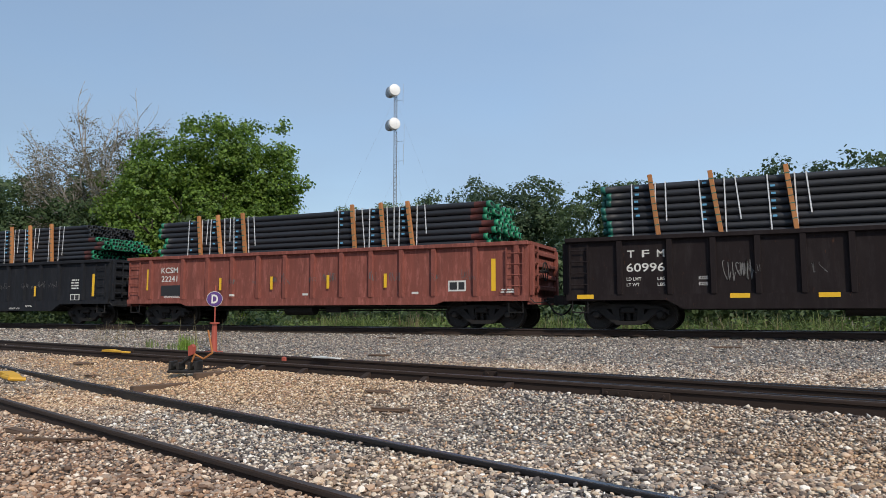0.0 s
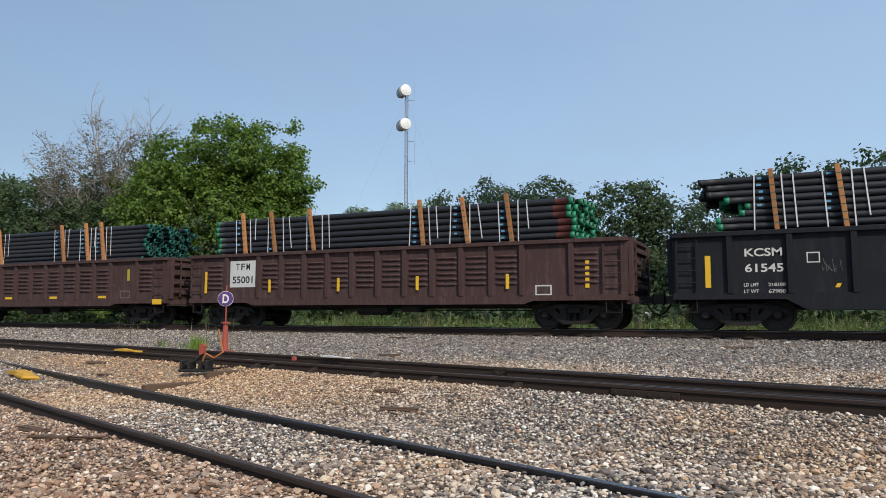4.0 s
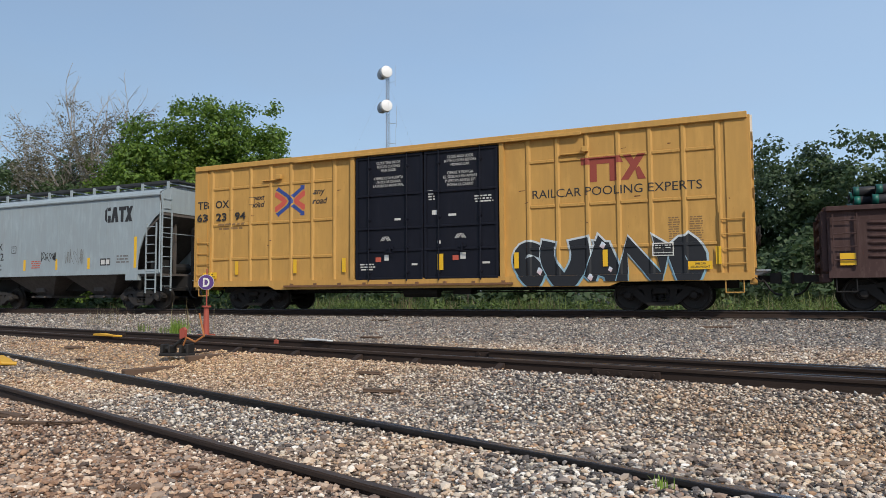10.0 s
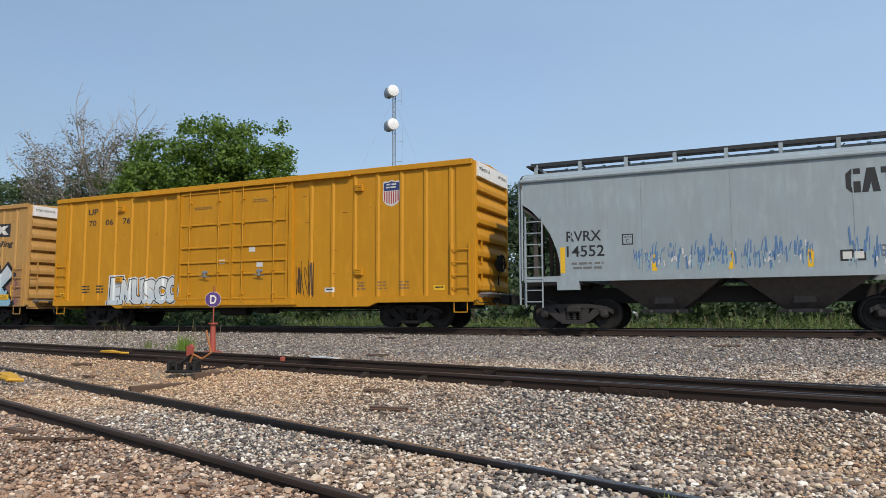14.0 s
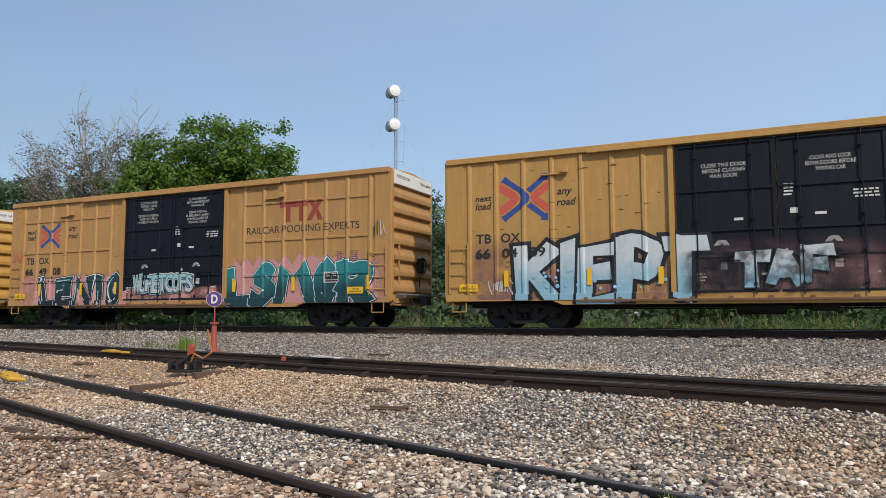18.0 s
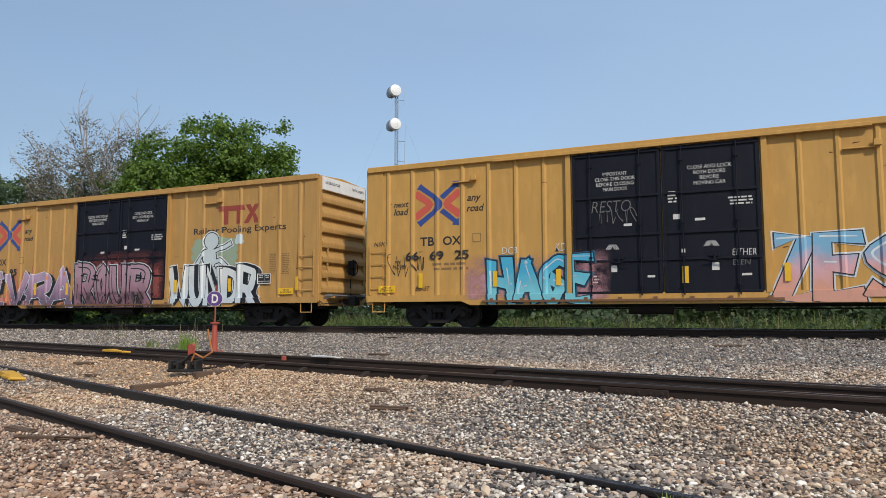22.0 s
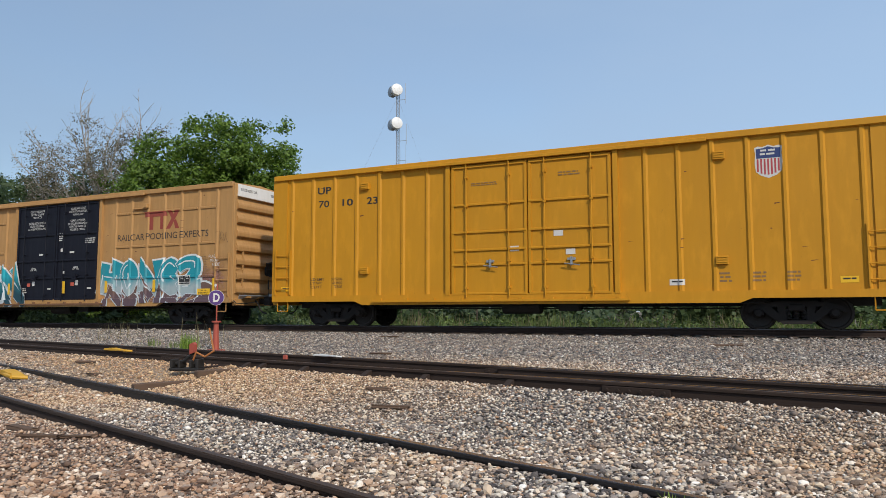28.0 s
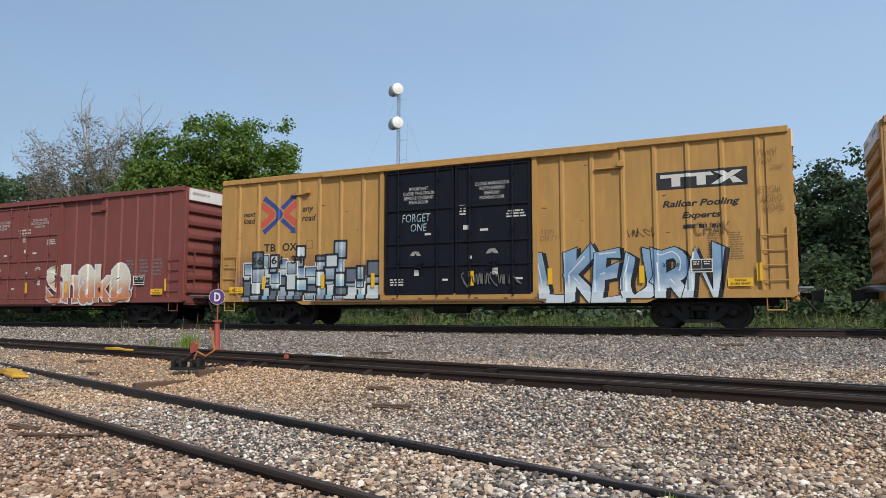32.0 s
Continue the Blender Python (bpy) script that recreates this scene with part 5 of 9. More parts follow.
def boxcar(label, coat, door_coat, code, digits, style, belts=False, seed=0, group="boxcars of the train", end_coat=None):
    """A high boxcar with posts, double plug doors, corrugated ends and trucks; x runs the way it travels, the rails' top is z = 0."""
    car = thing("boxcar", label, "boxcar", group)
    rnd = random.Random(seed)
    end_coat = end_coat or coat
    shared("floor_pan", "box_floor", floor_build, BLACKIRON, car)
    for turn in (0, math.pi):
        shared("side_wall", "box_side", side_wall_build, coat, car, turn=turn)
        shared("side_sill", "box_sill", side_sill_build, coat, car, turn=turn)
        shared("eave", "box_eave", eave_build, coat, car, turn=turn)
    for x in (END, -END + 0.55):
        shared("corner_sheet", "box_corner", corner_sheet_build, coat, car, at=(x, 0, 0))
    shared("roof", "box_roof", roof_build, coat, car)
    for x in POSTS:
        shared("post", "box_post", box_post_build, coat, car, at=(x, SHEET, 0))
        shared("post", "box_post", box_post_build, coat, car, at=(x, -SHEET, 0), turn=math.pi)
    if belts:
        xs = sorted(POSTS)
        gaps = [(a, b) for a, b in zip(xs, xs[1:]) if b - a < 1]
        for a, b in gaps:
            for z in BELTS:
                shared("belt", "belt", lambda: (lambda bm: prism(bm, [(0, -0.05), (-0.037, -0.034), (-0.037, 0.034), (0, 0.05)], "x", -0.365, 0.365))(bmesh.new()), coat, car, at=((a + b) / 2, SHEET, z))
    for s in (-1, 1):
        turn = 0 if s > 0 else math.pi
        e = shared("end_wall", "box_end", end_sheet_build, end_coat, car, "corrugated end wall", (END * s, 0, 0), turn)
        shared("end_band", "box_band", band_build, WHITEBAND, e, "white painted band")
        for y in (-1.44, 1.44):
            shared("corner_post", "corner_post", lambda: softened(boxed((-0.06, 0.07, -0.08, 0.08, 0.85, 5.16)), 0.012), end_coat, e, at=(0, y, 0))
        shared("end_sill", "end_sill", lambda: boxed((-0.06, 0.12, -1.36, 1.36, 0.72, 0.95)), end_coat, e)
        shared("crossover_step", "crossover", crossover_build, GALV, e)
        lettering("EXCESS HEIGHT CAR", -1.25, -0.35, 4.93, 5.03, STENCIL_K, e, bed_flat(0), 0.01, lift=0).matrix_local = Matrix.Translation((0.127, 0, 0)) @ pose(0, 0, 0, 0, 0, 90)
        if digits:
            mark = ("UP " if style == "gold" else "TBOX ") + digits
            lettering(mark, 0.45, 1.25, 4.93, 5.03, STENCIL_K, e, bed_flat(0), 0.01, lift=0).matrix_local = Matrix.Translation((0.127, 0, 0)) @ pose(0, 0, 0, 0, 0, 90)
        end_ladder(car, (END + 0.06) * s, -1.42, -1.02, 1.15, 2.9, 5, end_coat)
        x0 = 8.62 if s > 0 else -9.24
        lad = ladder(car, x0, x0 + 0.62, -1.56, 1.06, 2.62, 4, coat)
        shared("stirrup_step", "stirrup", stirrup_build, coat, car, at=(x0 + 0.31, -1.53, 0.50))
        truck(car, 7.0 * s)
    shared("brake_wheel", "brake_wheel", brake_wheel_build, BLACKIRON, car, "black iron brake wheel", (END + 0.22, 0.45, 2.1))
    shared("brake_gear", "brake_gear", lambda: softened(boxed((END + 0.05, END + 0.2, 0.25, 0.65, 1.85, 2.35), (END + 0.08, END + 0.12, 0.42, 0.48, 1.0, 1.9)), 0.02), BLACKIRON, car)
    couplers(car, END)
    shared("underframe", "box_under", underframe_build(9.0), BLACKIRON, car)
    # doors
    for x0, w in ((DOOR[0], 2.46), (DOOR[0] + 2.49, 2.46)):
        d = shared("door", "plug_door", door_panel_build, door_coat, car, "plug door leaf with pressed ribs", (x0, 0, 0))
        for z in ((1.02, 1.9, 2.35, 2.9, 3.75, 4.93) if style == "gold" else (1.02, 1.9, 2.62, 3.70, 4.93)):
            shared("door_rib", "door_rib", door_rib_build, door_coat, d, at=(0, 0, z))
        for x in (0.05, 2.41):
            shared("door_stile", "door_stile", door_stile_build, door_coat, d, at=(x, 0, 0))
        for x in (0.52, 1.90):
            shared("lock_rod", "lock_rod", lock_rod_build, door_coat if style != "gold" else coat, d, at=(x, 0, 0))
        shared("latch", "latch", latch_build, GALV if style == "gold" else door_coat, d, at=(1.3, 0, 0))
    shared("door_track", "door_track", door_track_build, coat if style in ("gold", "oxide") else GRIMETRACK, car)
    shared("upper_track", "upper_track", lambda: softened(boxed((-4.9, 5.0, -1.675, -1.60, 5.02, 5.12)), 0.01), coat, car, "upper door track")
    for x in (-2.62, 2.57):
        shared("door_post", "door_post", lambda: boxed((-0.07, 0.07, -1.60, -1.50, 0.98, 5.06)), coat, car, at=(x, 0, 0))
    # sensor brackets and short shelf angles near the eave
    for x in (-5.64, 5.3) if style == "gold" else ():
        for z in (1.82, 4.62):
            shared("vent_box", "vent_box", lambda: softened(boxed((-0.15, 0.15, -1.60, -1.5, -0.11, 0.11), (-0.12, 0.12, -1.615, -1.6, -0.07, -0.045), (-0.12, 0.12, -1.615, -1.6, 0.0, 0.025), (-0.12, 0.12, -1.615, -1.6, 0.06, 0.085)), 0.008), coat, car, "small louvred box", (x, 0, z))
    for x in (-5.55, 5.1) if style != "gold" else ():
        shared("bracket", "bracket", lambda: softened(boxed((-0.09, 0.09, -1.68, -1.55, 4.52, 4.68), (-0.75, 0.0, -1.60, -1.5, 4.49, 4.53)), 0.01), coat, car, at=(x, 0, 0))
    # print
    bed = GRID_BED if belts else CAR_BED
    if style == "gold":
        lettering(code, -7.55, -7.0, 4.48, 4.72, STENCIL_K, car, bed, 0.02)
        for k, d in enumerate((digits[:2], digits[2:4], digits[4:])):
            lettering(d, -7.5 + 0.95 * k, -7.5 + 0.95 * k + 0.42, 4.02, 4.26, STENCIL_K, car, bed, 0.015)
        shield(car, 6.17, 6.83, 3.92, 4.80, bed)
        if seed == 16:
            for k, (tx, no) in enumerate((("LD LMT", "205200"), ("LT WT", "60800"), ("CU FT", "7500"))):
                lettering(tx, -7.76, -7.76 + 0.087 * len(tx), 1.53 - 0.13 * k, 1.62 - 0.13 * k, STENCIL_K, car, bed, 0.01)
                lettering(no, -6.52 - 0.072 * len(no), -6.52, 1.53 - 0.13 * k, 1.62 - 0.13 * k, STENCIL_K, car, bed, 0.01)
        else:
            for k, x in enumerate((-7.75, -6.95)):
                bars(3, x, x + 0.45, 1.27, 1.62, STENCIL_K, car, bed, k + seed)
        bars(2, -1.9, -0.9, 4.30, 4.42, STENCIL_T, car, bed_flat(-1.56), 5)
        bars(2, 0.85, 1.6, 4.40, 4.55, STENCIL_T, car, bed_flat(-1.56), 6)
        for x, z in ((0.9, 2.75), (-0.45, 2.35), (1.25, 2.2)):
            patch(x - 0.14, x + 0.14, z - 0.08, z + 0.08, STENCIL_W, car, bed_flat(-1.56), "placard")
        for x in (4.15, 8.2, -8.8):
            patch(x - 0.2, x + 0.2, 1.18, 1.34, STENCIL_W if x == 4.15 else REFLECT, car, bed, "plate")
            bars(1, x - 0.15, x + 0.15, 1.22, 1.3, STENCIL_K, car, bed, 7, lift=0.008)
        for k in range(3):
            bars(3, 5.2 + k * 0.8, 5.55 + k * 0.8, 1.2, 1.5, STENCIL_T, car, bed, 20 + k + seed)
    elif style != "oxide":
        if belts:
            emblem_x(car, -7.59 if code else -5.80, -6.33 if code else -4.55, 3.22, 4.27, bed)
        else:
            emblem_x(car, -7.60, -6.08, 3.18, 4.58, bed)
        shift = 0.0
        if style == "grid_early":
            shift = 1.62
        lettering("next", -8.40 + shift, -7.86 + shift, 3.86, 4.02, STENCIL_K, car, bed, 0.02, 0.25)
        lettering("load", -8.40 + shift, -7.86 + shift, 3.60, 3.82, STENCIL_K, car, bed, 0.02, 0.25)
        lettering("any", -5.82 + shift, -5.36 + shift, 3.84, 4.06, STENCIL_K, car, bed, 0.02, 0.25)
        lettering("road", -5.84 + shift, -5.26 + shift, 3.58, 3.80, STENCIL_K, car, bed, 0.02, 0.25)
        if style == "grid_early":
            tb, nz = -9.25, 3.20
        else:
            tb, nz = (-8.38 if belts or style in ("slogan_line", "plate_big") else -7.45), 2.12
        up = nz + (0.46 if style == "grid_early" else 0.45)
        lettering("TB", tb, tb + 0.50, up, up + 0.28, STENCIL_K, car, bed, 0.02)
        lettering("OX", tb + 0.80, tb + 1.42, up, up + 0.28, STENCIL_K, car, bed, 0.02)
        nx = tb if tb != -7.45 else -7.95
        for k in range(3):
            lettering(digits[2 * k:2 * k + 2], nx + 0.855 * k, nx + 0.855 * k + 0.48, nz, nz + 0.28, STENCIL_K, car, bed, 0.02, lift=0.034)
        bars(2, nx + 0.9, nx + 2.2, nz - 0.4, nz - 0.1, STENCIL_T, car, bed, seed)
        sq = nx + 2.3
        shapes([[(sq, nz + 0.5), (sq + 0.28, nz + 0.5), (sq + 0.28, nz + 0.78), (sq, nz + 0.78)]], STENCIL_T, car, bed, "code_frame", 0.004)
        patch(sq + 0.025, sq + 0.255, nz + 0.525, nz + 0.755, coat, car, bed, "code_field", 0.007)
        if style in ("grid", "grid_early"):
            emblem_blocks(car, 4.95, 6.75, 3.66, 4.36, bed, LOGO_RED)
            lettering("RAILCAR POOLING EXPERTS", 3.50, 8.20, 3.28, 3.53, STENCIL_K, car, bed, 0.0)
        elif style == "slogan_line":
            emblem_blocks(car, 4.95, 6.85, 3.70, 4.38, bed, LOGO_RED)
            lettering("Railcar Pooling Experts", 3.78, 8.02, 3.32, 3.62, STENCIL_K, car, bed, 0.012)
        elif style == "stack_red":
            emblem_blocks(car, 6.2, 8.0, 3.68, 4.32, bed, LOGO_RED)
            lettering("Railcar Pooling", 6.2, 8.16, 3.20, 3.46, STENCIL_K, car, bed, 0.012)
            lettering("Experts", 6.72, 7.62, 2.88, 3.10, STENCIL_K, car, bed, 0.012)
            bars(1, 6.74, 7.66, 2.54, 2.80, STENCIL_K, car, bed, 4)
        elif style in ("plate", "plate_big"):
            k = 0 if style == "plate" else 1
            emblem_blocks(car, 6.15 - 0.45 * k, 8.25 - 0.15 * k, 3.86 + 0.08 * k, 4.20 + 0.14 * k, bed, STENCIL_W, STENCIL_K)
            a, b = (6.19, 8.15) if not k else (5.27, 8.45)
            lettering("Railcar Pooling", a, b, 3.24 + 0.1 * k, 3.48 + 0.2 * k, STENCIL_K, car, bed, 0.03, 0.25)
            a, b = (6.69, 7.68) if not k else (6.08, 7.69)
            lettering("Experts", a, b, 2.92 - 0.02 * k, 3.14 + 0.06 * k, STENCIL_K, car, bed, 0.03, 0.25)
            bars(1, a, b, 2.58 - 0.07 * k, 2.8, STENCIL_K, car, bed, 4)
        bars(12, 7.30, 7.62, 1.8, 2.55, STENCIL_T, car, bed, seed + 1)
        bars(12, 7.85, 8.2, 1.8, 2.55, STENCIL_T, car, bed, seed + 2)
    if style != "gold":
        db = DOOR_BED
        head = STENCIL_W
        if style in ("grid", "grid_early"):
            one = ("CLOSE THIS DOOR", "BEFORE CLOSING", "MAIN DOOR", "", "CIERRE ESTA PUERTA", "ANTES DE CERRAR", "LA PUERTA PRINCIPAL")
            two = ("CLOSE AND LOCK", "BOTH DOORS BEFORE", "MOVING CAR", "", "CIERRE Y PONGA", "EL SEGURO EN AMBAS", "PUERTAS ANTES DE", "MOVER EL CARRO")
        elif style in ("stack_red", "plate"):
            one = ("IMPORTANT", "CLOSE THIS DOOR", "BEFORE CLOSING", "MAIN DOOR")
            two = ("CLOSE AND LOCK", "BOTH DOORS", "BEFORE", "MOVING CAR")
        else:
            one = ("CLOSE THIS DOOR", "BEFORE CLOSING", "MAIN DOOR")
            two = ("CLOSE AND LOCK", "BOTH DOORS BEFORE", "MOVING CAR")
        top, pitch = (4.80, 0.125) if style in ("grid", "grid_early") else (4.42, 0.145)
        for cx, lines in ((-1.28, one), (1.22, two)):
            longest = max(map(len, lines))
            for k, tx in enumerate(lines):
                if tx:
                    w = 0.56 * len(tx) / longest
                    lettering(tx, cx - w, cx + w, top - pitch * k - pitch * 0.7, top - pitch * k, head, car, db, 0.0)
        for k, (x, z, w, h) in enumerate(((-0.95, 2.90, 0.11, 0.035), (0.35, 3.05, 0.09, 0.07), (0.95, 2.95, 0.13, 0.035), (-1.35, 1.68, 0.08, 0.09), (1.3, 1.68, 0.09, 0.10), (0.5, 2.12, 0.05, 0.05), (-0.35, 1.45, 0.10, 0.03), (2.05, 1.45, 0.12, 0.03))):
            patch(x - w, x + w, z - h, z + h, STENCIL_W, car, db, "placard")
        bars(3, 1.65, 2.3, 3.25, 3.5, STENCIL_W, car, db, seed + 5)
        bars(3, -2.35, -1.75, 1.25, 1.5, STENCIL_W, car, db, seed + 6)
        bars(4, 0.12, 0.38, 3.4, 3.75, STENCIL_W, car, db, seed + 7)
        for x in (-1.45, 1.15):
            for k in (-1, 1):
                for j in range(3):
                    patch(x + 0.13 * k + 0.05 * j, x + 0.13 * k + 0.05 * j + 0.026, 2.22, 2.36, STENCIL_W, car, db, "stripe_mark", lean=-0.7 * k)
        if style in ("grid", "grid_early"):
            patch(0.45, 0.65, 1.25, 1.75, REFLECT, car, db, "reflector_strip", 0.03)
            patch(0.95, 1.15, 1.55, 1.70, LABEL_R, car, db, "placard")
            patch(-1.75, -1.55, 1.55, 1.70, LABEL_R, car, db, "placard")
        else:
            patch(0.45, 0.62, 1.25, 1.7, REFLECT, car, db, "reflector_strip", 0.03)
    if style == "oxide":
        bars(3, -0.2, 0.7, 3.6, 4.0, STENCIL_W, car, DOOR_BED, 3)
        for k in range(3):
            bars(5, 6.3 + k * 0.75, 6.8 + k * 0.75, 1.8, 2.5, STENCIL_D, car, bed, k)
    # rusty scuffs in the paint
    if style != "oxide":
        marks = []
        for k in range({11: 70, 12: 30, 15: 34, 17: 34}.get(seed, 16)):
            x, z = rnd.choice((-1, 1)) * rnd.uniform(2.8, 9.2), rnd.uniform(1.7, 4.95)
            w, h, t = rnd.uniform(0.015, 0.11), rnd.uniform(0.006, 0.02), rnd.uniform(-0.02, 0.03)
            marks.append([(x - w, z - h), (x + w * 0.6, z - h * 0.6 + t), (x + w, z + h * 0.5 + t), (x - w * 0.8, z + h)])
        shapes(marks, RUSTMARK, car, bed, "rust_scuff", 0.003)
    # reflectors and plates low on the side
    if style != "gold":
        for x in (-7.4, -4.9, -2.95, 3.0, 5.6, 8.56):
            patch(x - 0.07, x + 0.07, 1.25, 1.72, REFLECT, car, bed, "reflector_strip", 0.062)
        for x in (-8.6, 8.1):
            patch(x - 0.3, x + 0.3, 1.12, 1.34, REFLECT, car, bed, "yellow_plate", 0.062)
            lettering("THIS CAR", x - 0.14, x + 0.14, 1.245, 1.30, STENCIL_K, car, bed, 0.01, lift=0.066)
            lettering("EXCESS HEIGHT", x - 0.24, x + 0.24, 1.16, 1.215, STENCIL_K, car, bed, 0.01, lift=0.066)
        patch(6.88, 7.44, 1.50, 1.86, STENCIL_W, car, bed, "test_panel", 0.062, "white framed test panel")
        for k in range(2):
            patch(6.91 + k * 0.255, 7.155 + k * 0.255, 1.60, 1.83, STENCIL_K, car, bed, "test_panel_field", 0.065)
            bars(2, 6.95 + k * 0.255, 7.12 + k * 0.255, 1.68, 1.80, STENCIL_W, car, bed, 3 + k, lift=0.068)
        patch(6.91, 7.41, 1.53, 1.58, STENCIL_K, car, bed, "test_panel_field", 0.065)
    return car


# ---- gondolas and their loads of pipe ----
GON = 8.15
POSTS_PLAIN = [-6.95, -5.32, -4.12, -2.97, -1.80, -0.64, 0.52, 1.67, 2.80, 3.93, 5.07, 6.48, 7.80]
POSTS_DENT = [-6.35, -4.87, -3.87, -2.89, -1.92, -0.93, 0.07, 1.07, 2.06, 3.07, 4.06, 5.05, 6.55]


def gon_side_build():
    return boxed((-GON, GON, -1.46, -1.40, 0.95, 2.50))


def gon_sill_build(deep):
    """Side sill that drops between the trucks to the height given."""
    def make():
        bm = bmesh.new()
        prism(bm, [(-GON, 0.84), (-GON, 1.00), (GON, 1.00), (GON, 0.84), (5.4, 0.84), (5.1 - (0.74 - deep), deep), (-5.1 + (0.74 - deep), deep), (-5.4, 0.84)], "y", -1.53, -1.38)
        return bm
    return make


def gon_floor_build():
    return boxed((-GON, GON, -1.40, 1.40, 1.02, 1.10))


def gon_chord_build():
    return softened(boxed((-GON - 0.02, GON + 0.02, -1.58, -1.36, 2.50, 2.62)), 0.012)


def gon_end_chord_build():
    return softened(boxed((-0.1, 0.07, -1.36, 1.36, 2.50, 2.62)), 0.012)


def gon_post_build():
    bm = bmesh.new()
    vs = prism(bm, [(-0.085, 0), (-0.06, -0.10), (0.06, -0.10), (0.085, 0)], "z", 1.0, 2.5)
    for v in bm.verts:
        if v.co.z > 2.4 and v.co.y < -0.05:
            v.co.x *= 1.15
    return bm


def dent_build():
    """One pressed louvre dent: a half-round swelling that tapers at both ends."""
    bm = bmesh.new()
    rings = []
    for x, f in ((-0.37, 0.05), (-0.31, 0.8), (-0.27, 1), (0.27, 1), (0.31, 0.8), (0.37, 0.05)):
        rings.append([bm.verts.new((x, -0.06 * f * h, w * (0.4 + 0.6 * f))) for w, h in ((-0.05, 0), (-0.03, 0.7), (0.0, 1), (0.03, 0.7), (0.05, 0))])
    for a, b in zip(rings, rings[1:]):
        for i in range(4):
            bm.faces.new((a[i], a[i + 1], b[i + 1], b[i]))
    return bm


def gon_end_build():
    return boxed((-0.06, 0.0, -1.40, 1.40, 0.95, 2.5))


def gon_end_rib_build():
    return softened(boxed((0.0, 0.09, -1.24, 1.24, -0.07, 0.07)), 0.02)


def gon_end_post_build():
    return softened(boxed((0.0, 0.13, -0.07, 0.07, 1.0, 2.5)), 0.012)


def gon_end_sill_build():
    return boxed((-0.06, 0.14, -1.38, 1.38, 0.74, 0.95))


def gondola(label, coat, posts, dents=False, deep=0.74):
    car = thing("gondola", label, "gondola", "gondolas of the train")
    shared("floor_pan", "gon_floor", gon_floor_build, coat, car)
    for turn in (0, math.pi):
        shared("side_wall", "gon_side", gon_side_build, coat, car, turn=turn)
        shared("side_sill", ("gon_sill", deep), gon_sill_build(deep), coat, car, turn=turn)
        shared("top_chord", "gon_chord", gon_chord_build, coat, car, turn=turn)
    for x in posts:
        shared("post", "gon_post", gon_post_build, coat, car, at=(x, -1.46, 0))
        shared("post", "gon_post", gon_post_build, coat, car, at=(x, 1.46, 0), turn=math.pi)
    if dents:
        xs = sorted([-GON + 0.15] + posts + [GON - 0.15])
        for k, (a, b) in enumerate(zip(xs, xs[1:])):
            if k not in (1, len(xs) - 3):
                for r in range(6):
                    shared("pressed_dent", "dent", dent_build, coat, car, at=((a + b) / 2 + (0.25 if k == 0 else -0.3 if k == len(xs) - 2 else 0), -1.458, 1.36 + r * 0.165))
    for s in (-1, 1):
        turn = 0 if s > 0 else math.pi
        e = shared("end_wall", "gon_end", gon_end_build, coat, car, "ribbed gondola end wall", (GON * s, 0, 0), turn)
        for z in (1.25, 1.6, 1.95, 2.3):
            shared("end_rib", "gon_end_rib", gon_end_rib_build, coat, e, at=(0, 0, z))
        for y in (-1.31, 1.31):
            shared("end_post", "gon_end_post", gon_end_post_build, coat, e, at=(0, y, 0))
        shared("end_sill", "gon_end_sill", gon_end_sill_build, coat, e)
        shared("end_chord", "gon_end_chord", gon_end_chord_build, coat, e)
        x0 = GON - 0.66 if s > 0 else -GON + 0.12
        ladder(car, x0, x0 + 0.52, -1.54, 1.12, 2.42, 4, coat)
        end_ladder(car, (GON + 0.1) * s, -1.30, -0.92, 1.1, 2.5, 4, coat)
        shared("stirrup_step", "stirrup", stirrup_build, BLACKIRON, car, at=(x0 + 0.26, -1.46, 0.50))
        truck(car, 6.5 * s)
    shared("brake_wheel", "brake_wheel", brake_wheel_build, BLACKIRON, car, "black iron brake wheel", (GON + 0.25, -0.55, 1.75))
    couplers(car, GON, reach=0.5)
    shared("underframe", "gon_under", underframe_build(7.9), BLACKIRON, car)
    return car, bed_posts(posts, -1.46, 0.10, 0.06, 0.025)


def chalk(car, bed, seed, count=5):
    rnd = random.Random(seed)
    for k in range(count):
        x = rnd.uniform(-5, 6.5)
        scrawl(x, x + rnd.uniform(0.2, 0.5), 1.5, 1.5 + rnd.uniform(0.12, 0.4), CHALK, car, bed, seed * 10 + k, rnd.randint(2, 4), 0.010, 0.006)


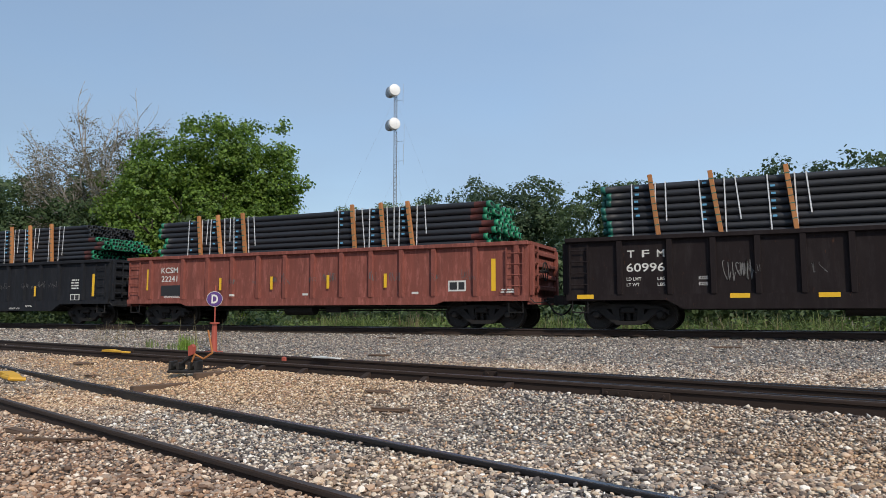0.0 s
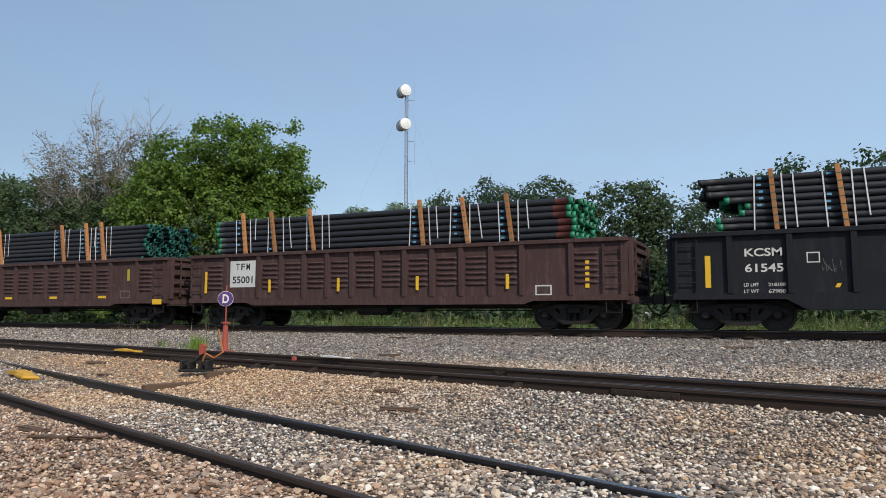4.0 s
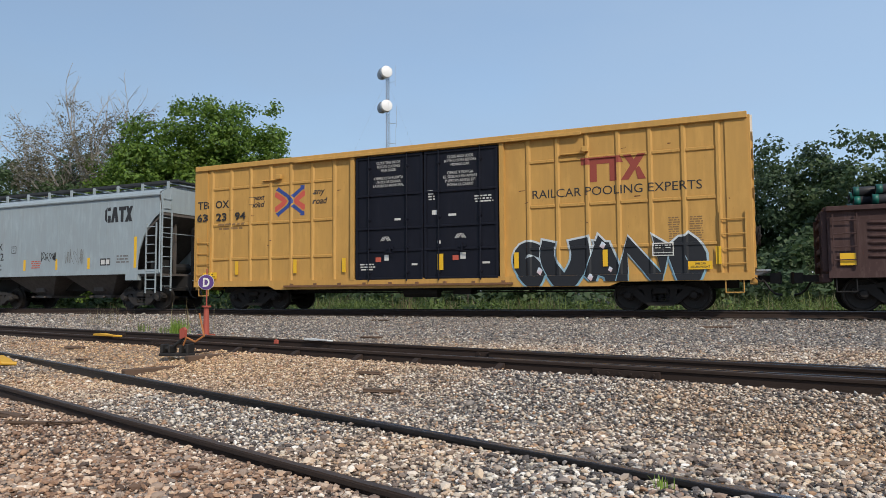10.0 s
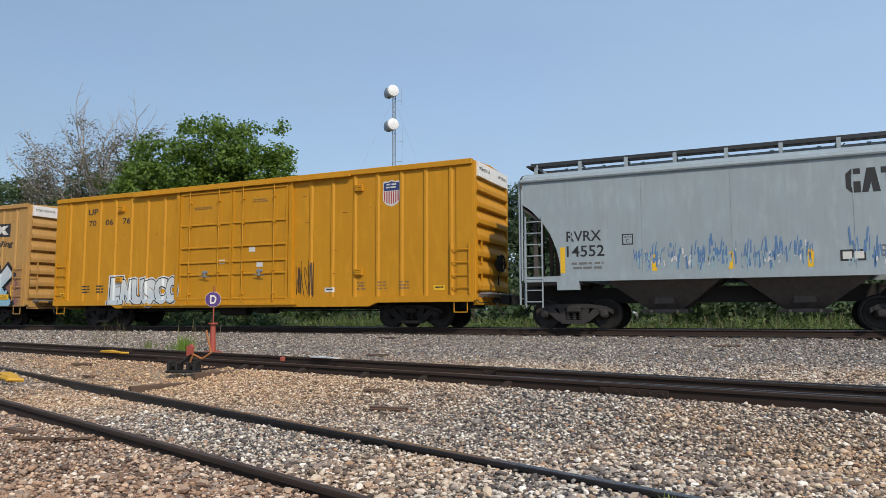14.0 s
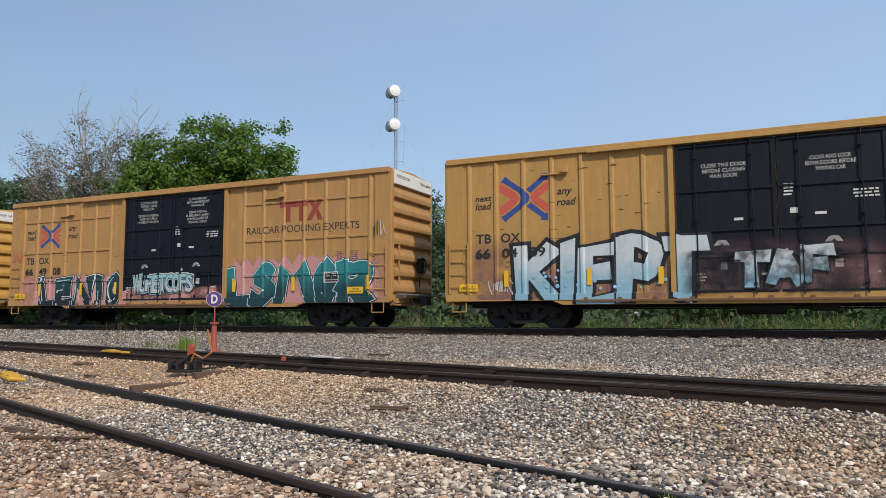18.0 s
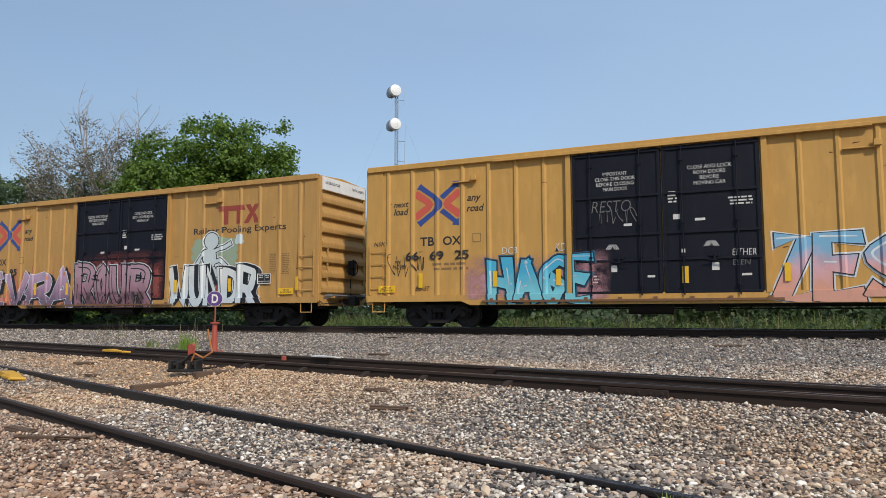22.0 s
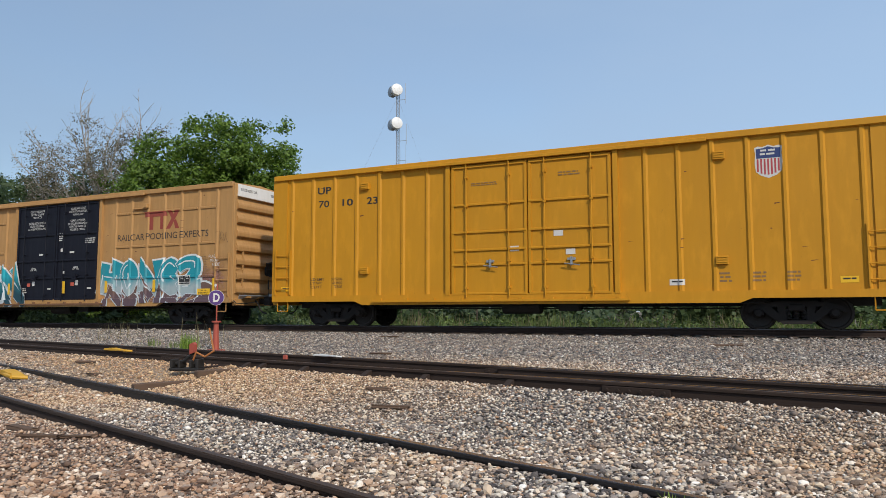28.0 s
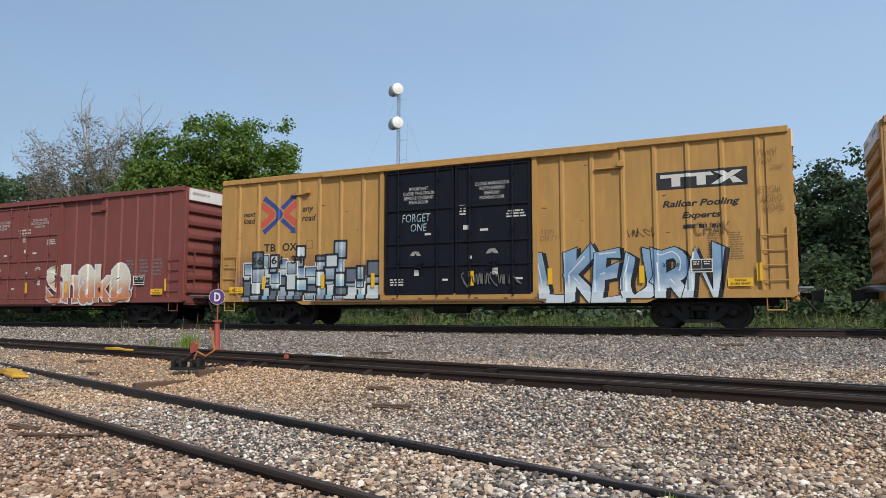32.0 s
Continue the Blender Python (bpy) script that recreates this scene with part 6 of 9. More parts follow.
def pipe_mesh(length, r, tail, cap, capsize, key):
    """A pipe with an open bore, a coat at its ends and a thread protector."""
    key = ("pipe", length, r, key)
    if key in MADE:
        return MADE[key]
    bm = bmesh.new()
    n = 12
    rings = [(0.0, r * 0.72, 3), (0.0, r * 1.06, 2), (0.14, r * 1.06, 2), (0.14, r, 0), (0.55, r, 0), (length - 0.55, r, 1), (length - 0.14, r, 2), (length - 0.14, r * 1.06, 2), (length, r * 1.06, 2), (length, r * 0.72, 3), (length - 0.5, r * 0.72, 3)]
    prev = None
    first = None
    for x, rr, mi in [(0.5, r * 0.72, 3)] + rings:
        ring = [bm.verts.new((x, rr * math.cos(6.28319 * i / n), rr * math.sin(6.28319 * i / n))) for i in range(n)]
        if prev:
            for i in range(n):
                f = bm.faces.new((prev[0][i], prev[0][(i + 1) % n], ring[(i + 1) % n], ring[i]))
                f.material_index, f.smooth = prev[1], True
        first = first or ring
        prev = (ring, mi)
    bm.faces.new(first).material_index = 3
    bm.faces.new(prev[0]).material_index = 3
    # the ring's index is that of the stretch that follows it
    me = mesh_of("pipe", bm, PIPE)
    for m in (tail, cap, PIPE_IN):
        me.materials.append(m)
    MADE[key] = me
    return me


def stake_build(h):
    return lambda: softened(boxed((-0.06, 0.06, -0.055, 0.055, 0, h)), 0.008)


def pipe_load(label, x0, x1, top, r, rows, across, tail, cap, stakes, lean=0.0, far_stakes=(), ragged=0.12, seed=0, steps=(), stake_top=0.25, key="a"):
    """Stacked pipe between wooden stakes, tied with straps; stands on the gondola's floor on packed lower layers."""
    load = thing("pipe_load", label, "pipe load", "loads of pipe")
    rnd = random.Random(seed)
    me = pipe_mesh(x1 - x0, r, tail, cap, 0, key)
    bare = pipe_mesh(x1 - x0, r, PIPE, PIPE, 0, "bare") if steps else me
    pitch = 2 * r * 1.02
    wide = (across - 1) * pitch / 2
    for k in range(rows):
        z = top - r - k * pitch
        for j in range(across):
            shift = steps[k] if k < len(steps) else 0.0
            ob = new("pipe", bare if shift < 0 else me)
            ob.parent = load
            ob.location = (x0 + rnd.uniform(-ragged, ragged) + shift, -wide + j * pitch + rnd.uniform(-0.01, 0.01), z + rnd.uniform(-0.008, 0.008))
            ob.rotation_euler = (rnd.random() * 6, 0, 0)
    # hidden lower layers down to the floor
    bm = bmesh.new()
    z = top - r - rows * pitch
    while z > 1.10 + r:
        for j in range(across):
            rod(bm, (x0 + 0.1, -wide + j * pitch, z), (x1 - 0.1, -wide + j * pitch, z), r, n=8)
        z -= pitch
    gap = z + pitch - r - 1.10
    for x in (x0 + 1, 0, x1 - 1):
        box(bm, x - 0.1, x + 0.1, -wide, wide, 1.10, 1.105 + max(0.01, gap))
    tagged(part("lower_layers", bm, PIPE, load, "packed lower layers of pipe"), kind="stuff")
    # stakes lean along the car; straps run up the side and over
    ys = -min(1.34, wide + r + 0.075)
    for y, xs in ((ys, stakes), (-ys, far_stakes or stakes)):
        for k, x in enumerate(xs):
            h = top + stake_top - 1.10
            s = shared("stake", ("stake", round(h, 2)), stake_build(h), STAKEWOOD, load, "orange-brown wooden stake", (x + (rnd.uniform(0.05, 0.15) + lean) * (top - 1.1), y, 1.10))
            s.rotation_euler = (0, -(rnd.uniform(0.03, 0.10) + lean), 0)
            for t in range(7):
                if y < 0 and rows > 4:
                    shared("nail_mark", ("mark",), lambda: boxed((-0.062, 0.062, -0.058, -0.054, 0, 0.025)), CAP_TEAL, s, at=(0, 0, h - 0.25 - t * 0.2))
    zt = top + 0.012
    for k, x in enumerate(stakes):
        for dx, tall in ((-0.30, 1.0), (0.35, 1.0), (0.62, rnd.uniform(0.3, 0.6))):
            bm = bmesh.new()
            low = top - (top - 1.6) * tall
            sway = rnd.uniform(-0.08, 0.16)
            y = -(wide + r + 0.012)
            for a, b in (((0, y, zt), (sway, y - 0.01, low)), ((0, y, zt), (0, wide + r, zt))):
                d = Vector(b) - Vector(a)
                vs = [bm.verts.new(Vector(a) + Vector((-0.017, 0, 0))), bm.verts.new(Vector(a) + Vector((0.017, 0, 0))), bm.verts.new(Vector(b) + Vector((0.017, 0, 0))), bm.verts.new(Vector(b) + Vector((-0.017, 0, 0)))]
                f = bm.faces.new(vs)
            e = bmesh.ops.extrude_face_region(bm, geom=list(bm.faces))
            for v in [g for g in e["geom"] if isinstance(g, bmesh.types.BMVert)]:
                v.co += Vector((0, -0.004, 0.004))
            part("strap", bm, STRAP, load, at=(x + dx, 0, 0))
        for t in range(min(rows, 6)):
            if rnd.random() < 0.8:
                shared("tag", ("tag",), lambda: boxed((-0.055, 0.055, -0.008, 0.0, -0.028, 0.028)), BLUEMARK, load, at=(x - 0.17 + rnd.uniform(-0.03, 0.03), -(wide + r + 0.001), top - r - t * pitch))
    return load


# ---- covered hoppers ----
HOP = 5.70


def hop_section(z_eave=4.36):
    """Roof bow from eave to eave, as (y, z)."""
    return [(-1.60, z_eave), (-1.56, z_eave + 0.10), (-1.35, z_eave + 0.22), (-0.9, z_eave + 0.33), (-0.4, z_eave + 0.385), (0, z_eave + 0.40), (0.4, z_eave + 0.385), (0.9, z_eave + 0.33), (1.35, z_eave + 0.22), (1.56, z_eave + 0.10), (1.60, z_eave)]


SIDE_CURVE = [(5.70, 3.70), (5.38, 3.48), (5.06, 3.14), (4.81, 2.74), (4.63, 2.30), (4.54, 1.90), (4.52, 1.52)]


def hop_side_build():
    """A side sheet, cut away in a curve at both ends."""
    bm = bmesh.new()
    right = [(x, z) for x, z in SIDE_CURVE]
    ring = [(-HOP, 4.36), (-HOP, 3.70)] + [(-x, z) for x, z in SIDE_CURVE[1:]] + right[::-1] + [(HOP, 4.36)]
    prism(bm, ring, "y", -1.55, -1.50)
    prism(bm, ring, "y", 1.50, 1.55)
    return bm


def hop_roof_build():
    bm = bmesh.new()
    prism(bm, hop_section(), "x", -HOP, HOP)
    return bm


def hop_eave_build():
    bm = bmesh.new()
    for s in (-1, 1):
        rod(bm, (-HOP, 1.575 * s, 4.36), (HOP, 1.575 * s, 4.36), 0.055, n=8)
    return bm


def hop_end_build():
    """Upright head of the end and the slope sheet below it; faces +x."""
    bm = bmesh.new()
    prism(bm, hop_section()[::-1] + [(-1.52, 3.62), (1.52, 3.62)], "x", -0.05, 0.0)
    prism(bm, [(-0.05, 3.62), (0.0, 3.66), (0.02, 3.58), (-2.55, 1.50), (-2.62, 1.58)], "y", -1.50, 1.50)
    return bm


def hop_sill_build():
    bm = bmesh.new()
    for s in (-1, 1):
        y0, y1 = sorted((1.42 * s, 1.60 * s))
        box(bm, -HOP + 0.1, HOP - 0.1, y0, y1, 1.36, 1.52)
        for x in (-4.3, 4.3):
            box(bm, x - 0.32, x + 0.32, y0, y1, 1.12, 1.36)
    return bm


def hop_shelf_build():
    return boxed((3.9, HOP, -1.5, 1.5, 1.28, 1.36))


def hop_stub_build():
    return boxed((4.0, 6.1, -0.3, 0.3, 0.72, 1.28))


def hop_strut_build():
    return boxed((5.3, 5.42, -0.05, 0.05, 1.36, 3.5))


def hop_chute_build():
    bm = bmesh.new()
    top, low = (1.62, 1.42, 1.45), (0.45, 0.62, 0.55)
    vs = []
    for hx, hy, z in (top, low):
        vs.append([bm.verts.new((x * hx, y * hy, z)) for x, y in ((-1, -1), (1, -1), (1, 1), (-1, 1))])
    for i in range(4):
        bm.faces.new((vs[0][i], vs[0][(i + 1) % 4], vs[1][(i + 1) % 4], vs[1][i]))
    bm.faces.new(vs[0])
    bm.faces.new(vs[1][::-1])
    box(bm, -0.62, 0.62, -0.85, 0.85, 0.46, 0.56)
    for x in (-0.35, 0.35):
        rod(bm, (x, -1.0, 0.5), (x, 1.0, 0.5), 0.04, n=8)
    prism(bm, [(-0.28, 0.72), (0.28, 0.72), (0.22, 0.98), (-0.22, 0.98)], "y", -0.92, -0.75)
    return bm


def roofwalk_build():
    """Two runs of grating in deep edge angles, joined at the ends by a crosswise platform."""
    bm = bmesh.new()
    for y in (-0.80, 0.44):
        for k in range(5):
            box(bm, -HOP + 0.1, HOP + 0.1, y + k * 0.085, y + k * 0.085 + 0.02, 4.93, 5.04 if k in (0, 4) else 5.0)
        for k in range(44):
            x = -HOP + 0.2 + k * 0.26
            box(bm, x, x + 0.02, y + 0.02, y + 0.34, 4.95, 4.99)
    for x in (-HOP + 0.02, HOP - 0.05):
        box(bm, x, x + 0.30, -1.0, 1.0, 4.90, 4.95)
    return bm


def walk_support_build():
    return boxed((-0.05, 0.05, -0.95, -0.89, 4.60, 4.96), (-0.05, 0.05, 0.89, 0.95, 4.60, 4.96), (-0.03, 0.03, -0.95, 0.95, 4.88, 4.92))


def hatch_build():
    bm = bmesh.new()
    prism(bm, [(-0.3, 4.74), (-0.3, 4.86), (0.3, 4.86), (0.3, 4.74)], "x", -4.9, 4.9)
    for k in range(9):
        x = -4.6 + k * 1.15
        box(bm, x - 0.05, x + 0.05, -0.36, 0.36, 4.86, 4.90)
    return bm


def hopper(label, digits, seed, tagged_blue=False):
    car = thing("hopper_car", label, "hopper car", "covered hoppers of the train")
    bed = bed_flat(-1.55)
    shared("side_sheet", "hop_side", hop_side_build, HOPGREY, car, "pale grey side sheet with curved cut-aways")
    shared("roof", "hop_roof", hop_roof_build, HOPGREY, car)
    shared("eave_tube", "hop_eave", hop_eave_build, HOPGREY, car)
    shared("side_sill", "hop_sill", hop_sill_build, HOPGREY, car)
    shared("hatch_trough", "hop_hatch", hatch_build, HOPGREY, car)
    shared("roofwalk", "roofwalk", roofwalk_build, GRATE, car, "dark grating walkway")
    for k in range(9):
        shared("walkway_support", "walk_support", walk_support_build, HOPGREY, car, at=(-5.4 + k * 1.35, 0, 0))
    for s in (-1, 1):
        turn = 0 if s > 0 else math.pi
        shared("end_slope", "hop_end", hop_end_build, HOPDARK, car, "dark end slope sheet", (HOP * s, 0, 0), turn)
        shared("end_shelf", "hop_shelf", hop_shelf_build, HOPDARK, car, turn=turn)
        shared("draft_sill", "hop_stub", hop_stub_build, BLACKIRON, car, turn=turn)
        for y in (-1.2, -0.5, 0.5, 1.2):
            shared("end_strut", "hop_strut", hop_strut_build, HOPDARK, car, at=(0, y, 0), turn=turn)
        shared("end_head", "hop_head", lambda: (lambda bm: prism(bm, [(y * 0.985, z) for y, z in hop_section()[::-1]] + [(-1.5, 3.70), (1.5, 3.70)], "x", 0.003, 0.02))(bmesh.new()), HOPGREY, car, at=(HOP * s, 0, 0), turn=turn)
        x0 = 5.02 if s > 0 else -5.55
        ladder(car, x0, x0 + 0.5, -1.58, 0.62, 3.3, 8, HOPGREY)
        x0 = 5.55 if s > 0 else -5.72
        end_ladder(car, (HOP + 0.02) * s, -1.52, -1.05, 0.7, 4.4, 10, HOPGREY)
        bm = bmesh.new()
        rod(bm, (0.0, -1.55, 1.4), (0.0, -1.55, 4.3), 0.03, n=6)
        rod(bm, (0.02, -1.5, 2.9), (0.02, 1.5, 2.9), 0.018, n=6)
        rod(bm, (0.0, 1.5, 1.4), (0.0, 1.5, 4.3), 0.03, n=6)
        part("handrail", bm, HOPGREY, car, at=((HOP - 0.03) * s, 0, 0))
        truck(car, 4.28 * s, HOPTRUCK)
    for x in (-1.75, 1.75):
        shared("discharge_chute", "hop_chute", hop_chute_build, HOPDARK, car, "dark discharge chute", (x, 0, 0))
    shared("centre_sill", "hop_centre", lambda: boxed((-5.6, 5.6, -0.28, 0.28, 0.75, 1.2)), BLACKIRON, car)
    shared("brake_wheel", "brake_wheel", brake_wheel_build, BLACKIRON, car, "black iron brake wheel", (HOP + 0.05, 0.5, 2.3))
    bm = boxed((4.75, 5.4, -1.1, -0.6, 1.4, 1.9))
    rod(bm, (5.0, -0.4, 1.6), (5.0, 0.6, 1.6), 0.2, n=12)
    part("air_tank", bm, BLACKIRON, car)
    couplers(car, HOP, reach=0.55)
    # weld seams of the side
    for x in (-4.2, -2.2, 0.1, 2.9, 4.3):
        part("weld_seam", boxed((x - 0.012, x + 0.012, -1.556, -1.55, 1.55, 4.3)), HOPGREY, car)
    # print: slanted blocks for the maker's mark
    g0, g1, z0, z1 = 2.72, 4.24, 3.40, 4.00
    w = (g1 - g0) / 4
    polys = []
    for k in range(4):
        a = g0 + w * k + 0.03
        b = a + w * 0.84
        if k == 0:
            polys += [[(a, z0 + 0.12), (a + 0.12, z0), (b, z0), (b, z0 + 0.28), (b - 0.16, z0 + 0.28), (b - 0.16, z0 + 0.14), (a + 0.12, z0 + 0.14)], [(a, z0 + 0.12), (a + 0.12, z0 + 0.14), (a + 0.12, z1 - 0.14), (a, z1 - 0.12)], [(a, z1 - 0.12), (a + 0.12, z1 - 0.14), (b, z1 - 0.14), (b, z1), (a + 0.12, z1)]]
        elif k == 1:
            polys += [[(a - 0.04, z0), (a + 0.1, z0), (a + 0.26, z1), (a + 0.08, z1)], [(b - 0.12, z0), (b + 0.04, z0), (a + 0.26, z1), (a + 0.12, z1)]]
        elif k == 2:
            polys += [[(a, z1 - 0.15), (b + 0.06, z1 - 0.15), (b + 0.06, z1), (a, z1)], [(a + 0.10, z0), (a + 0.25, z0), (a + 0.25, z1 - 0.15), (a + 0.10, z1 - 0.15)]]
        else:
            polys += [[(a - 0.05, z0), (a + 0.12, z0), (b + 0.05, z1), (b - 0.1, z1)], [(a + 0.0, z1), (a + 0.14, z1), (b + 0.02, z0), (b - 0.14, z0)]]
    for k, ring in enumerate(polys):
        shapes([ring], STENCIL_K, car, bed, "emblem_block", 0.004 + 0.0004 * k, "black block of an emblem")
    lettering("RVRX", -4.33, -3.33, 2.50, 2.80, STENCIL_K, car, bed, 0.012)
    lettering(digits, -4.33, -3.25, 2.06, 2.38, STENCIL_K, car, bed, 0.012)
    if tagged_blue:
        bars(2, -4.25, -3.2, 1.65, 1.90, STENCIL_D, car, bed, 3)
    else:
        lettering("LD LMT 232700", -4.28, -3.38, 1.80, 1.91, STENCIL_K, car, bed, 0.008)
        lettering("LT WT 53300", -4.28, -3.36, 1.62, 1.73, STENCIL_K, car, bed, 0.008)
    lettering("PLATE", -2.70, -2.50, 2.545, 2.585, STENCIL_K, car, bed, 0.008, lift=0.010)
    lettering("C", -2.64, -2.56, 2.41, 2.51, STENCIL_K, car, bed, 0.008, lift=0.010)
    shapes([[(-2.75, 2.35), (-2.45, 2.35), (-2.45, 2.65), (-2.75, 2.65)]], STENCIL_K, car, bed, "code_frame", 0.004)
    patch(-2.72, -2.48, 2.38, 2.62, HOPGREY, car, bed, "code_field", 0.007)
    patch(2.55, 3.1, 1.72, 2.0, STENCIL_K, car, bed, "test_panel")
    for k in range(2):
        patch(2.6 + k * 0.26, 2.8 + k * 0.26, 1.77, 1.95, STENCIL_W, car, bed, "test_panel_field", 0.008)
    bars(3, 3.4, 4.1, 1.75, 2.1, STENCIL_D, car, bed, 9)
    for x, z0, z1 in ((-4.45, 1.6, 2.35), (-1.9, 1.6, 2.05), (0.05, 1.6, 2.05), (1.9, 1.6, 2.05), (4.42, 1.6, 2.8)):
        patch(x - 0.07, x + 0.07, z0, z1, REFLECT, car, bed, "reflector_strip")
    if tagged_blue:
        # what the weather has left of a sprayed piece: short upright flecks in clusters
        rnd = random.Random(4)
        for mat, count, mid, tall in ((BLUEFADE, 170, 2.02, 0.16), (TEALFADE, 150, 1.85, 0.10), (STENCIL_W, 40, 1.9, 0.06)):
            flecks = []
            for k in range(count):
                x = rnd.choice((-2.1, -1.5, -0.7, -0.2, 0.4, 1.0, 1.7, 3.2, 3.8)) + rnd.gauss(0, 0.22)
                z, h, w, d = mid + rnd.gauss(0, 0.14), tall * rnd.uniform(0.3, 1.6), rnd.uniform(0.012, 0.05), rnd.uniform(-0.03, 0.06)
                up = 0.0002 * (k % 12)
                flecks.append([(x, z - h, up), (x + w, z - h * 0.8, up), (x + w + d, z + h, up), (x + d, z + h * 0.7, up)])
            tagged(shapes(flecks, mat, car, bed, "worn_paint", 0.004), "worn remains of spray paint", kind="stuff")
    else:
        scrawl(-0.9, 0.0, 1.95, 2.35, STENCIL_K, car, bed, 5, 7, 0.03)
        scrawl(0.5, 1.6, 1.8, 2.5, STENCIL_D, car, bed, 6, 6, 0.015)
        bars(4, -1.5, -0.9, 1.65, 2.0, LABEL_R, car, bed, 7)
    return car


BLUEFADE = plain("worn_blue_spray", (0.10, 0.21, 0.40), 0.3, 9, 0.7, bump=0)
TEALFADE = plain("worn_teal_spray", (0.30, 0.42, 0.47), 0.3, 9, 0.7, bump=0)


# ---- lineside: switch stand, sign, derails, scraps, weeds ----
def switch_stand():
    st = thing("switch_stand", "black iron ground-throw switch stand with orange bent handle", "switch stand", at=(-9.85, 9.98, 0.335))
    a = math.atan(-0.2245)
    bm = softened(boxed((-0.29, 0.29, -0.14, 0.14, 0.0, 0.05), (-0.27, -0.22, -0.13, 0.13, 0.05, 0.21), (-0.12, -0.07, -0.13, 0.13, 0.05, 0.19), (0.10, 0.15, -0.13, 0.13, 0.05, 0.20), (0.23, 0.28, -0.13, 0.13, 0.05, 0.22)), 0.012)
    for x in (-0.19, 0.19):
        rod(bm, (x - 0.09, 0.0, 0.13), (x + 0.09, 0.0, 0.13), 0.035, n=8)
    rod(bm, (-0.15, -0.02, 0.10), (0.16, -0.02, 0.34), 0.028, n=8)
    part("base_casting", bm, BLACKIRON, st).rotation_euler = (0, 0, a + 0.5)
    bm = bmesh.new()
    prism(bm, [(0.09, 0.30), (0.19, 0.34), (0.21, 0.48), (0.16, 0.52), (0.08, 0.48)], "y", -0.035, 0.035)
    part("lever_arm", bm, POSTRED, st, "faded red throw lever")
    bm = bmesh.new()
    pts = [(0.12, 0, 0.14), (0.22, 0.0, 0.34), (0.40, 0.03, 0.26), (0.58, 0.06, 0.37), (0.47, 0.05, 0.78)]
    for p, q in zip(pts, pts[1:]):
        rod(bm, p, q, 0.017, n=7)
    part("bent_handle", bm, HANDLEORANGE, st, "bent orange handle")
    bm = bmesh.new()
    rod(bm, (0.0, 0.1, 0.03), (0.1, 2.2, 0.03), 0.02, n=6)
    part("connecting_rod", bm, STEEL, st)
    for k, (fx, fy, long) in enumerate(((-9.68, 8.62, 1.33), (-9.41, 9.76, 1.41))):
        hb = tagged(part("timber", softened(boxed((0, long, -0.075, 0.075, -0.12, 0.0)), 0.015), OLDWOOD), "weathered head-block timber beside the switch stand", "timber", "head-block timbers")
        hb.location = (fx, fy, lie(fx + 0.3, fy + 0.8) + 0.035 - 0.012 * k)
        hb.rotation_euler = (0, 0, 1.194 + 0.05 * k)


switch_stand()


def target_post():
    tp = thing("switch_target", "red iron post with a round purple target lettered D", "sign", at=(-13.05, 14.2, lie(-13.05, 14.2)))
    z0 = lie(-13.05, 14.2)
    bm = bmesh.new()
    rod(bm, (0, 0, 0), (0, 0, 1.16 - z0), 0.085, 0.062, 10)
    box(bm, -0.16, 0.16, -0.16, 0.16, 0, 0.05)
    rod(bm, (0, 0, 1.15 - z0), (0, 0, 1.19 - z0), 0.12, n=12)
    part("post", bm, POSTRED, tp)
    bm = bmesh.new()
    rod(bm, (0, 0, 1.18 - z0), (0, 0, 2.14 - z0), 0.017, n=8)
    part("mast", bm, POSTRED, tp)
    # the target faces the yard
    turn = 0.74
    bm = bmesh.new()
    lathe(bm, [(0.188, -0.006), (0.188, 0.006)], "y", 32)
    d = part("target", bm, SIGNPURPLE, tp, "round purple enamel target", (0, -0.03, 1.79 - z0))
    d.rotation_euler = (0, 0, turn)
    bm = bmesh.new()
    lathe(bm, [(0.198, -0.004), (0.198, 0.004)], "y", 32)
    part("target_rim", bm, STENCIL_W, d, "white rim", (0, 0.004, 0))
    lettering("D", -0.075, 0.085, -0.115, 0.115, STENCIL_W, d, bed_flat(-0.006), 0.03, name="letter", lift=0.003)


target_post()


def derail(at, turn, label, mat, size=1.0):
    ob = thing("derail", label, "derail", at=at)
    bm = bmesh.new()
    prism(bm, [(-0.55, 0.0), (-0.5, 0.06), (-0.1, 0.085), (0.3, 0.05), (0.55, 0.0)], "y", -0.09, 0.09)
    bmesh.ops.scale(bm, vec=(size, size, size), verts=bm.verts)
    part("wedge", softened(bm, 0.008), mat, ob)
    bm = bmesh.new()
    for p, q in zip([(0.3, -0.08, 0.03), (0.5, -0.2, 0.05), (0.9, -0.2, 0.04)], [(0.5, -0.2, 0.05), (0.9, -0.2, 0.04), (0.95, 0.0, 0.02)]):
        rod(bm, p, q, 0.03, n=7)
    bmesh.ops.scale(bm, vec=(size, size, size), verts=bm.verts)
    part("arm", bm, mat, ob)
    ob.rotation_euler = (0, 0, turn)
    return ob


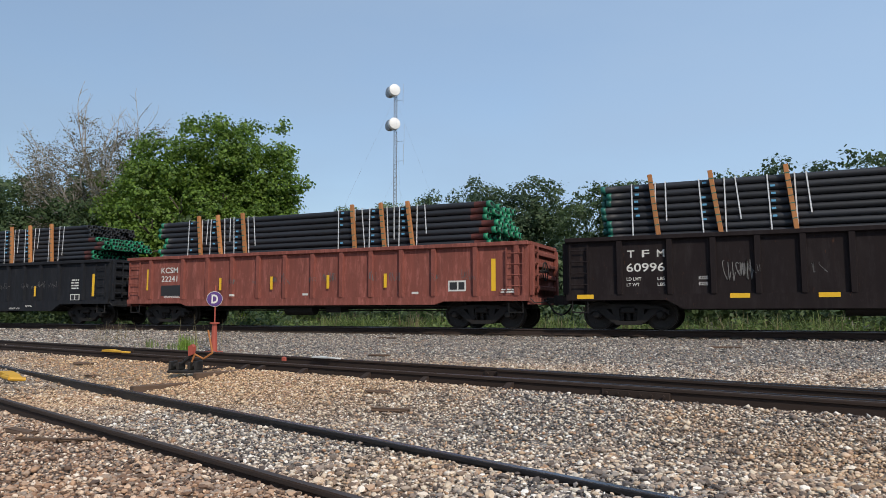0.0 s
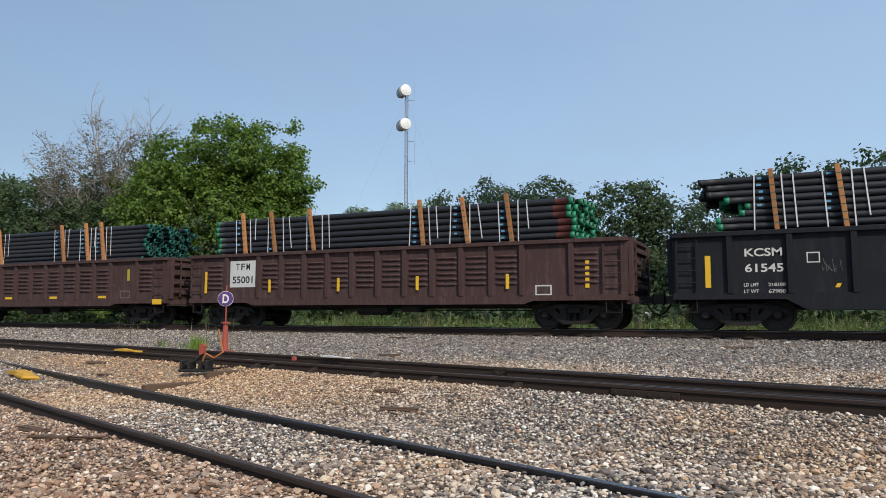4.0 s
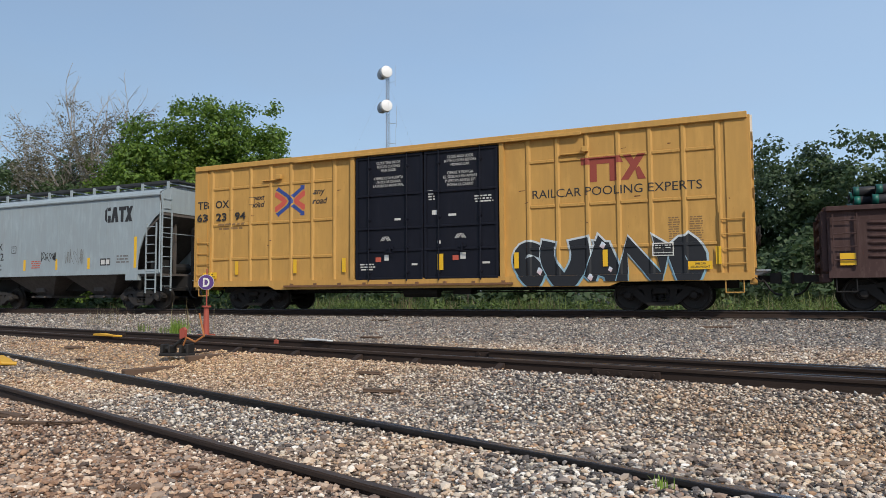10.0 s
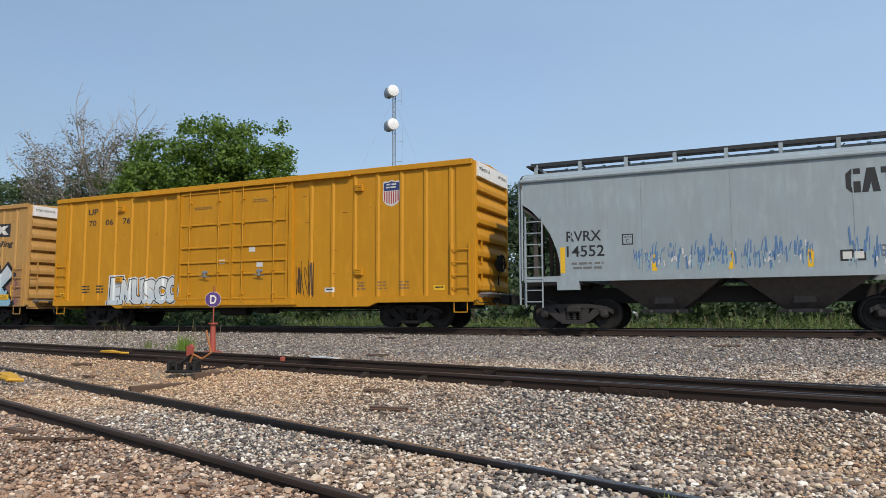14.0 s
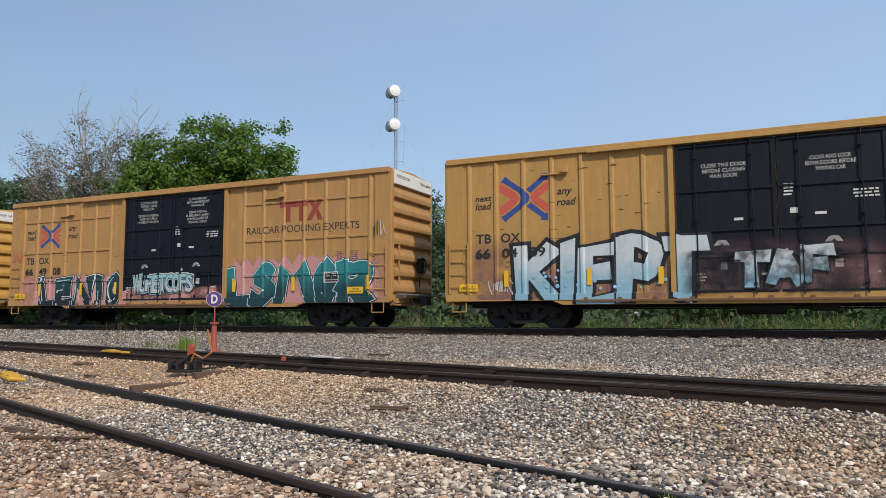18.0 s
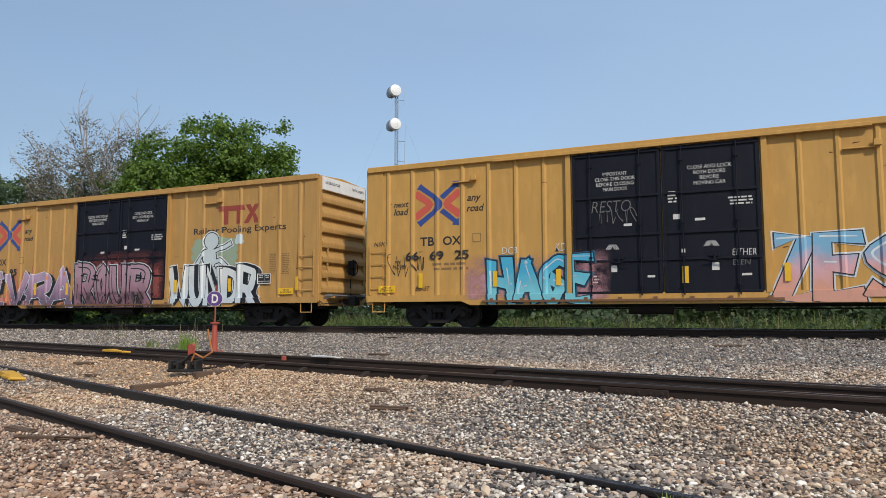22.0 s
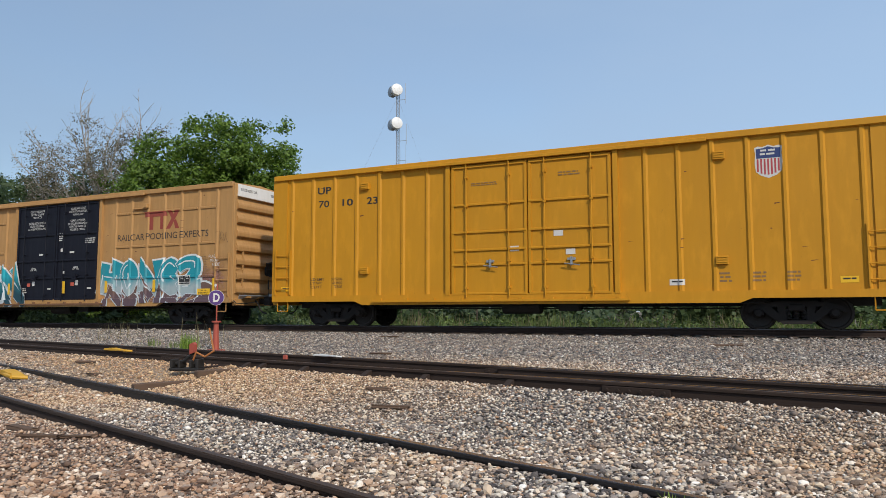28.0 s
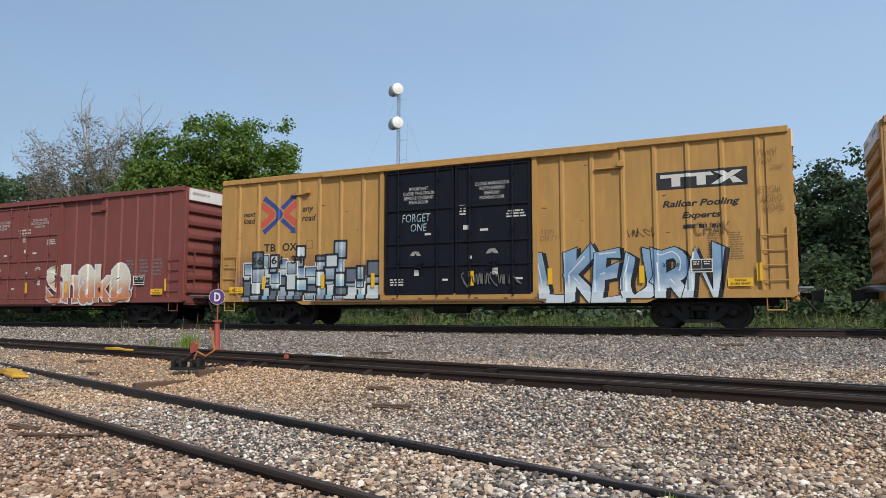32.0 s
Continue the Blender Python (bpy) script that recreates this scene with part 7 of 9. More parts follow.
derail((-14.21, mid_near(-14.21), MID_Z + 0.003), mid_turn, "yellow painted cast derail on the rail", DERAILYEL, 0.8)
derail((-14.45, 9.72, lie(-14.45, 9.72) + 0.05), -0.35, "yellow painted derail block on the yard rail", DERAILYEL, 1.3)
derail((-8.4, mid_far(-8.4) - 0.05, MID_Z + 0.003), mid_turn, "whitish worn steel block on the rail", SIGNWHITE, 0.55)
bond = thing("rail_clip", "small red bolted clip beside the rail", "clip", at=(-9.51, mid_far(-9.51) - 0.12, MID_Z - 0.1))
part("clip_body", softened(boxed((-0.05, 0.05, -0.03, 0.03, 0, 0.085)), 0.01), POSTRED, bond)
part("clip_arm", boxed((-0.015, 0.015, -0.015, 0.015, 0.085, 0.10)), POSTRED, bond)


def scraps():
    spots = ((-13.9, 11.1, 0.55, 0.3), (-12.2, 9.9, 0.4, -0.2), (-7.0, 5.05, 0.5, 0.2), (-7.7, 5.35, 0.5, -0.1), (-4.4, 7.95, 0.5, 0.1), (-6.6, 5.2, 0.35, 0.6), (-10.6, 19.0, 0.6, 0.0), (-8.1, 14.1, 0.5, 0.1), (-1.0, 17.9, 0.7, 0.2), (-5.2, 9.0, 0.35, 0.05))
    for k, (x, y, w, a) in enumerate(spots):
        rnd = random.Random(k)
        bm = softened(boxed((-w / 2, w / 2, -0.05, 0.05, 0, 0.045)), 0.012)
        for v in bm.verts:
            v.co += Vector((rnd.uniform(-0.03, 0.03), rnd.uniform(-0.02, 0.02), rnd.uniform(-0.008, 0.008)))
        ob = tagged(part("wood_scrap", bm, OLDWOOD), "splintered scrap of old tie lying on gravel", "wood scrap", "wood scraps on the gravel")
        ob.location, ob.rotation_euler = (x, y, lie(x, y) + 0.012), (0, 0, a)


scraps()


def blades(spots, height, count, spread, seed, lean=0.35, width=0.012):
    """Tufts of tapering, bending blades; verts and quads."""
    rs = np.random.RandomState(seed)
    vs, fs = [], []
    for (x, y, k) in spots:
        n = int(count * k)
        bx, by = x + rs.normal(0, spread, n), y + rs.normal(0, spread, n)
        h = height * k ** 0.5 * rs.uniform(0.45, 1.15, n)
        a, l = rs.uniform(0, 6.283, n), rs.normal(0, lean, n)
        bz = np.array([lie(p, q) for p, q in zip(bx, by)])
        for i in range(n):
            ca, sa = math.cos(a[i]), math.sin(a[i])
            w = width * rs.uniform(0.6, 1.5)
            ks = len(vs)
            for t, ww in ((0, w), (0.55, w * 0.8), (1.0, w * 0.12)):
                o = l[i] * h[i] * t * t
                px, py, pz = bx[i] + ca * o, by[i] + sa * o, bz[i] + h[i] * t * (1 - 0.15 * abs(l[i]) * t)
                vs += [(px - sa * ww, py + ca * ww, pz), (px + sa * ww, py - ca * ww, pz)]
            fs += [(ks, ks + 1, ks + 3, ks + 2), (ks + 2, ks + 3, ks + 5, ks + 4)]
    return vs, fs


def tuft(name, label, x, y, h, n, mat, seed, spread=0.12, width=0.008):
    v, f = blades([(x, y, 1.0)], h, n, spread, seed, 0.3, width)
    tagged(new(name, arrays_mesh(name, v, f, mat)), label, "weed", "weeds in the ballast", "stuff")


tuft("weed_tuft", "bright green weed tuft in the ballast", -14.3, 14.5, 0.45, 130, GRASS_BRIGHT, 4)
tuft("weed_tuft", "low green weed in the ballast", -16.4, 15.2, 0.28, 50, GRASS, 5)
tuft("weed_tuft", "low green weed in the ballast", -15.2, 15.0, 0.25, 40, GRASS, 8)
tuft("dry_grass", "pale dry grass stalks in the ballast", -14.9, 15.4, 0.85, 14, GRASS_DRY, 6, 0.3, 0.009)
tuft("dry_grass", "pale dry grass tuft in the ballast", -19.9, 17.0, 0.7, 45, GRASS_DRY, 7, 0.45, 0.006)
tuft("weed_tuft", "small green sprout among the stones", -0.62, 4.85, 0.10, 16, GRASS_BRIGHT, 9, 0.04, 0.006)

# verge: tall weeds behind the main line
rs0 = np.random.RandomState(11)
spots = [(x, y, rs0.uniform(0.4, 1.5)) for x, y in zip(rs0.uniform(-23, 14, 150), rs0.uniform(24.7, 27.2, 150))]
v0, f0 = blades(spots, 0.42, 40, 0.40, 12, 0.45, 0.016)
tagged(new("verge_grass", arrays_mesh("verge_grass", v0, f0, GRASS)), "short green grass along the verge", "grass", kind="stuff")
spots = [(x, y, rs0.uniform(0.3, 1.5)) for x, y in zip(rs0.uniform(-25, 14, 230), rs0.uniform(27.6, 31.5, 230))]
v0, f0 = blades(spots, 0.95, 40, 0.50, 14, 0.75, 0.022)
tagged(new("verge_weeds", arrays_mesh("verge_weeds", v0, f0, GRASS)), "tall sunlit green weeds along the verge", "weeds", kind="stuff")
spots = [(x, y, rs0.uniform(0.4, 1.4)) for x, y in zip(rs0.uniform(-26, 14, 130), 27.0 + np.abs(rs0.normal(0, 2.0, 130)))]
v0, f0 = blades(spots, 1.0, 16, 0.3, 13, 0.35, 0.014)
tagged(new("verge_dry_grass", arrays_mesh("verge_dry_grass", v0, f0, GRASS_DRY)), "dry straw-coloured grass along the verge", "grass", kind="stuff")


# ---- trees ----
def leaf_cloud(rs, lobes, per_area, size, sprig=7):
    """Leaves scattered in and on a crown's lobes: (centre, radii) each; bent two-quad leaves in drooping sprays."""
    vs, fs = [], []
    base = 0
    for (cx, cy, cz), (rx, ry, rz) in lobes:
        n = int(per_area * (rx * ry + rx * rz + ry * rz) * 4.2 / sprig)
        d = rs.normal(0, 1, (n, 3))
        d /= np.linalg.norm(d, axis=1)[:, None]
        k = 1 - np.abs(rs.normal(0, 0.16, n))
        bump = np.array([noise.noise((p[0] * 2.3 + cx, p[1] * 2.3 + cy, p[2] * 2.3 + cz)) for p in d])
        p = d * (k * (1 + 0.38 * bump))[:, None] * np.array([rx, ry, rz]) + np.array([cx, cy, cz])
        # a sprig of leaves at each spot, all hanging much the same way
        lie_way = d * 0.9 + rs.normal(0, 0.4, (n, 3)) + np.array([0, 0, 0.6])
        p, d, lie_way = (np.repeat(v, sprig, 0) for v in (p, d, lie_way))
        n *= sprig
        p = p + rs.normal(0, size * 1.1, (n, 3)) * np.array([1, 1, 0.6])
        s = size * rs.uniform(0.6, 1.4, n)
        nn = lie_way + rs.normal(0, 0.35, (n, 3))
        u = np.cross(nn, rs.normal(0, 1, (n, 3)))
        u /= np.linalg.norm(u, axis=1)[:, None] + 1e-9
        w = np.cross(nn, u)
        w /= np.linalg.norm(w, axis=1)[:, None] + 1e-9
        u, w = u * s[:, None], w * (s * 0.5)[:, None]
        q = np.stack([p - u * 0.5, p - u * 0.05 + w, p + u * 0.6, p - u * 0.05 - w], 1)
        vs.append(q.reshape(-1, 3))
        fs.append(np.arange(n * 4).reshape(n, 4) + base)
        base += n * 4
    return np.concatenate(vs), np.concatenate(fs)



rs3 = np.random.RandomState(19)
tufts = []
for k in range(230):
    wx, wy, wh = rs3.uniform(-24, 14), rs3.uniform(26.6, 31.0), rs3.uniform(0.35, 0.95)
    tufts.append(((wx, wy, lie(wx, wy) + wh * 0.5), (rs3.uniform(0.4, 0.9), 0.5, wh * 0.6)))
v0, f0 = leaf_cloud(rs3, tufts, 30, 0.11, 4)
tagged(new("verge_broadleaf", arrays_mesh("verge_broadleaf", v0, f0, LEAF_W)), "broad-leaved light green weeds along the verge", "weeds", kind="stuff")
tufts = []
for k in range(230):
    wx, wy, wh = rs3.uniform(-74, -21), rs3.uniform(25.2, 29.5), rs3.uniform(0.6, 1.5)
    tufts.append(((wx, wy, lie(wx, wy) + wh * 0.45), (rs3.uniform(0.6, 1.1), 0.6, wh * 0.6)))
v0, f0 = leaf_cloud(rs3, tufts, 22, 0.15, 4)
tagged(new("verge_thicket", arrays_mesh("verge_thicket", v0, f0, LEAF_B)), "dark green thicket along the verge under the trees", "thicket", kind="stuff")


def limbs(bm, rs, p, d, r, length, depth, tips):
    """Grows tapering, wandering limbs that fork."""
    q = Vector(p)
    d = Vector(d).normalized()
    n = 3
    for k in range(n):
        nq = q + d * (length / n)
        r2 = r * (1 - 0.28 / n * (k + 1))
        rod(bm, q, nq, r * (1 - 0.28 / n * k), r2, 6 if r > 0.05 else 4, False)
        q = nq
        d = (d + Vector(rs.normal(0, 0.13, 3))).normalized()
    if depth == 0:
        tips.append(tuple(q))
        return
    for k in range(2 + (rs.rand() < 0.5)):
        nd = (d + Vector(rs.normal(0, 0.5, 3)) + Vector((0, 0, 0.12))).normalized()
        limbs(bm, rs, q, nd, max(0.012, r * rs.uniform(0.5, 0.68)), length * rs.uniform(0.6, 0.82), depth - 1, tips)


def tree(name, label, x, y, height, width, leaf, seed, density=26, size=0.28, lobes=11, base=0.22, depth=3, group="trees behind the railway", squash=0.8):
    rs = np.random.RandomState(seed)
    z0 = lie(x, y)
    t = thing(name, label, "tree", group, at=(x, y, z0))
    bm = bmesh.new()
    tips = []
    limbs(bm, rs, (0, 0, -0.1), (rs.normal(0, 0.06), rs.normal(0, 0.06), 1), 0.10 + height * 0.013, height * 0.25, depth, tips)
    part("trunk", bm, BARK, t)
    # clumps over the crown's dome, smaller and looser towards its top and rim
    ls = []
    mid, half = height * (1 + base) / 2, height * (1 - base) / 2
    for k in range(lobes):
        a, u = 2.4 * k + rs.normal(0, 0.5), -0.75 + 1.75 * (k + 0.5) / lobes + rs.normal(0, 0.08)
        u = max(-0.85, min(0.97, u))
        reach = rs.uniform(0.55, 1.02)
        side = math.sqrt(1 - u * u) ** 0.45 * reach
        rr = width * rs.uniform(0.075, 0.150) * (1.1 - 0.3 * max(0, u))
        ls.append(((math.cos(a) * width / 2 * side, math.sin(a) * width / 2 * side * squash, mid + half * u * (0.75 + 0.25 * reach) - rr * 0.4), (rr, rr, rr * rs.uniform(0.6, 1.0))))
    for k in range(5):
        a = 1.257 * k + rs.normal(0, 0.3)
        ls.append(((math.cos(a) * width * 0.15, math.sin(a) * width * 0.15, mid + half * rs.uniform(-0.6, 0.35)), (width * 0.25, width * 0.25, half * 0.42)))
    v, f = leaf_cloud(rs, ls, density, size)
    cr = new("crown", arrays_mesh("crown", v, f, leaf))
    cr.parent = t
    return t


def bush(x, y, w, h, leaf, seed, label="dense green bush at the wood's edge"):
    rs = np.random.RandomState(seed)
    b = thing("bush", label, "bush", "bushes along the verge", at=(x, y, lie(x, y)))
    bm = bmesh.new()
    tips = []
    for k in range(4):
        limbs(bm, rs, (rs.normal(0, 0.15), rs.normal(0, 0.15), -0.05), (rs.normal(0, 0.4), rs.normal(0, 0.4), 1), 0.05, h * 0.4, 1, tips)
    tagged(part("stem", bm, BARK, b), kind="stuff")
    ls = [((rs.uniform(-0.5, 0.5) * w, rs.uniform(-0.3, 0.3) * w, h * rs.uniform(0.3, 0.7)), (w * 0.3, w * 0.3, h * 0.32)) for _ in range(5)]
    v, f = leaf_cloud(rs, ls, 18, 0.22)
    cr = new("leaves", arrays_mesh("leaves", v, f, leaf))
    cr.parent = b


def bare_limbs(bm, rs, p, d, r, length, depth, tips):
    """Slender bare limbs: a leader that runs on and side shoots that leave it at a wide angle."""
    q, d = Vector(p), Vector(d).normalized()
    for k in range(3):
        nq = q + d * (length / 3)
        rod(bm, q, nq, r * (1 - 0.13 * k), r * (1 - 0.13 * (k + 1)), 5 if r > 0.05 else 3, False)
        q = nq
        d = (d + Vector(rs.normal(0, 0.10, 3)) + Vector((0, 0, 0.015))).normalized()
        if depth > 0:
            out = (d + Vector(rs.normal(0, 0.55, 3))).normalized()
            bare_limbs(bm, rs, q, out, max(0.010, r * 0.5), length * rs.uniform(0.45, 0.65), depth - 1, tips)
    tips.append(tuple(q))
    if depth > 0:
        bare_limbs(bm, rs, q, d, max(0.010, r * 0.60), length * 0.72, depth - 1, tips)


def dead_tree(x, y, height, seed, leaders):
    rs = np.random.RandomState(seed)
    t = thing("bare_tree", "half-dead tree with bare pale branches and few dry leaves", "tree", "trees behind the railway", at=(x, y, lie(x, y)))
    bm = bmesh.new()
    tips = []
    rod(bm, (0, 0, -0.1), (-0.2, 0, height * 0.40), 0.26, 0.18, 8, False)
    for lean, up in leaders:
        bare_limbs(bm, rs, (-0.2, 0, height * 0.39), (lean, rs.normal(0, 0.15), up), 0.12, height * 0.225, 4, tips)
    part("bare_crown", bm, PALEBARK, t)
    ls = [(p, (0.5, 0.5, 0.35)) for p in tips[::3] if p[2] < height * 0.85]
    v, f = leaf_cloud(rs, ls, 9, 0.085, 3)
    cr = new("dry_leaves", arrays_mesh("dry_leaves", v, f, LEAF_D))
    cr.parent = t


BIG = [(-32.9, 30.8, 11.8, 7.0, LEAF_A, 21), (-31.0, 32.4, 13.3, 7.6, LEAF_A, 22), (-28.9, 35.4, 14.0, 6.2, LEAF_A, 23), (-32.0, 29.4, 8.0, 6.0, LEAF_A, 24), (-30.0, 33.9, 12.6, 6.0, LEAF_A, 26), (-28.2, 34.9, 10.4, 4.8, LEAF_A, 25)]
for x, y, h, w, m, s in BIG:
    tree("tree", "large leafy tree with a broad bright green crown", x, y, h, w, m, s, 50, 0.15, 62, 0.10)
for x, y, h, w, m, s in ((-34.9, 31.2, 10.2, 6.0, LEAF_A, 27), (-37.6, 33.4, 10.4, 6.0, LEAF_B, 28), (-36.0, 29.2, 7.4, 5.5, LEAF_B, 29), (-33.0, 28.8, 7.2, 5.5, LEAF_A, 30), (-30.2, 30.4, 7.6, 5.5, LEAF_B, 31), (-27.2, 32.0, 7.4, 5.0, LEAF_A, 32), (-40.2, 29.6, 7.6, 6.0, LEAF_B, 33)):
    tree("tree", "low dense tree filling the wood's edge", x, y, h, w, m, s, 34, 0.16, 34, 0.02, 2)
dead_tree(-37.7, 31.4, 15.3, 31, ((-0.62, 1.0), (-0.30, 1.0), (0.05, 1.0), (0.22, 1.0)))
dead_tree(-38.6, 30.8, 12.8, 32, ((-1.2, 0.75), (-0.75, 0.9), (-0.4, 1.0)))
REST = [(-42.5, 34, 11.4, 7.5, LEAF_B, 34), (-39.6, 35.5, 12.0, 6.5, LEAF_B, 35), (-45.5, 33, 11.0, 7, LEAF_B, 36), (-48, 31, 10.8, 9, LEAF_B, 41), (-44, 29, 9.6, 8, LEAF_B, 42), (-53, 30, 12, 10, LEAF_B, 43), (-40, 33, 9.2, 8, LEAF_C, 44), (-37.5, 30, 8.4, 7, LEAF_B, 45), (-60, 36, 13, 11, LEAF_B, 46),
        (-38.5, 63, 12.0, 11, LEAF_P, 51), (-33.5, 65, 12.3, 10, LEAF_P, 52), (-29, 58, 10.5, 9, LEAF_P, 53),
        (-24, 54, 11.3, 8, LEAF_C, 54), (-19, 53.5, 12.2, 9, LEAF_C, 55), (-15, 54.5, 11.3, 7.5, LEAF_B, 56), (-12.2, 50.5, 8.6, 5, LEAF_B, 57),
        (-9.2, 50, 10.8, 6, LEAF_B, 58), (-6.4, 51, 10.0, 6, LEAF_C, 59), (-3.2, 56, 9.4, 7, LEAF_C, 60), (-0.7, 47, 10.0, 6.4, LEAF_B, 61), (2.2, 45, 10.2, 6.4, LEAF_C, 62), (5.2, 43, 10.0, 7, LEAF_B, 63), (9, 42, 10.2, 8, LEAF_B, 64), (15, 41, 10, 8, LEAF_B, 65)]
for x, y, h, w, m, s in REST:
    tree("tree", "dense green tree in the wood's edge" if m is not LEAF_B else "dark green tree in the wood's edge", x, y, h, w, m, s, 34 if y > 48 else 38, 0.175 if y > 40 else 0.165, 34, 0.06, 2)
for k in range(26):
    rs1 = np.random.RandomState(200 + k)
    bush(-46 + k * 2.45 + rs1.normal(0, 0.6), 31.5 + rs1.uniform(0, 4.0), rs1.uniform(2.4, 3.8), rs1.uniform(1.6, 3.2), (LEAF_B, LEAF_C, LEAF_B)[k % 3], 300 + k)
for k in range(30):
    rs1 = np.random.RandomState(500 + k)
    bush(-62 + k * 2.7 + rs1.normal(0, 0.6), 38.0 + rs1.uniform(0, 5), rs1.uniform(3.4, 4.6), rs1.uniform(3.4, 5.2), (LEAF_B, LEAF_C)[k % 2], 600 + k)

rs2 = np.random.RandomState(77)
far = []
for k in range(46):
    fx = -150 + k * 4.4 + rs2.normal(0, 1)
    fy = 74 + rs2.uniform(0, 14)
    fh = rs2.uniform(4.5, 7.5)
    far.append(((fx, fy, lie(fx, fy) + fh * 0.45), (3.4, 3.0, fh * 0.55)))
v0, f0 = leaf_cloud(rs2, far, 7, 0.5)
tagged(new("far_wood", arrays_mesh("far_wood", v0, f0, LEAF_C)), "hazy green far woodland", "woodland", kind="stuff")


# ---- microwave mast ----
def mast():
    x, y = -51.7, 94.6
    z0, top = 1.4, 36.5
    m = thing("radio_mast", "slim guyed lattice mast with white microwave dishes", "mast", at=(x, y, z0))
    legs = [(0.30 * math.cos(a), 0.30 * math.sin(a)) for a in (0.5, 0.5 + 2.094, 0.5 + 4.189)]
    for lx, ly in legs:
        bm = bmesh.new()
        rod(bm, (lx, ly, 0), (lx, ly, top - z0), 0.048, n=6)
        part("leg", bm, MASTGREY, m)
    bm = bmesh.new()
    h = 0.62
    for k in range(int((top - z0) / h)):
        for i in range(3):
            a, b = legs[i], legs[(i + 1) % 3]
            rod(bm, (*a, k * h), (*b, (k + 1) * h), 0.026, n=4, caps=False)
            rod(bm, (*a, k * h), (*b, k * h), 0.022, n=4, caps=False)
    tagged(part("lacing", bm, MASTGREY, m), kind="stuff")
    for k, (dz, turn) in enumerate(((34.4, 0.62), (29.1, 0.62))):
        for side, (ox, oy, r, t) in enumerate(((0.25, -0.75, 0.92, turn + 0.25), (-0.85, -0.1, 0.86, turn - 1.1))):
            bm = bmesh.new()
            lathe(bm, [(0.25, 0.55), (r * 0.8, 0.42), (r, 0.25), (r, -0.28), (r * 0.93, -0.36), (r * 0.5, -0.46), (0.02, -0.50)], "y", 24)
            d = part("dish", bm, DISHWHITE if side == 0 else GALV, m, "white drum dish" if side == 0 else "grey drum dish", (ox, oy, dz))
            d.rotation_euler = (0, 0, t)
            bm = bmesh.new()
            rod(bm, (ox * 0.3, oy * 0.3, dz - 0.9), (ox, oy, dz - 0.2), 0.05, n=6)
            part("bracket", bm, GALV, m)
    for dz, w in ((33.0, 1.3), (26.5, 1.5), (23.4, 1.4)):
        bm = bmesh.new()
        rod(bm, (0.2, 0, dz), (w, 0.2, dz), 0.035, n=5)
        rod(bm, (w, 0.2, dz - 0.6), (w, 0.2, dz + 2.6), 0.025, n=5)
        part("whip_antenna", bm, GALV, m)
    for k, (gx, gy) in enumerate(((-16, -4), (9, -13), (8, 14))):
        for zt in (33.5, 21.0):
            bm = bmesh.new()
            rod(bm, (0, 0, zt), (gx * zt / 33.5, gy * zt / 33.5, -1.0), 0.007, n=4)
            part("guy_wire", bm, GALV, m)


mast()


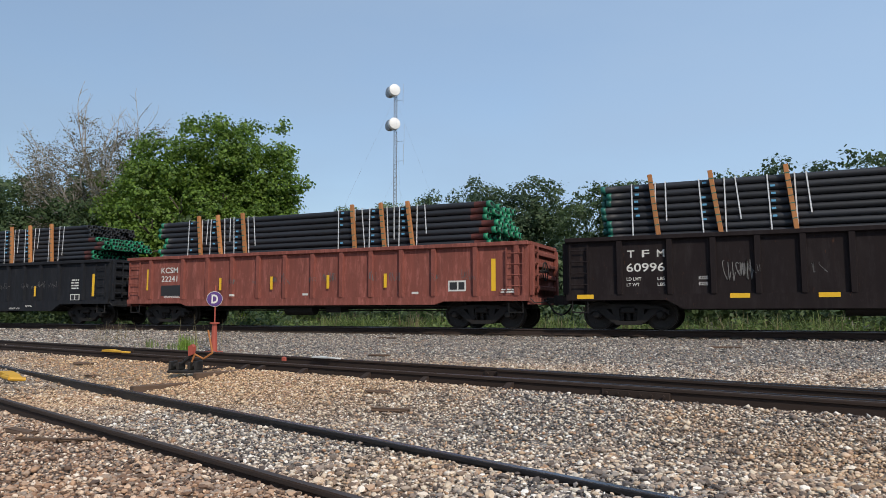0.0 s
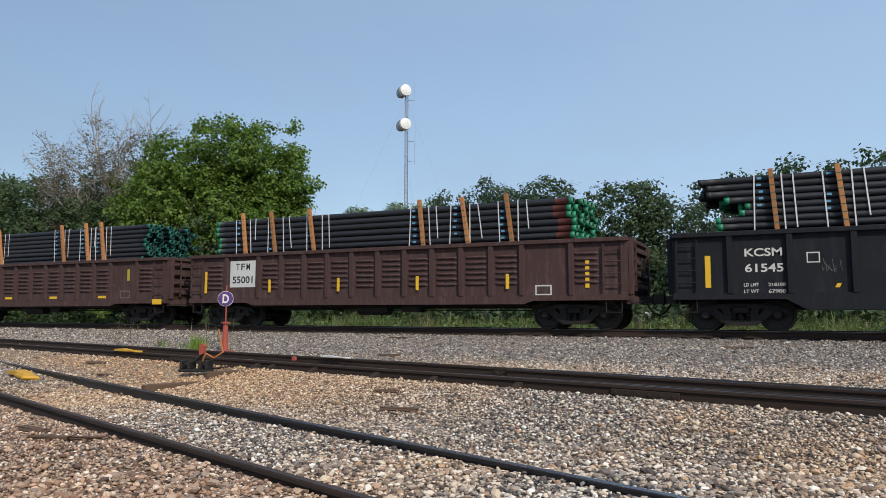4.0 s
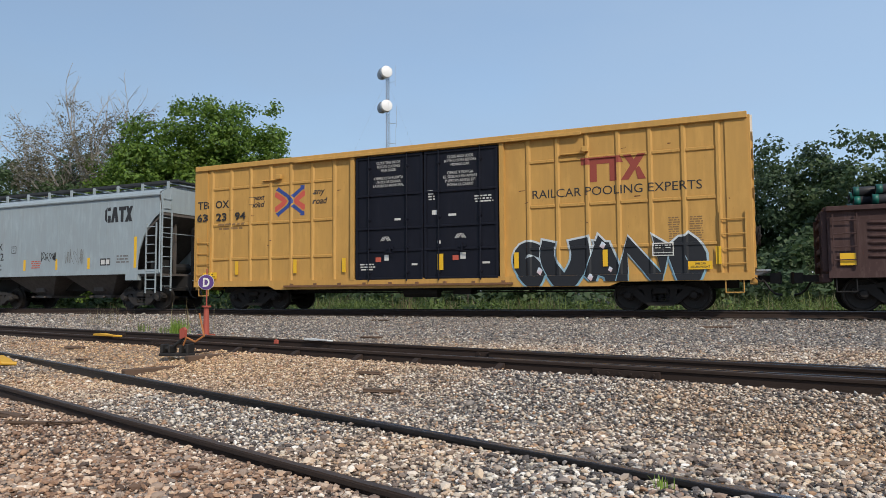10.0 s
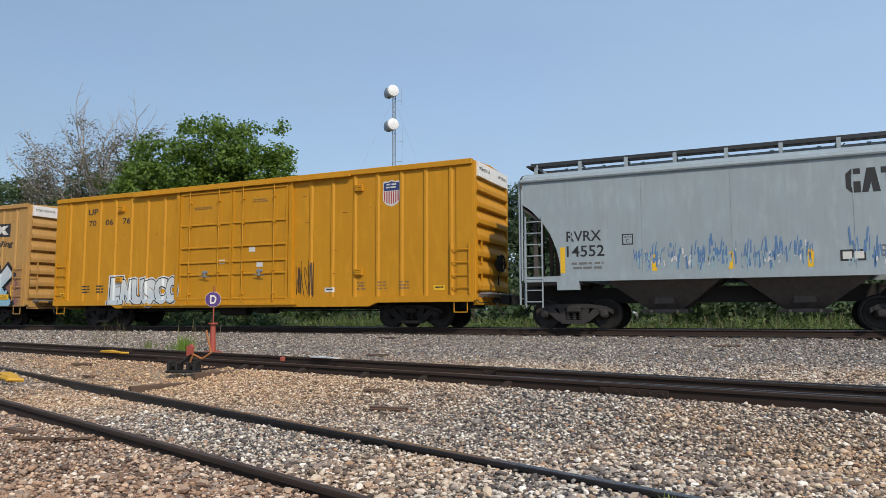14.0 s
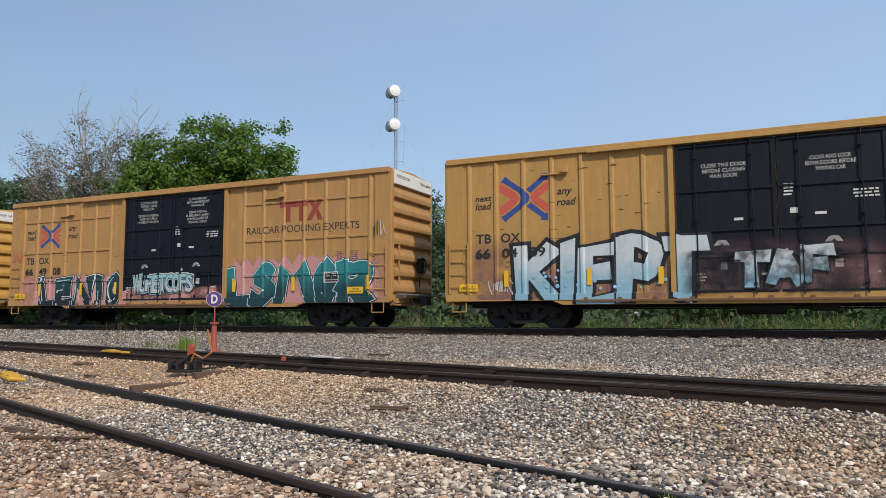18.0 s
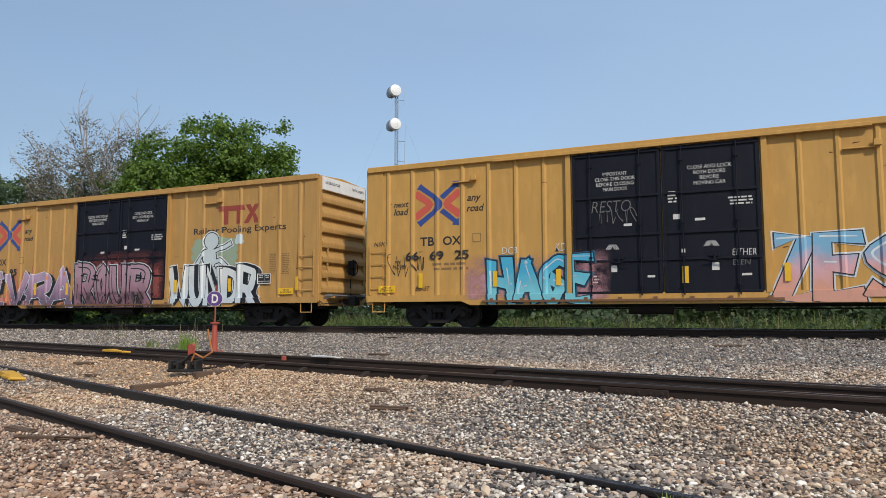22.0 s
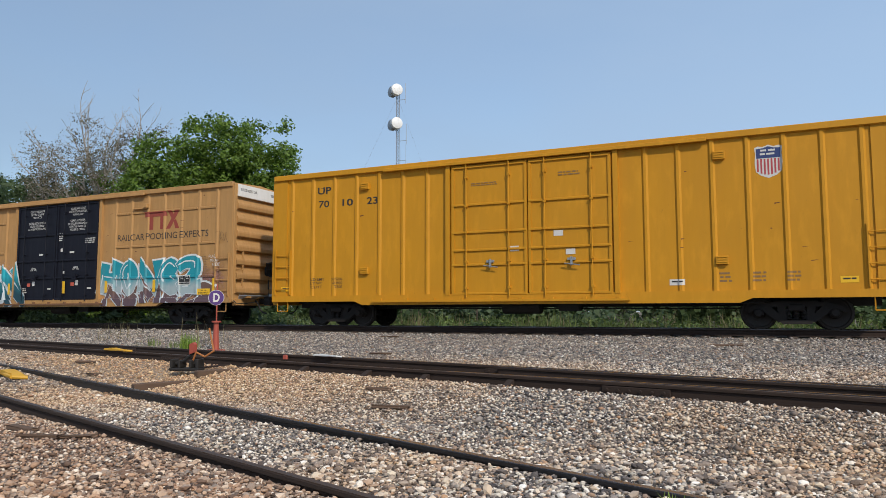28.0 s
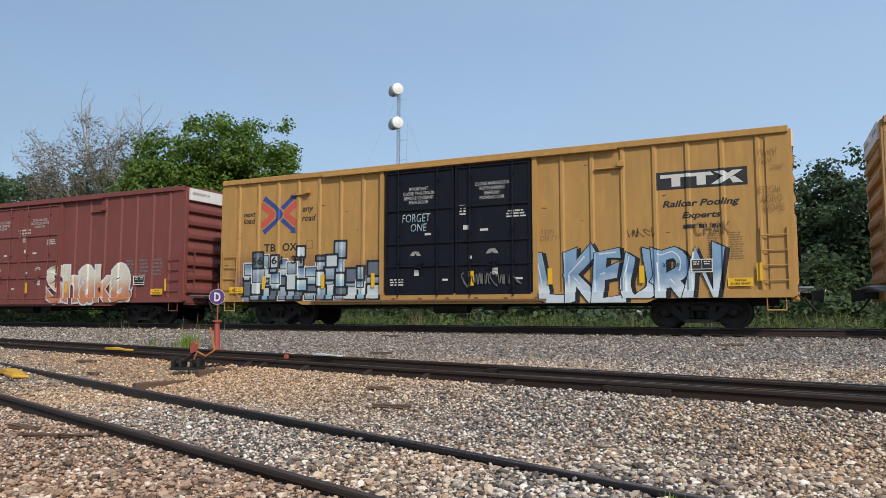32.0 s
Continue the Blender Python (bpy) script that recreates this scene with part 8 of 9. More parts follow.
# ---- the train, car by car, with the place of its middle at the start ----
SPRAY = {
    "white": faded("white_spray", (0.66, 0.68, 0.67), (0.54, 0.60, 0.64)),
    "paleblue": faded("pale_blue_spray", (0.54, 0.58, 0.60), (0.24, 0.42, 0.52)),
    "black": plain("black_spray", (0.015, 0.016, 0.020), 0.3, 5, 0.5, bump=0),
    "pinkcloud": plain("pink_spray_cloud", (0.56, 0.27, 0.26), 0.2, 3, 0.7, bump=0),
    "teal": faded("teal_spray", (0.012, 0.095, 0.115), (0.006, 0.022, 0.032)),
    "aqua": faded("aqua_spray", (0.02, 0.40, 0.42), (0.30, 0.60, 0.62)),
    "aquabrown": faded("aqua_over_pale_spray", (0.008, 0.25, 0.31), (0.34, 0.42, 0.44), (0.010, 0.27, 0.34)),
    "candy": faded("pink_to_blue_spray", (0.18, 0.40, 0.58), (0.60, 0.30, 0.22), (0.62, 0.36, 0.40)),
    "lilac": faded("lilac_spray", (0.42, 0.30, 0.42), (0.16, 0.11, 0.17), (0.36, 0.22, 0.32)),
    "pink": faded("rose_spray", (0.27, 0.115, 0.145), (0.17, 0.08, 0.10)),
    "pinkpale": faded("pale_pink_spray", (0.40, 0.255, 0.30), (0.26, 0.13, 0.165)),
    "flame": plain("orange_flame_spray", (0.58, 0.24, 0.13), 0.3, 3, 0.7, bump=0),
    "sky": faded("sky_blue_spray", (0.06, 0.38, 0.58), (0.18, 0.52, 0.60)),
    "umber": faded("umber_spray", (0.15, 0.085, 0.065), (0.11, 0.07, 0.085)),
    "steel": faded("steel_blue_spray", (0.14, 0.24, 0.36), (0.36, 0.46, 0.54)),
    "mist": faded("grey_blue_spray", (0.36, 0.44, 0.50), (0.22, 0.28, 0.36)),
    "mauve": plain("mauve_spray_cloud", (0.40, 0.22, 0.30), 0.25, 3, 0.7, bump=0),
    "softblue": faded("soft_blue_spray", (0.30, 0.50, 0.66), (0.24, 0.42, 0.58)),
    "softaqua": faded("soft_aqua_spray", (0.30, 0.50, 0.52), (0.48, 0.52, 0.54)),
    "slate": plain("slate_spray", (0.13, 0.16, 0.20), 0.2, 4, 0.6, bump=0),
    "aquadeep": faded("aqua_over_deep_teal_spray", (0.012, 0.34, 0.42), (0.010, 0.055, 0.08)),
    "palepink": faded("pale_pink_and_blue_spray", (0.55, 0.64, 0.72), (0.62, 0.48, 0.50)),
    "softpale": plain("pale_grey_blue_spray", (0.55, 0.62, 0.63), 0.12, 4, 0.6, bump=0),
    "green": plain("green_sticker", (0.03, 0.30, 0.09), 0.15, 6, 0.5, bump=0),
    "tealdark": faded("dark_teal_spray", (0.010, 0.050, 0.058), (0.006, 0.015, 0.02)),
    "tealmid": faded("mid_teal_spray", (0.02, 0.20, 0.22), (0.008, 0.045, 0.055)),
    "deepblue": plain("deep_blue_spray", (0.02, 0.12, 0.22), 0.2, 4, 0.6, bump=0),
    "aqualilac": faded("aqua_over_lilac_spray", (0.16, 0.46, 0.52), (0.44, 0.40, 0.50), (0.30, 0.52, 0.58)),
    "palelilac": plain("pale_lilac_spray", (0.50, 0.48, 0.56), 0.15, 4, 0.6, bump=0),
    "bluewhite": faded("blue_and_white_spray", (0.22, 0.36, 0.52), (0.55, 0.63, 0.68), (0.16, 0.28, 0.44)),
    "cream": faded("cream_spray", (0.66, 0.62, 0.50), (0.50, 0.20, 0.10)),
}
S = SPRAY
TRAIN = []


def couple(ob, x, *loads):
    TRAIN.append((ob, x))
    for l in loads:
        TRAIN.append((l, x))


def mist(car, x0, x1, z0, z1, material, bed=CAR_BED, lift=0.0022, label="thin mist of spray paint"):
    patch(x0, x1, z0, z1, material, car, bed, "overspray", lift, label)


def reflect_row(car, bed, places, w=0.055, z0=1.3, z1=1.75):
    for x in places:
        patch(x - w, x + w, z0, z1, REFLECT, car, bed, "reflector_strip", 0.066)


g, b = gondola("charcoal steel gondola with plain posts, loaded with black pipe", DARKGON, [-6.63, -5.29, -4.18, -3.10, -2.04, -0.96, 0.12, 1.2, 2.28, 3.36, 4.44, 5.52, 6.86], deep=0.60)
for k, ch in enumerate("TFM"):
    lettering(ch, -6.42 + 0.40 * k, -6.22 + 0.40 * k, 2.02, 2.22, STENCIL_W, g, b)
lettering("60996", -6.45, -5.42, 1.62, 1.86, STENCIL_W, g, b)
lettering("LD LMT", -6.45, -6.05, 1.38, 1.47, STENCIL_W, g, b)
lettering("LBS", -5.62, -5.42, 1.38, 1.47, STENCIL_W, g, b)
lettering("LT WT", -6.45, -6.10, 1.22, 1.31, STENCIL_W, g, b)
lettering("LBS", -5.62, -5.42, 1.22, 1.31, STENCIL_W, g, b)
lettering("KGS", -4.55, -4.33, 1.38, 1.47, STENCIL_W, g, b)
lettering("KGS", -4.55, -4.33, 1.22, 1.31, STENCIL_W, g, b)
scrawl(-3.95, -3.2, 1.3, 1.9, STENCIL_D, g, b, 3, 7, 0.02, 0.01)
for x in (-7.6, -3.55, -1.5, 0.6, 2.8):
    patch(x - 0.24, x + 0.24, 0.88, 1.0, REFLECT, g, bed_flat(-1.535), "reflector_strip")
chalk(g, b, 1)
couple(g, 0.9, pipe_load("black coated pipes with teal ends, staked and strapped", -7.1, 6.6, 4.12, 0.098, 10, 12, PIPE, CAP_TEAL, [-6.0, -4.2, -2.5, 1.5, 3.0, 4.3], 0.05, seed=1, key="teal"))

g, b = gondola("faded red steel gondola with plain posts, loaded with black pipe", REDGON, POSTS_PLAIN)
lettering("KCSM", -6.46, -5.62, 1.98, 2.20, STENCIL_W, g, b)
lettering("22241", -6.44, -5.64, 1.66, 1.88, STENCIL_W, g, b)
patch(-6.45, -5.42, 1.12, 1.52, STENCIL_K, g, b, "black_patch")
bars(2, -6.4, -5.4, 1.02, 1.12, STENCIL_W, g, b, 2, lift=0.01)
patch(-7.20, -7.06, 1.35, 2.15, REFLECT, g, b, "reflector_strip", 0.008)
patch(6.98, 7.12, 1.15, 2.12, REFLECT, g, b, "reflector_strip", 0.008)
reflect_row(g, b, (-3.5, -1.2, 1.15, 3.35))
shapes([[(5.55, 1.15), (6.15, 1.15), (6.15, 1.48), (5.55, 1.48)]], STENCIL_W, g, b, "test_panel", 0.006)
patch(5.6, 5.85, 1.2, 1.43, STENCIL_K, g, b, "test_panel_field", 0.009)
patch(5.9, 6.1, 1.2, 1.43, STENCIL_K, g, b, "test_panel_field", 0.009)
for x in (-3.0, 0.2, 4.4, 7.6):
    patch(x - 0.12, x + 0.12, 1.08, 1.15, STENCIL_W, g, b, "small_plate", 0.006)
bars(2, 7.3, 7.8, 1.05, 1.2, STENCIL_W, g, bed_flat(-1.535), 7)
chalk(g, b, 2, 15)
couple(g, -16.55, pipe_load("black pipes with red-brown ends and green rings, staked", -6.95, 6.75, 3.97, 0.100, 8, 12, PIPE_RED, CAP_GREEN, [-5.05, -3.98, -2.9, 1.65, 2.88, 4.0], 0.05, seed=2, steps=(0.0, 0.02, 0.06, 0.26, 0.30, 0.05), stake_top=0.16, key="red"))

g, b = gondola("black steel gondola with plain posts, loaded with black pipe", BLACKGON, [-6.70, -5.28, -3.85, -2.42, -1.17, -0.05, 1.02, 2.05, 3.10, 4.13, 5.25, 6.70], deep=0.57)
lettering("KCSM", -6.34, -5.45, 1.95, 2.16, STENCIL_W, g, b, 0.02)
lettering("61545", -6.34, -5.43, 1.54, 1.76, STENCIL_W, g, b, 0.02)
for k, (tx, no) in enumerate((("LD LMT", "218100"), ("LT WT", "67900"))):
    lettering(tx, -6.38, -6.02, 1.17 - 0.17 * k, 1.26 - 0.17 * k, STENCIL_W, g, b, 0.01)
    lettering(no, -5.80, -5.40, 1.17 - 0.17 * k, 1.26 - 0.17 * k, STENCIL_W, g, b, 0.01)
shapes([[(-4.9, 1.75), (-4.6, 1.75), (-4.6, 2.02), (-4.9, 2.02)]], STENCIL_W, g, b, "code_frame", 0.004)
patch(-4.87, -4.63, 1.78, 1.99, BLACKGON, g, b, "code_field", 0.007)
patch(-7.32, -7.18, 1.15, 2.0, REFLECT, g, b, "reflector_strip", 0.008)
patch(7.2, 7.34, 1.15, 2.05, REFLECT, g, b, "reflector_strip", 0.008)
reflect_row(g, b, (-1.75, 3.85), z0=1.18, z1=1.6)
reflect_row(g, b, (1.5,), z0=1.44, z1=1.58)
patch(-4.30, -4.20, 1.12, 1.22, REFLECT, g, b, "reflector_strip", 0.006, "torn yellow reflector scrap", lean=0.5)
lettering("RELEASE ROD", 2.25, 2.95, 0.64, 0.71, STENCIL_W, g, bed_flat(-1.535), 0.01)
shapes([[(5.95, 0.98), (6.5, 0.98), (6.5, 1.25), (5.95, 1.25)]], STENCIL_W, g, b, "test_panel", 0.006)
patch(6.0, 6.2, 1.02, 1.21, STENCIL_K, g, b, "test_panel_field", 0.009)
patch(6.25, 6.45, 1.02, 1.21, STENCIL_K, g, b, "test_panel_field", 0.009)
bars(4, 5.95, 6.5, 1.4, 1.85, STENCIL_W, g, b, 6)
bars(2, 3.25, 3.75, 0.72, 0.80, STENCIL_W, g, bed_flat(-1.535), 5)
chalk(g, b, 3, 18)
couple(g, -33.95, pipe_load("black pipes in uneven layers, some green ringed, staked", -6.95, 6.9, 4.13, 0.088, 10, 13, PIPE_RED, CAP_GREEN, [-5.75, -4.15, -2.6, 1.5, 2.85, 4.4], 0.0, seed=3, steps=(-0.45, -0.40, -0.42, 0.05, 0.55, 0.6), stake_top=0.14, key="mix"))

g, b = gondola("brown steel gondola with pressed panels, loaded with black pipe", BROWNGON, POSTS_DENT, True)
patch(-6.22, -5.05, 1.40, 2.36, SIGNWHITE, g, b, "white_patch", 0.006, "white painted number patch")
for k, ch in enumerate("TFM"):
    lettering(ch, -5.95 + 0.24 * k, -5.78 + 0.24 * k, 2.02, 2.26, STENCIL_K, g, b, 0.02, lift=0.01)
lettering("55001", -6.10, -5.17, 1.54, 1.80, STENCIL_K, g, b, 0.02, lift=0.01)
patch(-7.42, -7.30, 1.2, 2.0, REFLECT, g, b, "reflector_strip", 0.03)
patch(6.95, 7.07, 1.2, 2.0, REFLECT, g, b, "reflector_strip", 0.03)
reflect_row(g, b, (-4.35, -1.45, 1.55, 4.6), z0=1.2, z1=1.65)
shapes([[(5.45, 1.0), (5.95, 1.0), (5.95, 1.3), (5.45, 1.3)]], STENCIL_W, g, b, "test_panel", 0.006)
patch(5.49, 5.91, 1.04, 1.26, BROWNGON, g, b, "test_panel_field", 0.009)
chalk(g, b, 4, 5)
couple(g, -51.45, pipe_load("black pipes with red-brown ends and green rings, staked", -7.05, 6.65, 3.90, 0.100, 8, 12, PIPE_RED, CAP_GREEN, [-5.9, -4.4, -2.7, 1.45, 2.9, 4.5], 0.06, seed=4, key="red", ragged=0.18))

g, b = gondola("brown steel gondola with pressed panels, loaded with black pipe", BROWNGON, POSTS_DENT, True)
for k, ch in enumerate("TFM"):
    lettering(ch, -6.02 + 0.29 * k, -5.82 + 0.29 * k, 1.98, 2.22, STENCIL_W, g, b, 0.02)
lettering("55010", -6.10, -5.08, 1.62, 1.86, STENCIL_W, g, b, 0.02)
scrawl(-5.9, -5.3, 1.35, 1.5, STENCIL_D, g, b, 2, 4, 0.015)
for x in (-4.4, -1.4, 1.55, 4.55):
    patch(x - 0.24, x + 0.24, 1.06, 1.16, REFLECT, g, b, "reflector_strip", 0.006)
patch(7.5, 8.0, 0.80, 1.0, REFLECT, g, bed_flat(-1.58), "yellow_plate")
patch(5.95, 6.1, 1.75, 2.2, CAP_YELLOW, g, b, "yellow_daub", 0.006)
shapes([[(5.6, 1.05), (6.15, 1.05), (6.15, 1.35), (5.6, 1.35)]], STENCIL_D, g, b, "test_panel", 0.004)
patch(5.63, 6.12, 1.08, 1.32, BROWNGON, g, b, "test_panel_field", 0.007)
chalk(g, b, 5, 5)
couple(g, -68.95, pipe_load("black pipes with ragged teal ends, staked and strapped", -6.15, 6.7, 4.02, 0.090, 9, 13, PIPE, CAP_TEAL, [-5.3, -3.9, -2.62, 1.4, 3.05, 3.98], 0.12, seed=5, ragged=0.28, key="teal"))

g, b = gondola("brown steel gondola with pressed panels, half-full of black pipe", BROWNGON, POSTS_DENT, True)
for k, ch in enumerate("TFM"):
    lettering(ch, -6.38 + 0.25 * k, -6.20 + 0.25 * k, 1.92, 2.14, STENCIL_W, g, b, 0.02)
patch(-6.55, -5.0, 1.3, 2.3, DARKGON, g, b, "dark_repaint", 0.004)
lettering("56431", -6.44, -5.53, 1.56, 1.78, STENCIL_W, g, b, 0.02, lift=0.008)
for x in (-4.4, -1.4, 1.6, 4.6):
    patch(x - 0.24, x + 0.24, 1.12, 1.22, REFLECT, g, b, "reflector_strip", 0.006)
patch(7.46, 7.84, 1.22, 1.46, REFLECT, g, b, "yellow_plate", 0.06)
patch(-7.9, -7.55, 1.15, 1.45, REFLECT, g, b, "yellow_plate", 0.06)
chalk(g, b, 6, 4)
couple(g, -86.5, pipe_load("low layers of black pipes with teal ends between tall orange stakes", -7.2, 6.3, 3.16, 0.12, 4, 10, PIPE, CAP_TEAL, [-5.6, -4.3, -2.7, 1.6, 3.2, 4.8, 6.4], 0.2, far_stakes=[-5.0, -3.7, -2.2, 0.2, 2.2, 5.6, 7.0], seed=6, ragged=0.3, stake_top=1.0, key="teal"))

c = boxcar("yellow boxcar with grid-ribbed sides, black doors and blue-black graffiti", YELLOW_B, DOORBLACK, "", "632394", "grid_early", True, 7)
piece("GUANO", 2.85, 8.35, 0.72, 1.98, c, GRID_BED, S["black"], S["paleblue"], S["paleblue"], None, None, None, S["palepink"], 3, 0.195, 0.026, 0.035, wild=1.3)
couple(c, -105.75)

couple(hopper("pale grey covered hopper with curved sides and small black tags", "14572", 1), -122.5)
couple(hopper("pale grey covered hopper with worn blue graffiti along the sill", "14552", 2, True), -135.25)

c = boxcar("golden yellow boxcar with yellow doors and white throw-up graffiti", GOLD, GOLD, "UP", "700676", "gold", False, 10)
sprayed("ENUSCO", -6.1, -2.55, 0.80, 1.85, c, CAR_BED, S["white"], S["black"], None, S["white"], 5, 0.085, wild=0.34, rim=0.035)
scrawl(2.75, 3.5, 1.0, 2.4, STENCIL_K, c, CAR_BED, 6, 6, 0.02)
couple(c, -151.85)

c = boxcar("yellow boxcar with black doors and large white-and-blue graffiti letters", YELLOW_A, DOORBLACK, "TB", "660489", "plate_big", False, 11)
mist(c, -8.7, -2.6, 0.86, 3.0, MAUVE_MIST)
mist(c, -2.4, 2.4, 1.0, 2.5, MAUVE_MIST)
mist(c, 2.6, 9.3, 0.86, 2.9, MAUVE_MIST)
piece("KIEPT", -7.0, -1.75, 0.66, 2.48, c, CAR_BED, S["paleblue"], S["black"], S["black"], None, None, None, None, 11, 0.20, 0.05, 0.07, wild=0.7)
mist(c, -2.45, 1.9, 0.95, 2.15, DARK_MIST, CAR_BED, 0.062, "patchy dark film over the door's letters")
dotted(-6.6, -2.8, 1.1, 1.7, 34, S["softblue"], c, CAR_BED, 14, 0.05, 0.036)
piece("TAF", -1.05, 1.25, 1.12, 2.05, c, CAR_BED, S["paleblue"], S["black"], None, None, None, None, None, 12, 0.19, 0.03, lift=0.03, wild=0.5)
piece("MONK", 2.95, 8.45, 0.66, 2.38, c, CAR_BED, S["paleblue"], S["black"], S["black"], None, None, None, None, 13, 0.185, 0.05, 0.08, wild=0.4)
dotted(3.3, 8.2, 1.15, 1.75, 40, S["softblue"], c, CAR_BED, 15, 0.06, 0.034)
patch(5.50, 5.72, 2.02, 2.18, S["green"], c, CAR_BED, "green_sticker", 0.06)
scrawl(-8.0, -7.2, 1.0, 1.5, STENCIL_W, c, CAR_BED, 8, 5, 0.016)
couple(c, -172.45)

c = boxcar("yellow boxcar with grid-ribbed sides, black doors and teal graffiti on pink", YELLOW_C, DOORBLACK, "TB", "664908", "grid", True, 12)
mist(c, -8.8, -2.6, 0.86, 2.2, PINK_MIST, GRID_BED)
mist(c, 2.6, 9.3, 0.86, 2.45, PINK_MIST, GRID_BED)
piece("LENIO", -7.4, -2.5, 0.70, 1.95, c, GRID_BED, S["tealdark"], S["white"], S["black"], None, S["pinkcloud"], S["softaqua"], S["palepink"], 21, 0.20, 0.03, 0.03, wild=1.0, glow_up=0.12)
sprayed("WUPETCOFS", -1.9, 1.15, 1.3, 1.95, c, GRID_BED, S["softaqua"], S["teal"], None, S["paleblue"], 22, 0.03, lift=0.03, wild=0.3, rim=0.03)
piece("LSMOR", 2.7, 8.6, 0.70, 2.15, c, GRID_BED, S["tealmid"], S["white"], S["teal"], None, S["pinkcloud"], None, None, 23, 0.20, 0.028, 0.03, wild=1.1, glow_up=0.28)
mist(c, -2.4, 2.4, 0.95, 1.5, PINK_MIST, GRID_BED)
scrawl(8.75, 9.25, 2.9, 3.6, STENCIL_W, c, GRID_BED, 4, 4, 0.02, 0.04)
scrawl(-9.2, -8.5, 2.7, 3.3, LABEL_R, c, GRID_BED, 9, 5, 0.02, 0.04)
couple(c, -193.19)

c = boxcar("yellow boxcar with black doors and pink-and-blue faded graffiti", YELLOW_B, DOORBLACK, "TB", "666925", "stack_red", False, 13)
mist(c, -6.0, -1.4, 0.86, 2.35, ROSE_MIST)
piece("HAGE", -5.1, -1.9, 0.68, 2.12, c, CAR_BED, S["sky"], S["black"], S["deepblue"], None, None, S["paleblue"], S["paleblue"], 31, 0.185, 0.035, 0.03, lift=0.012, wild=0.9)
for tx, x0, x1, z0, z1 in (("DCB", -4.7, -4.2, 2.22, 2.42), ("KDP", -3.05, -2.6, 2.25, 2.48)):
    lettering(tx, x0, x1, z0, z1, S["white"], c, CAR_BED, -0.01, 0.15, "marker_tag", lift=0.02)
for tx, x0, x1, z0, z1 in (("NSK", -9.1, -8.7, 2.62, 2.76), ("ME", -8.35, -8.1, 2.02, 2.14), ("MOSBY", -8.42, -7.9, 1.86, 2.0), ("BEAST", -7.6, -7.1, 1.16, 1.3)):
    lettering(tx, x0, x1, z0, z1, STENCIL_K, c, CAR_BED, -0.005, 0.2, "marker_tag", lift=0.02)
lettering("RESTO", -1.95, -0.85, 3.28, 3.6, STENCIL_D, c, DOOR_BED, -0.015, 0.2, lift=0.03)
lettering("EITHER", 1.72, 2.3, 1.95, 2.12, STENCIL_W, c, DOOR_BED, -0.01, 0.1, lift=0.03)
lettering("ESEN", 1.72, 2.15, 1.7, 1.84, STENCIL_D, c, DOOR_BED, -0.01, 0.1, lift=0.03)
piece("ZESES", 2.72, 7.75, 0.70, 2.42, c, CAR_BED, S["candy"], S["black"], S["white"], None, None, S["white"], None, 32, 0.20, 0.03, 0.045, wild=0.5, lift=0.01)
patch(6.05, 6.3, 1.78, 1.94, S["green"], c, CAR_BED, "green_sticker", 0.06)
lettering("XNH61", 6.92, 7.36, 1.32, 1.44, STENCIL_K, c, CAR_BED, 0.01, lift=0.062)
lettering("JEN", 8.0, 8.6, 2.66, 2.92, STENCIL_K, c, CAR_BED, 0.01, 0.25, lift=0.04)
scrawl(-8.6, -7.3, 1.6, 2.4, STENCIL_K, c, CAR_BED, 3, 5, 0.02)
scrawl(-1.8, -0.7, 2.9, 3.4, STENCIL_D, c, DOOR_BED, 4, 6, 0.02)
couple(c, -213.9)

c = boxcar("yellow boxcar with black doors, rose graffiti and white block letters", YELLOW_A, DOORBLACK, "TB", "662495", "slogan_line", False, 14)
mist(c, -9.3, -2.6, 0.86, 1.3, ROSE_MIST)
mist(c, -2.45, 2.45, 1.0, 2.95, RED_MIST)
flames(-9.0, -2.5, 0.84, 2.90, 17, S["flame"], LABEL_R, c, CAR_BED, 40)
piece("EVRA", -8.2, -2.5, 0.70, 2.2, c, CAR_BED, S["lilac"], S["white"], None, S["black"], None, None, S["flame"], 41, 0.125, 0.026, 0.03, lift=0.032, wild=1.6, drop=(0.20, -0.07))
piece("ROUR", -2.3, 1.7, 0.70, 2.42, c, CAR_BED, S["pinkpale"], S["black"], S["softpale"], None, S["pink"], S["black"], None, 42, 0.195, 0.055, 0.03, lift=0.03, wild=0.4, glow_up=0.10)
mist(c, -2.2, 1.6, 0.75, 1.35, DARK_MIST, CAR_BED, 0.066, "patchy dark film over the door's letters")
piece("WUNDR", 2.62, 6.75, 0.68, 2.22, c, CAR_BED, S["white"], S["black"], S["white"], S["black"], None, None, None, 43, 0.155, 0.03, 0.05, wild=0.25, drop=(0.17, 0.02), lift=0.014)
shapes([blob(random.Random(3), 3.7, 5.9, 2.1, 3.25, 12)], plain("green_grey_spray", (0.30, 0.38, 0.27), 0.2, 3, 0.7, bump=0), c, CAR_BED, "graffiti_cloud", 0.004, "grey-green sprayed cloud")
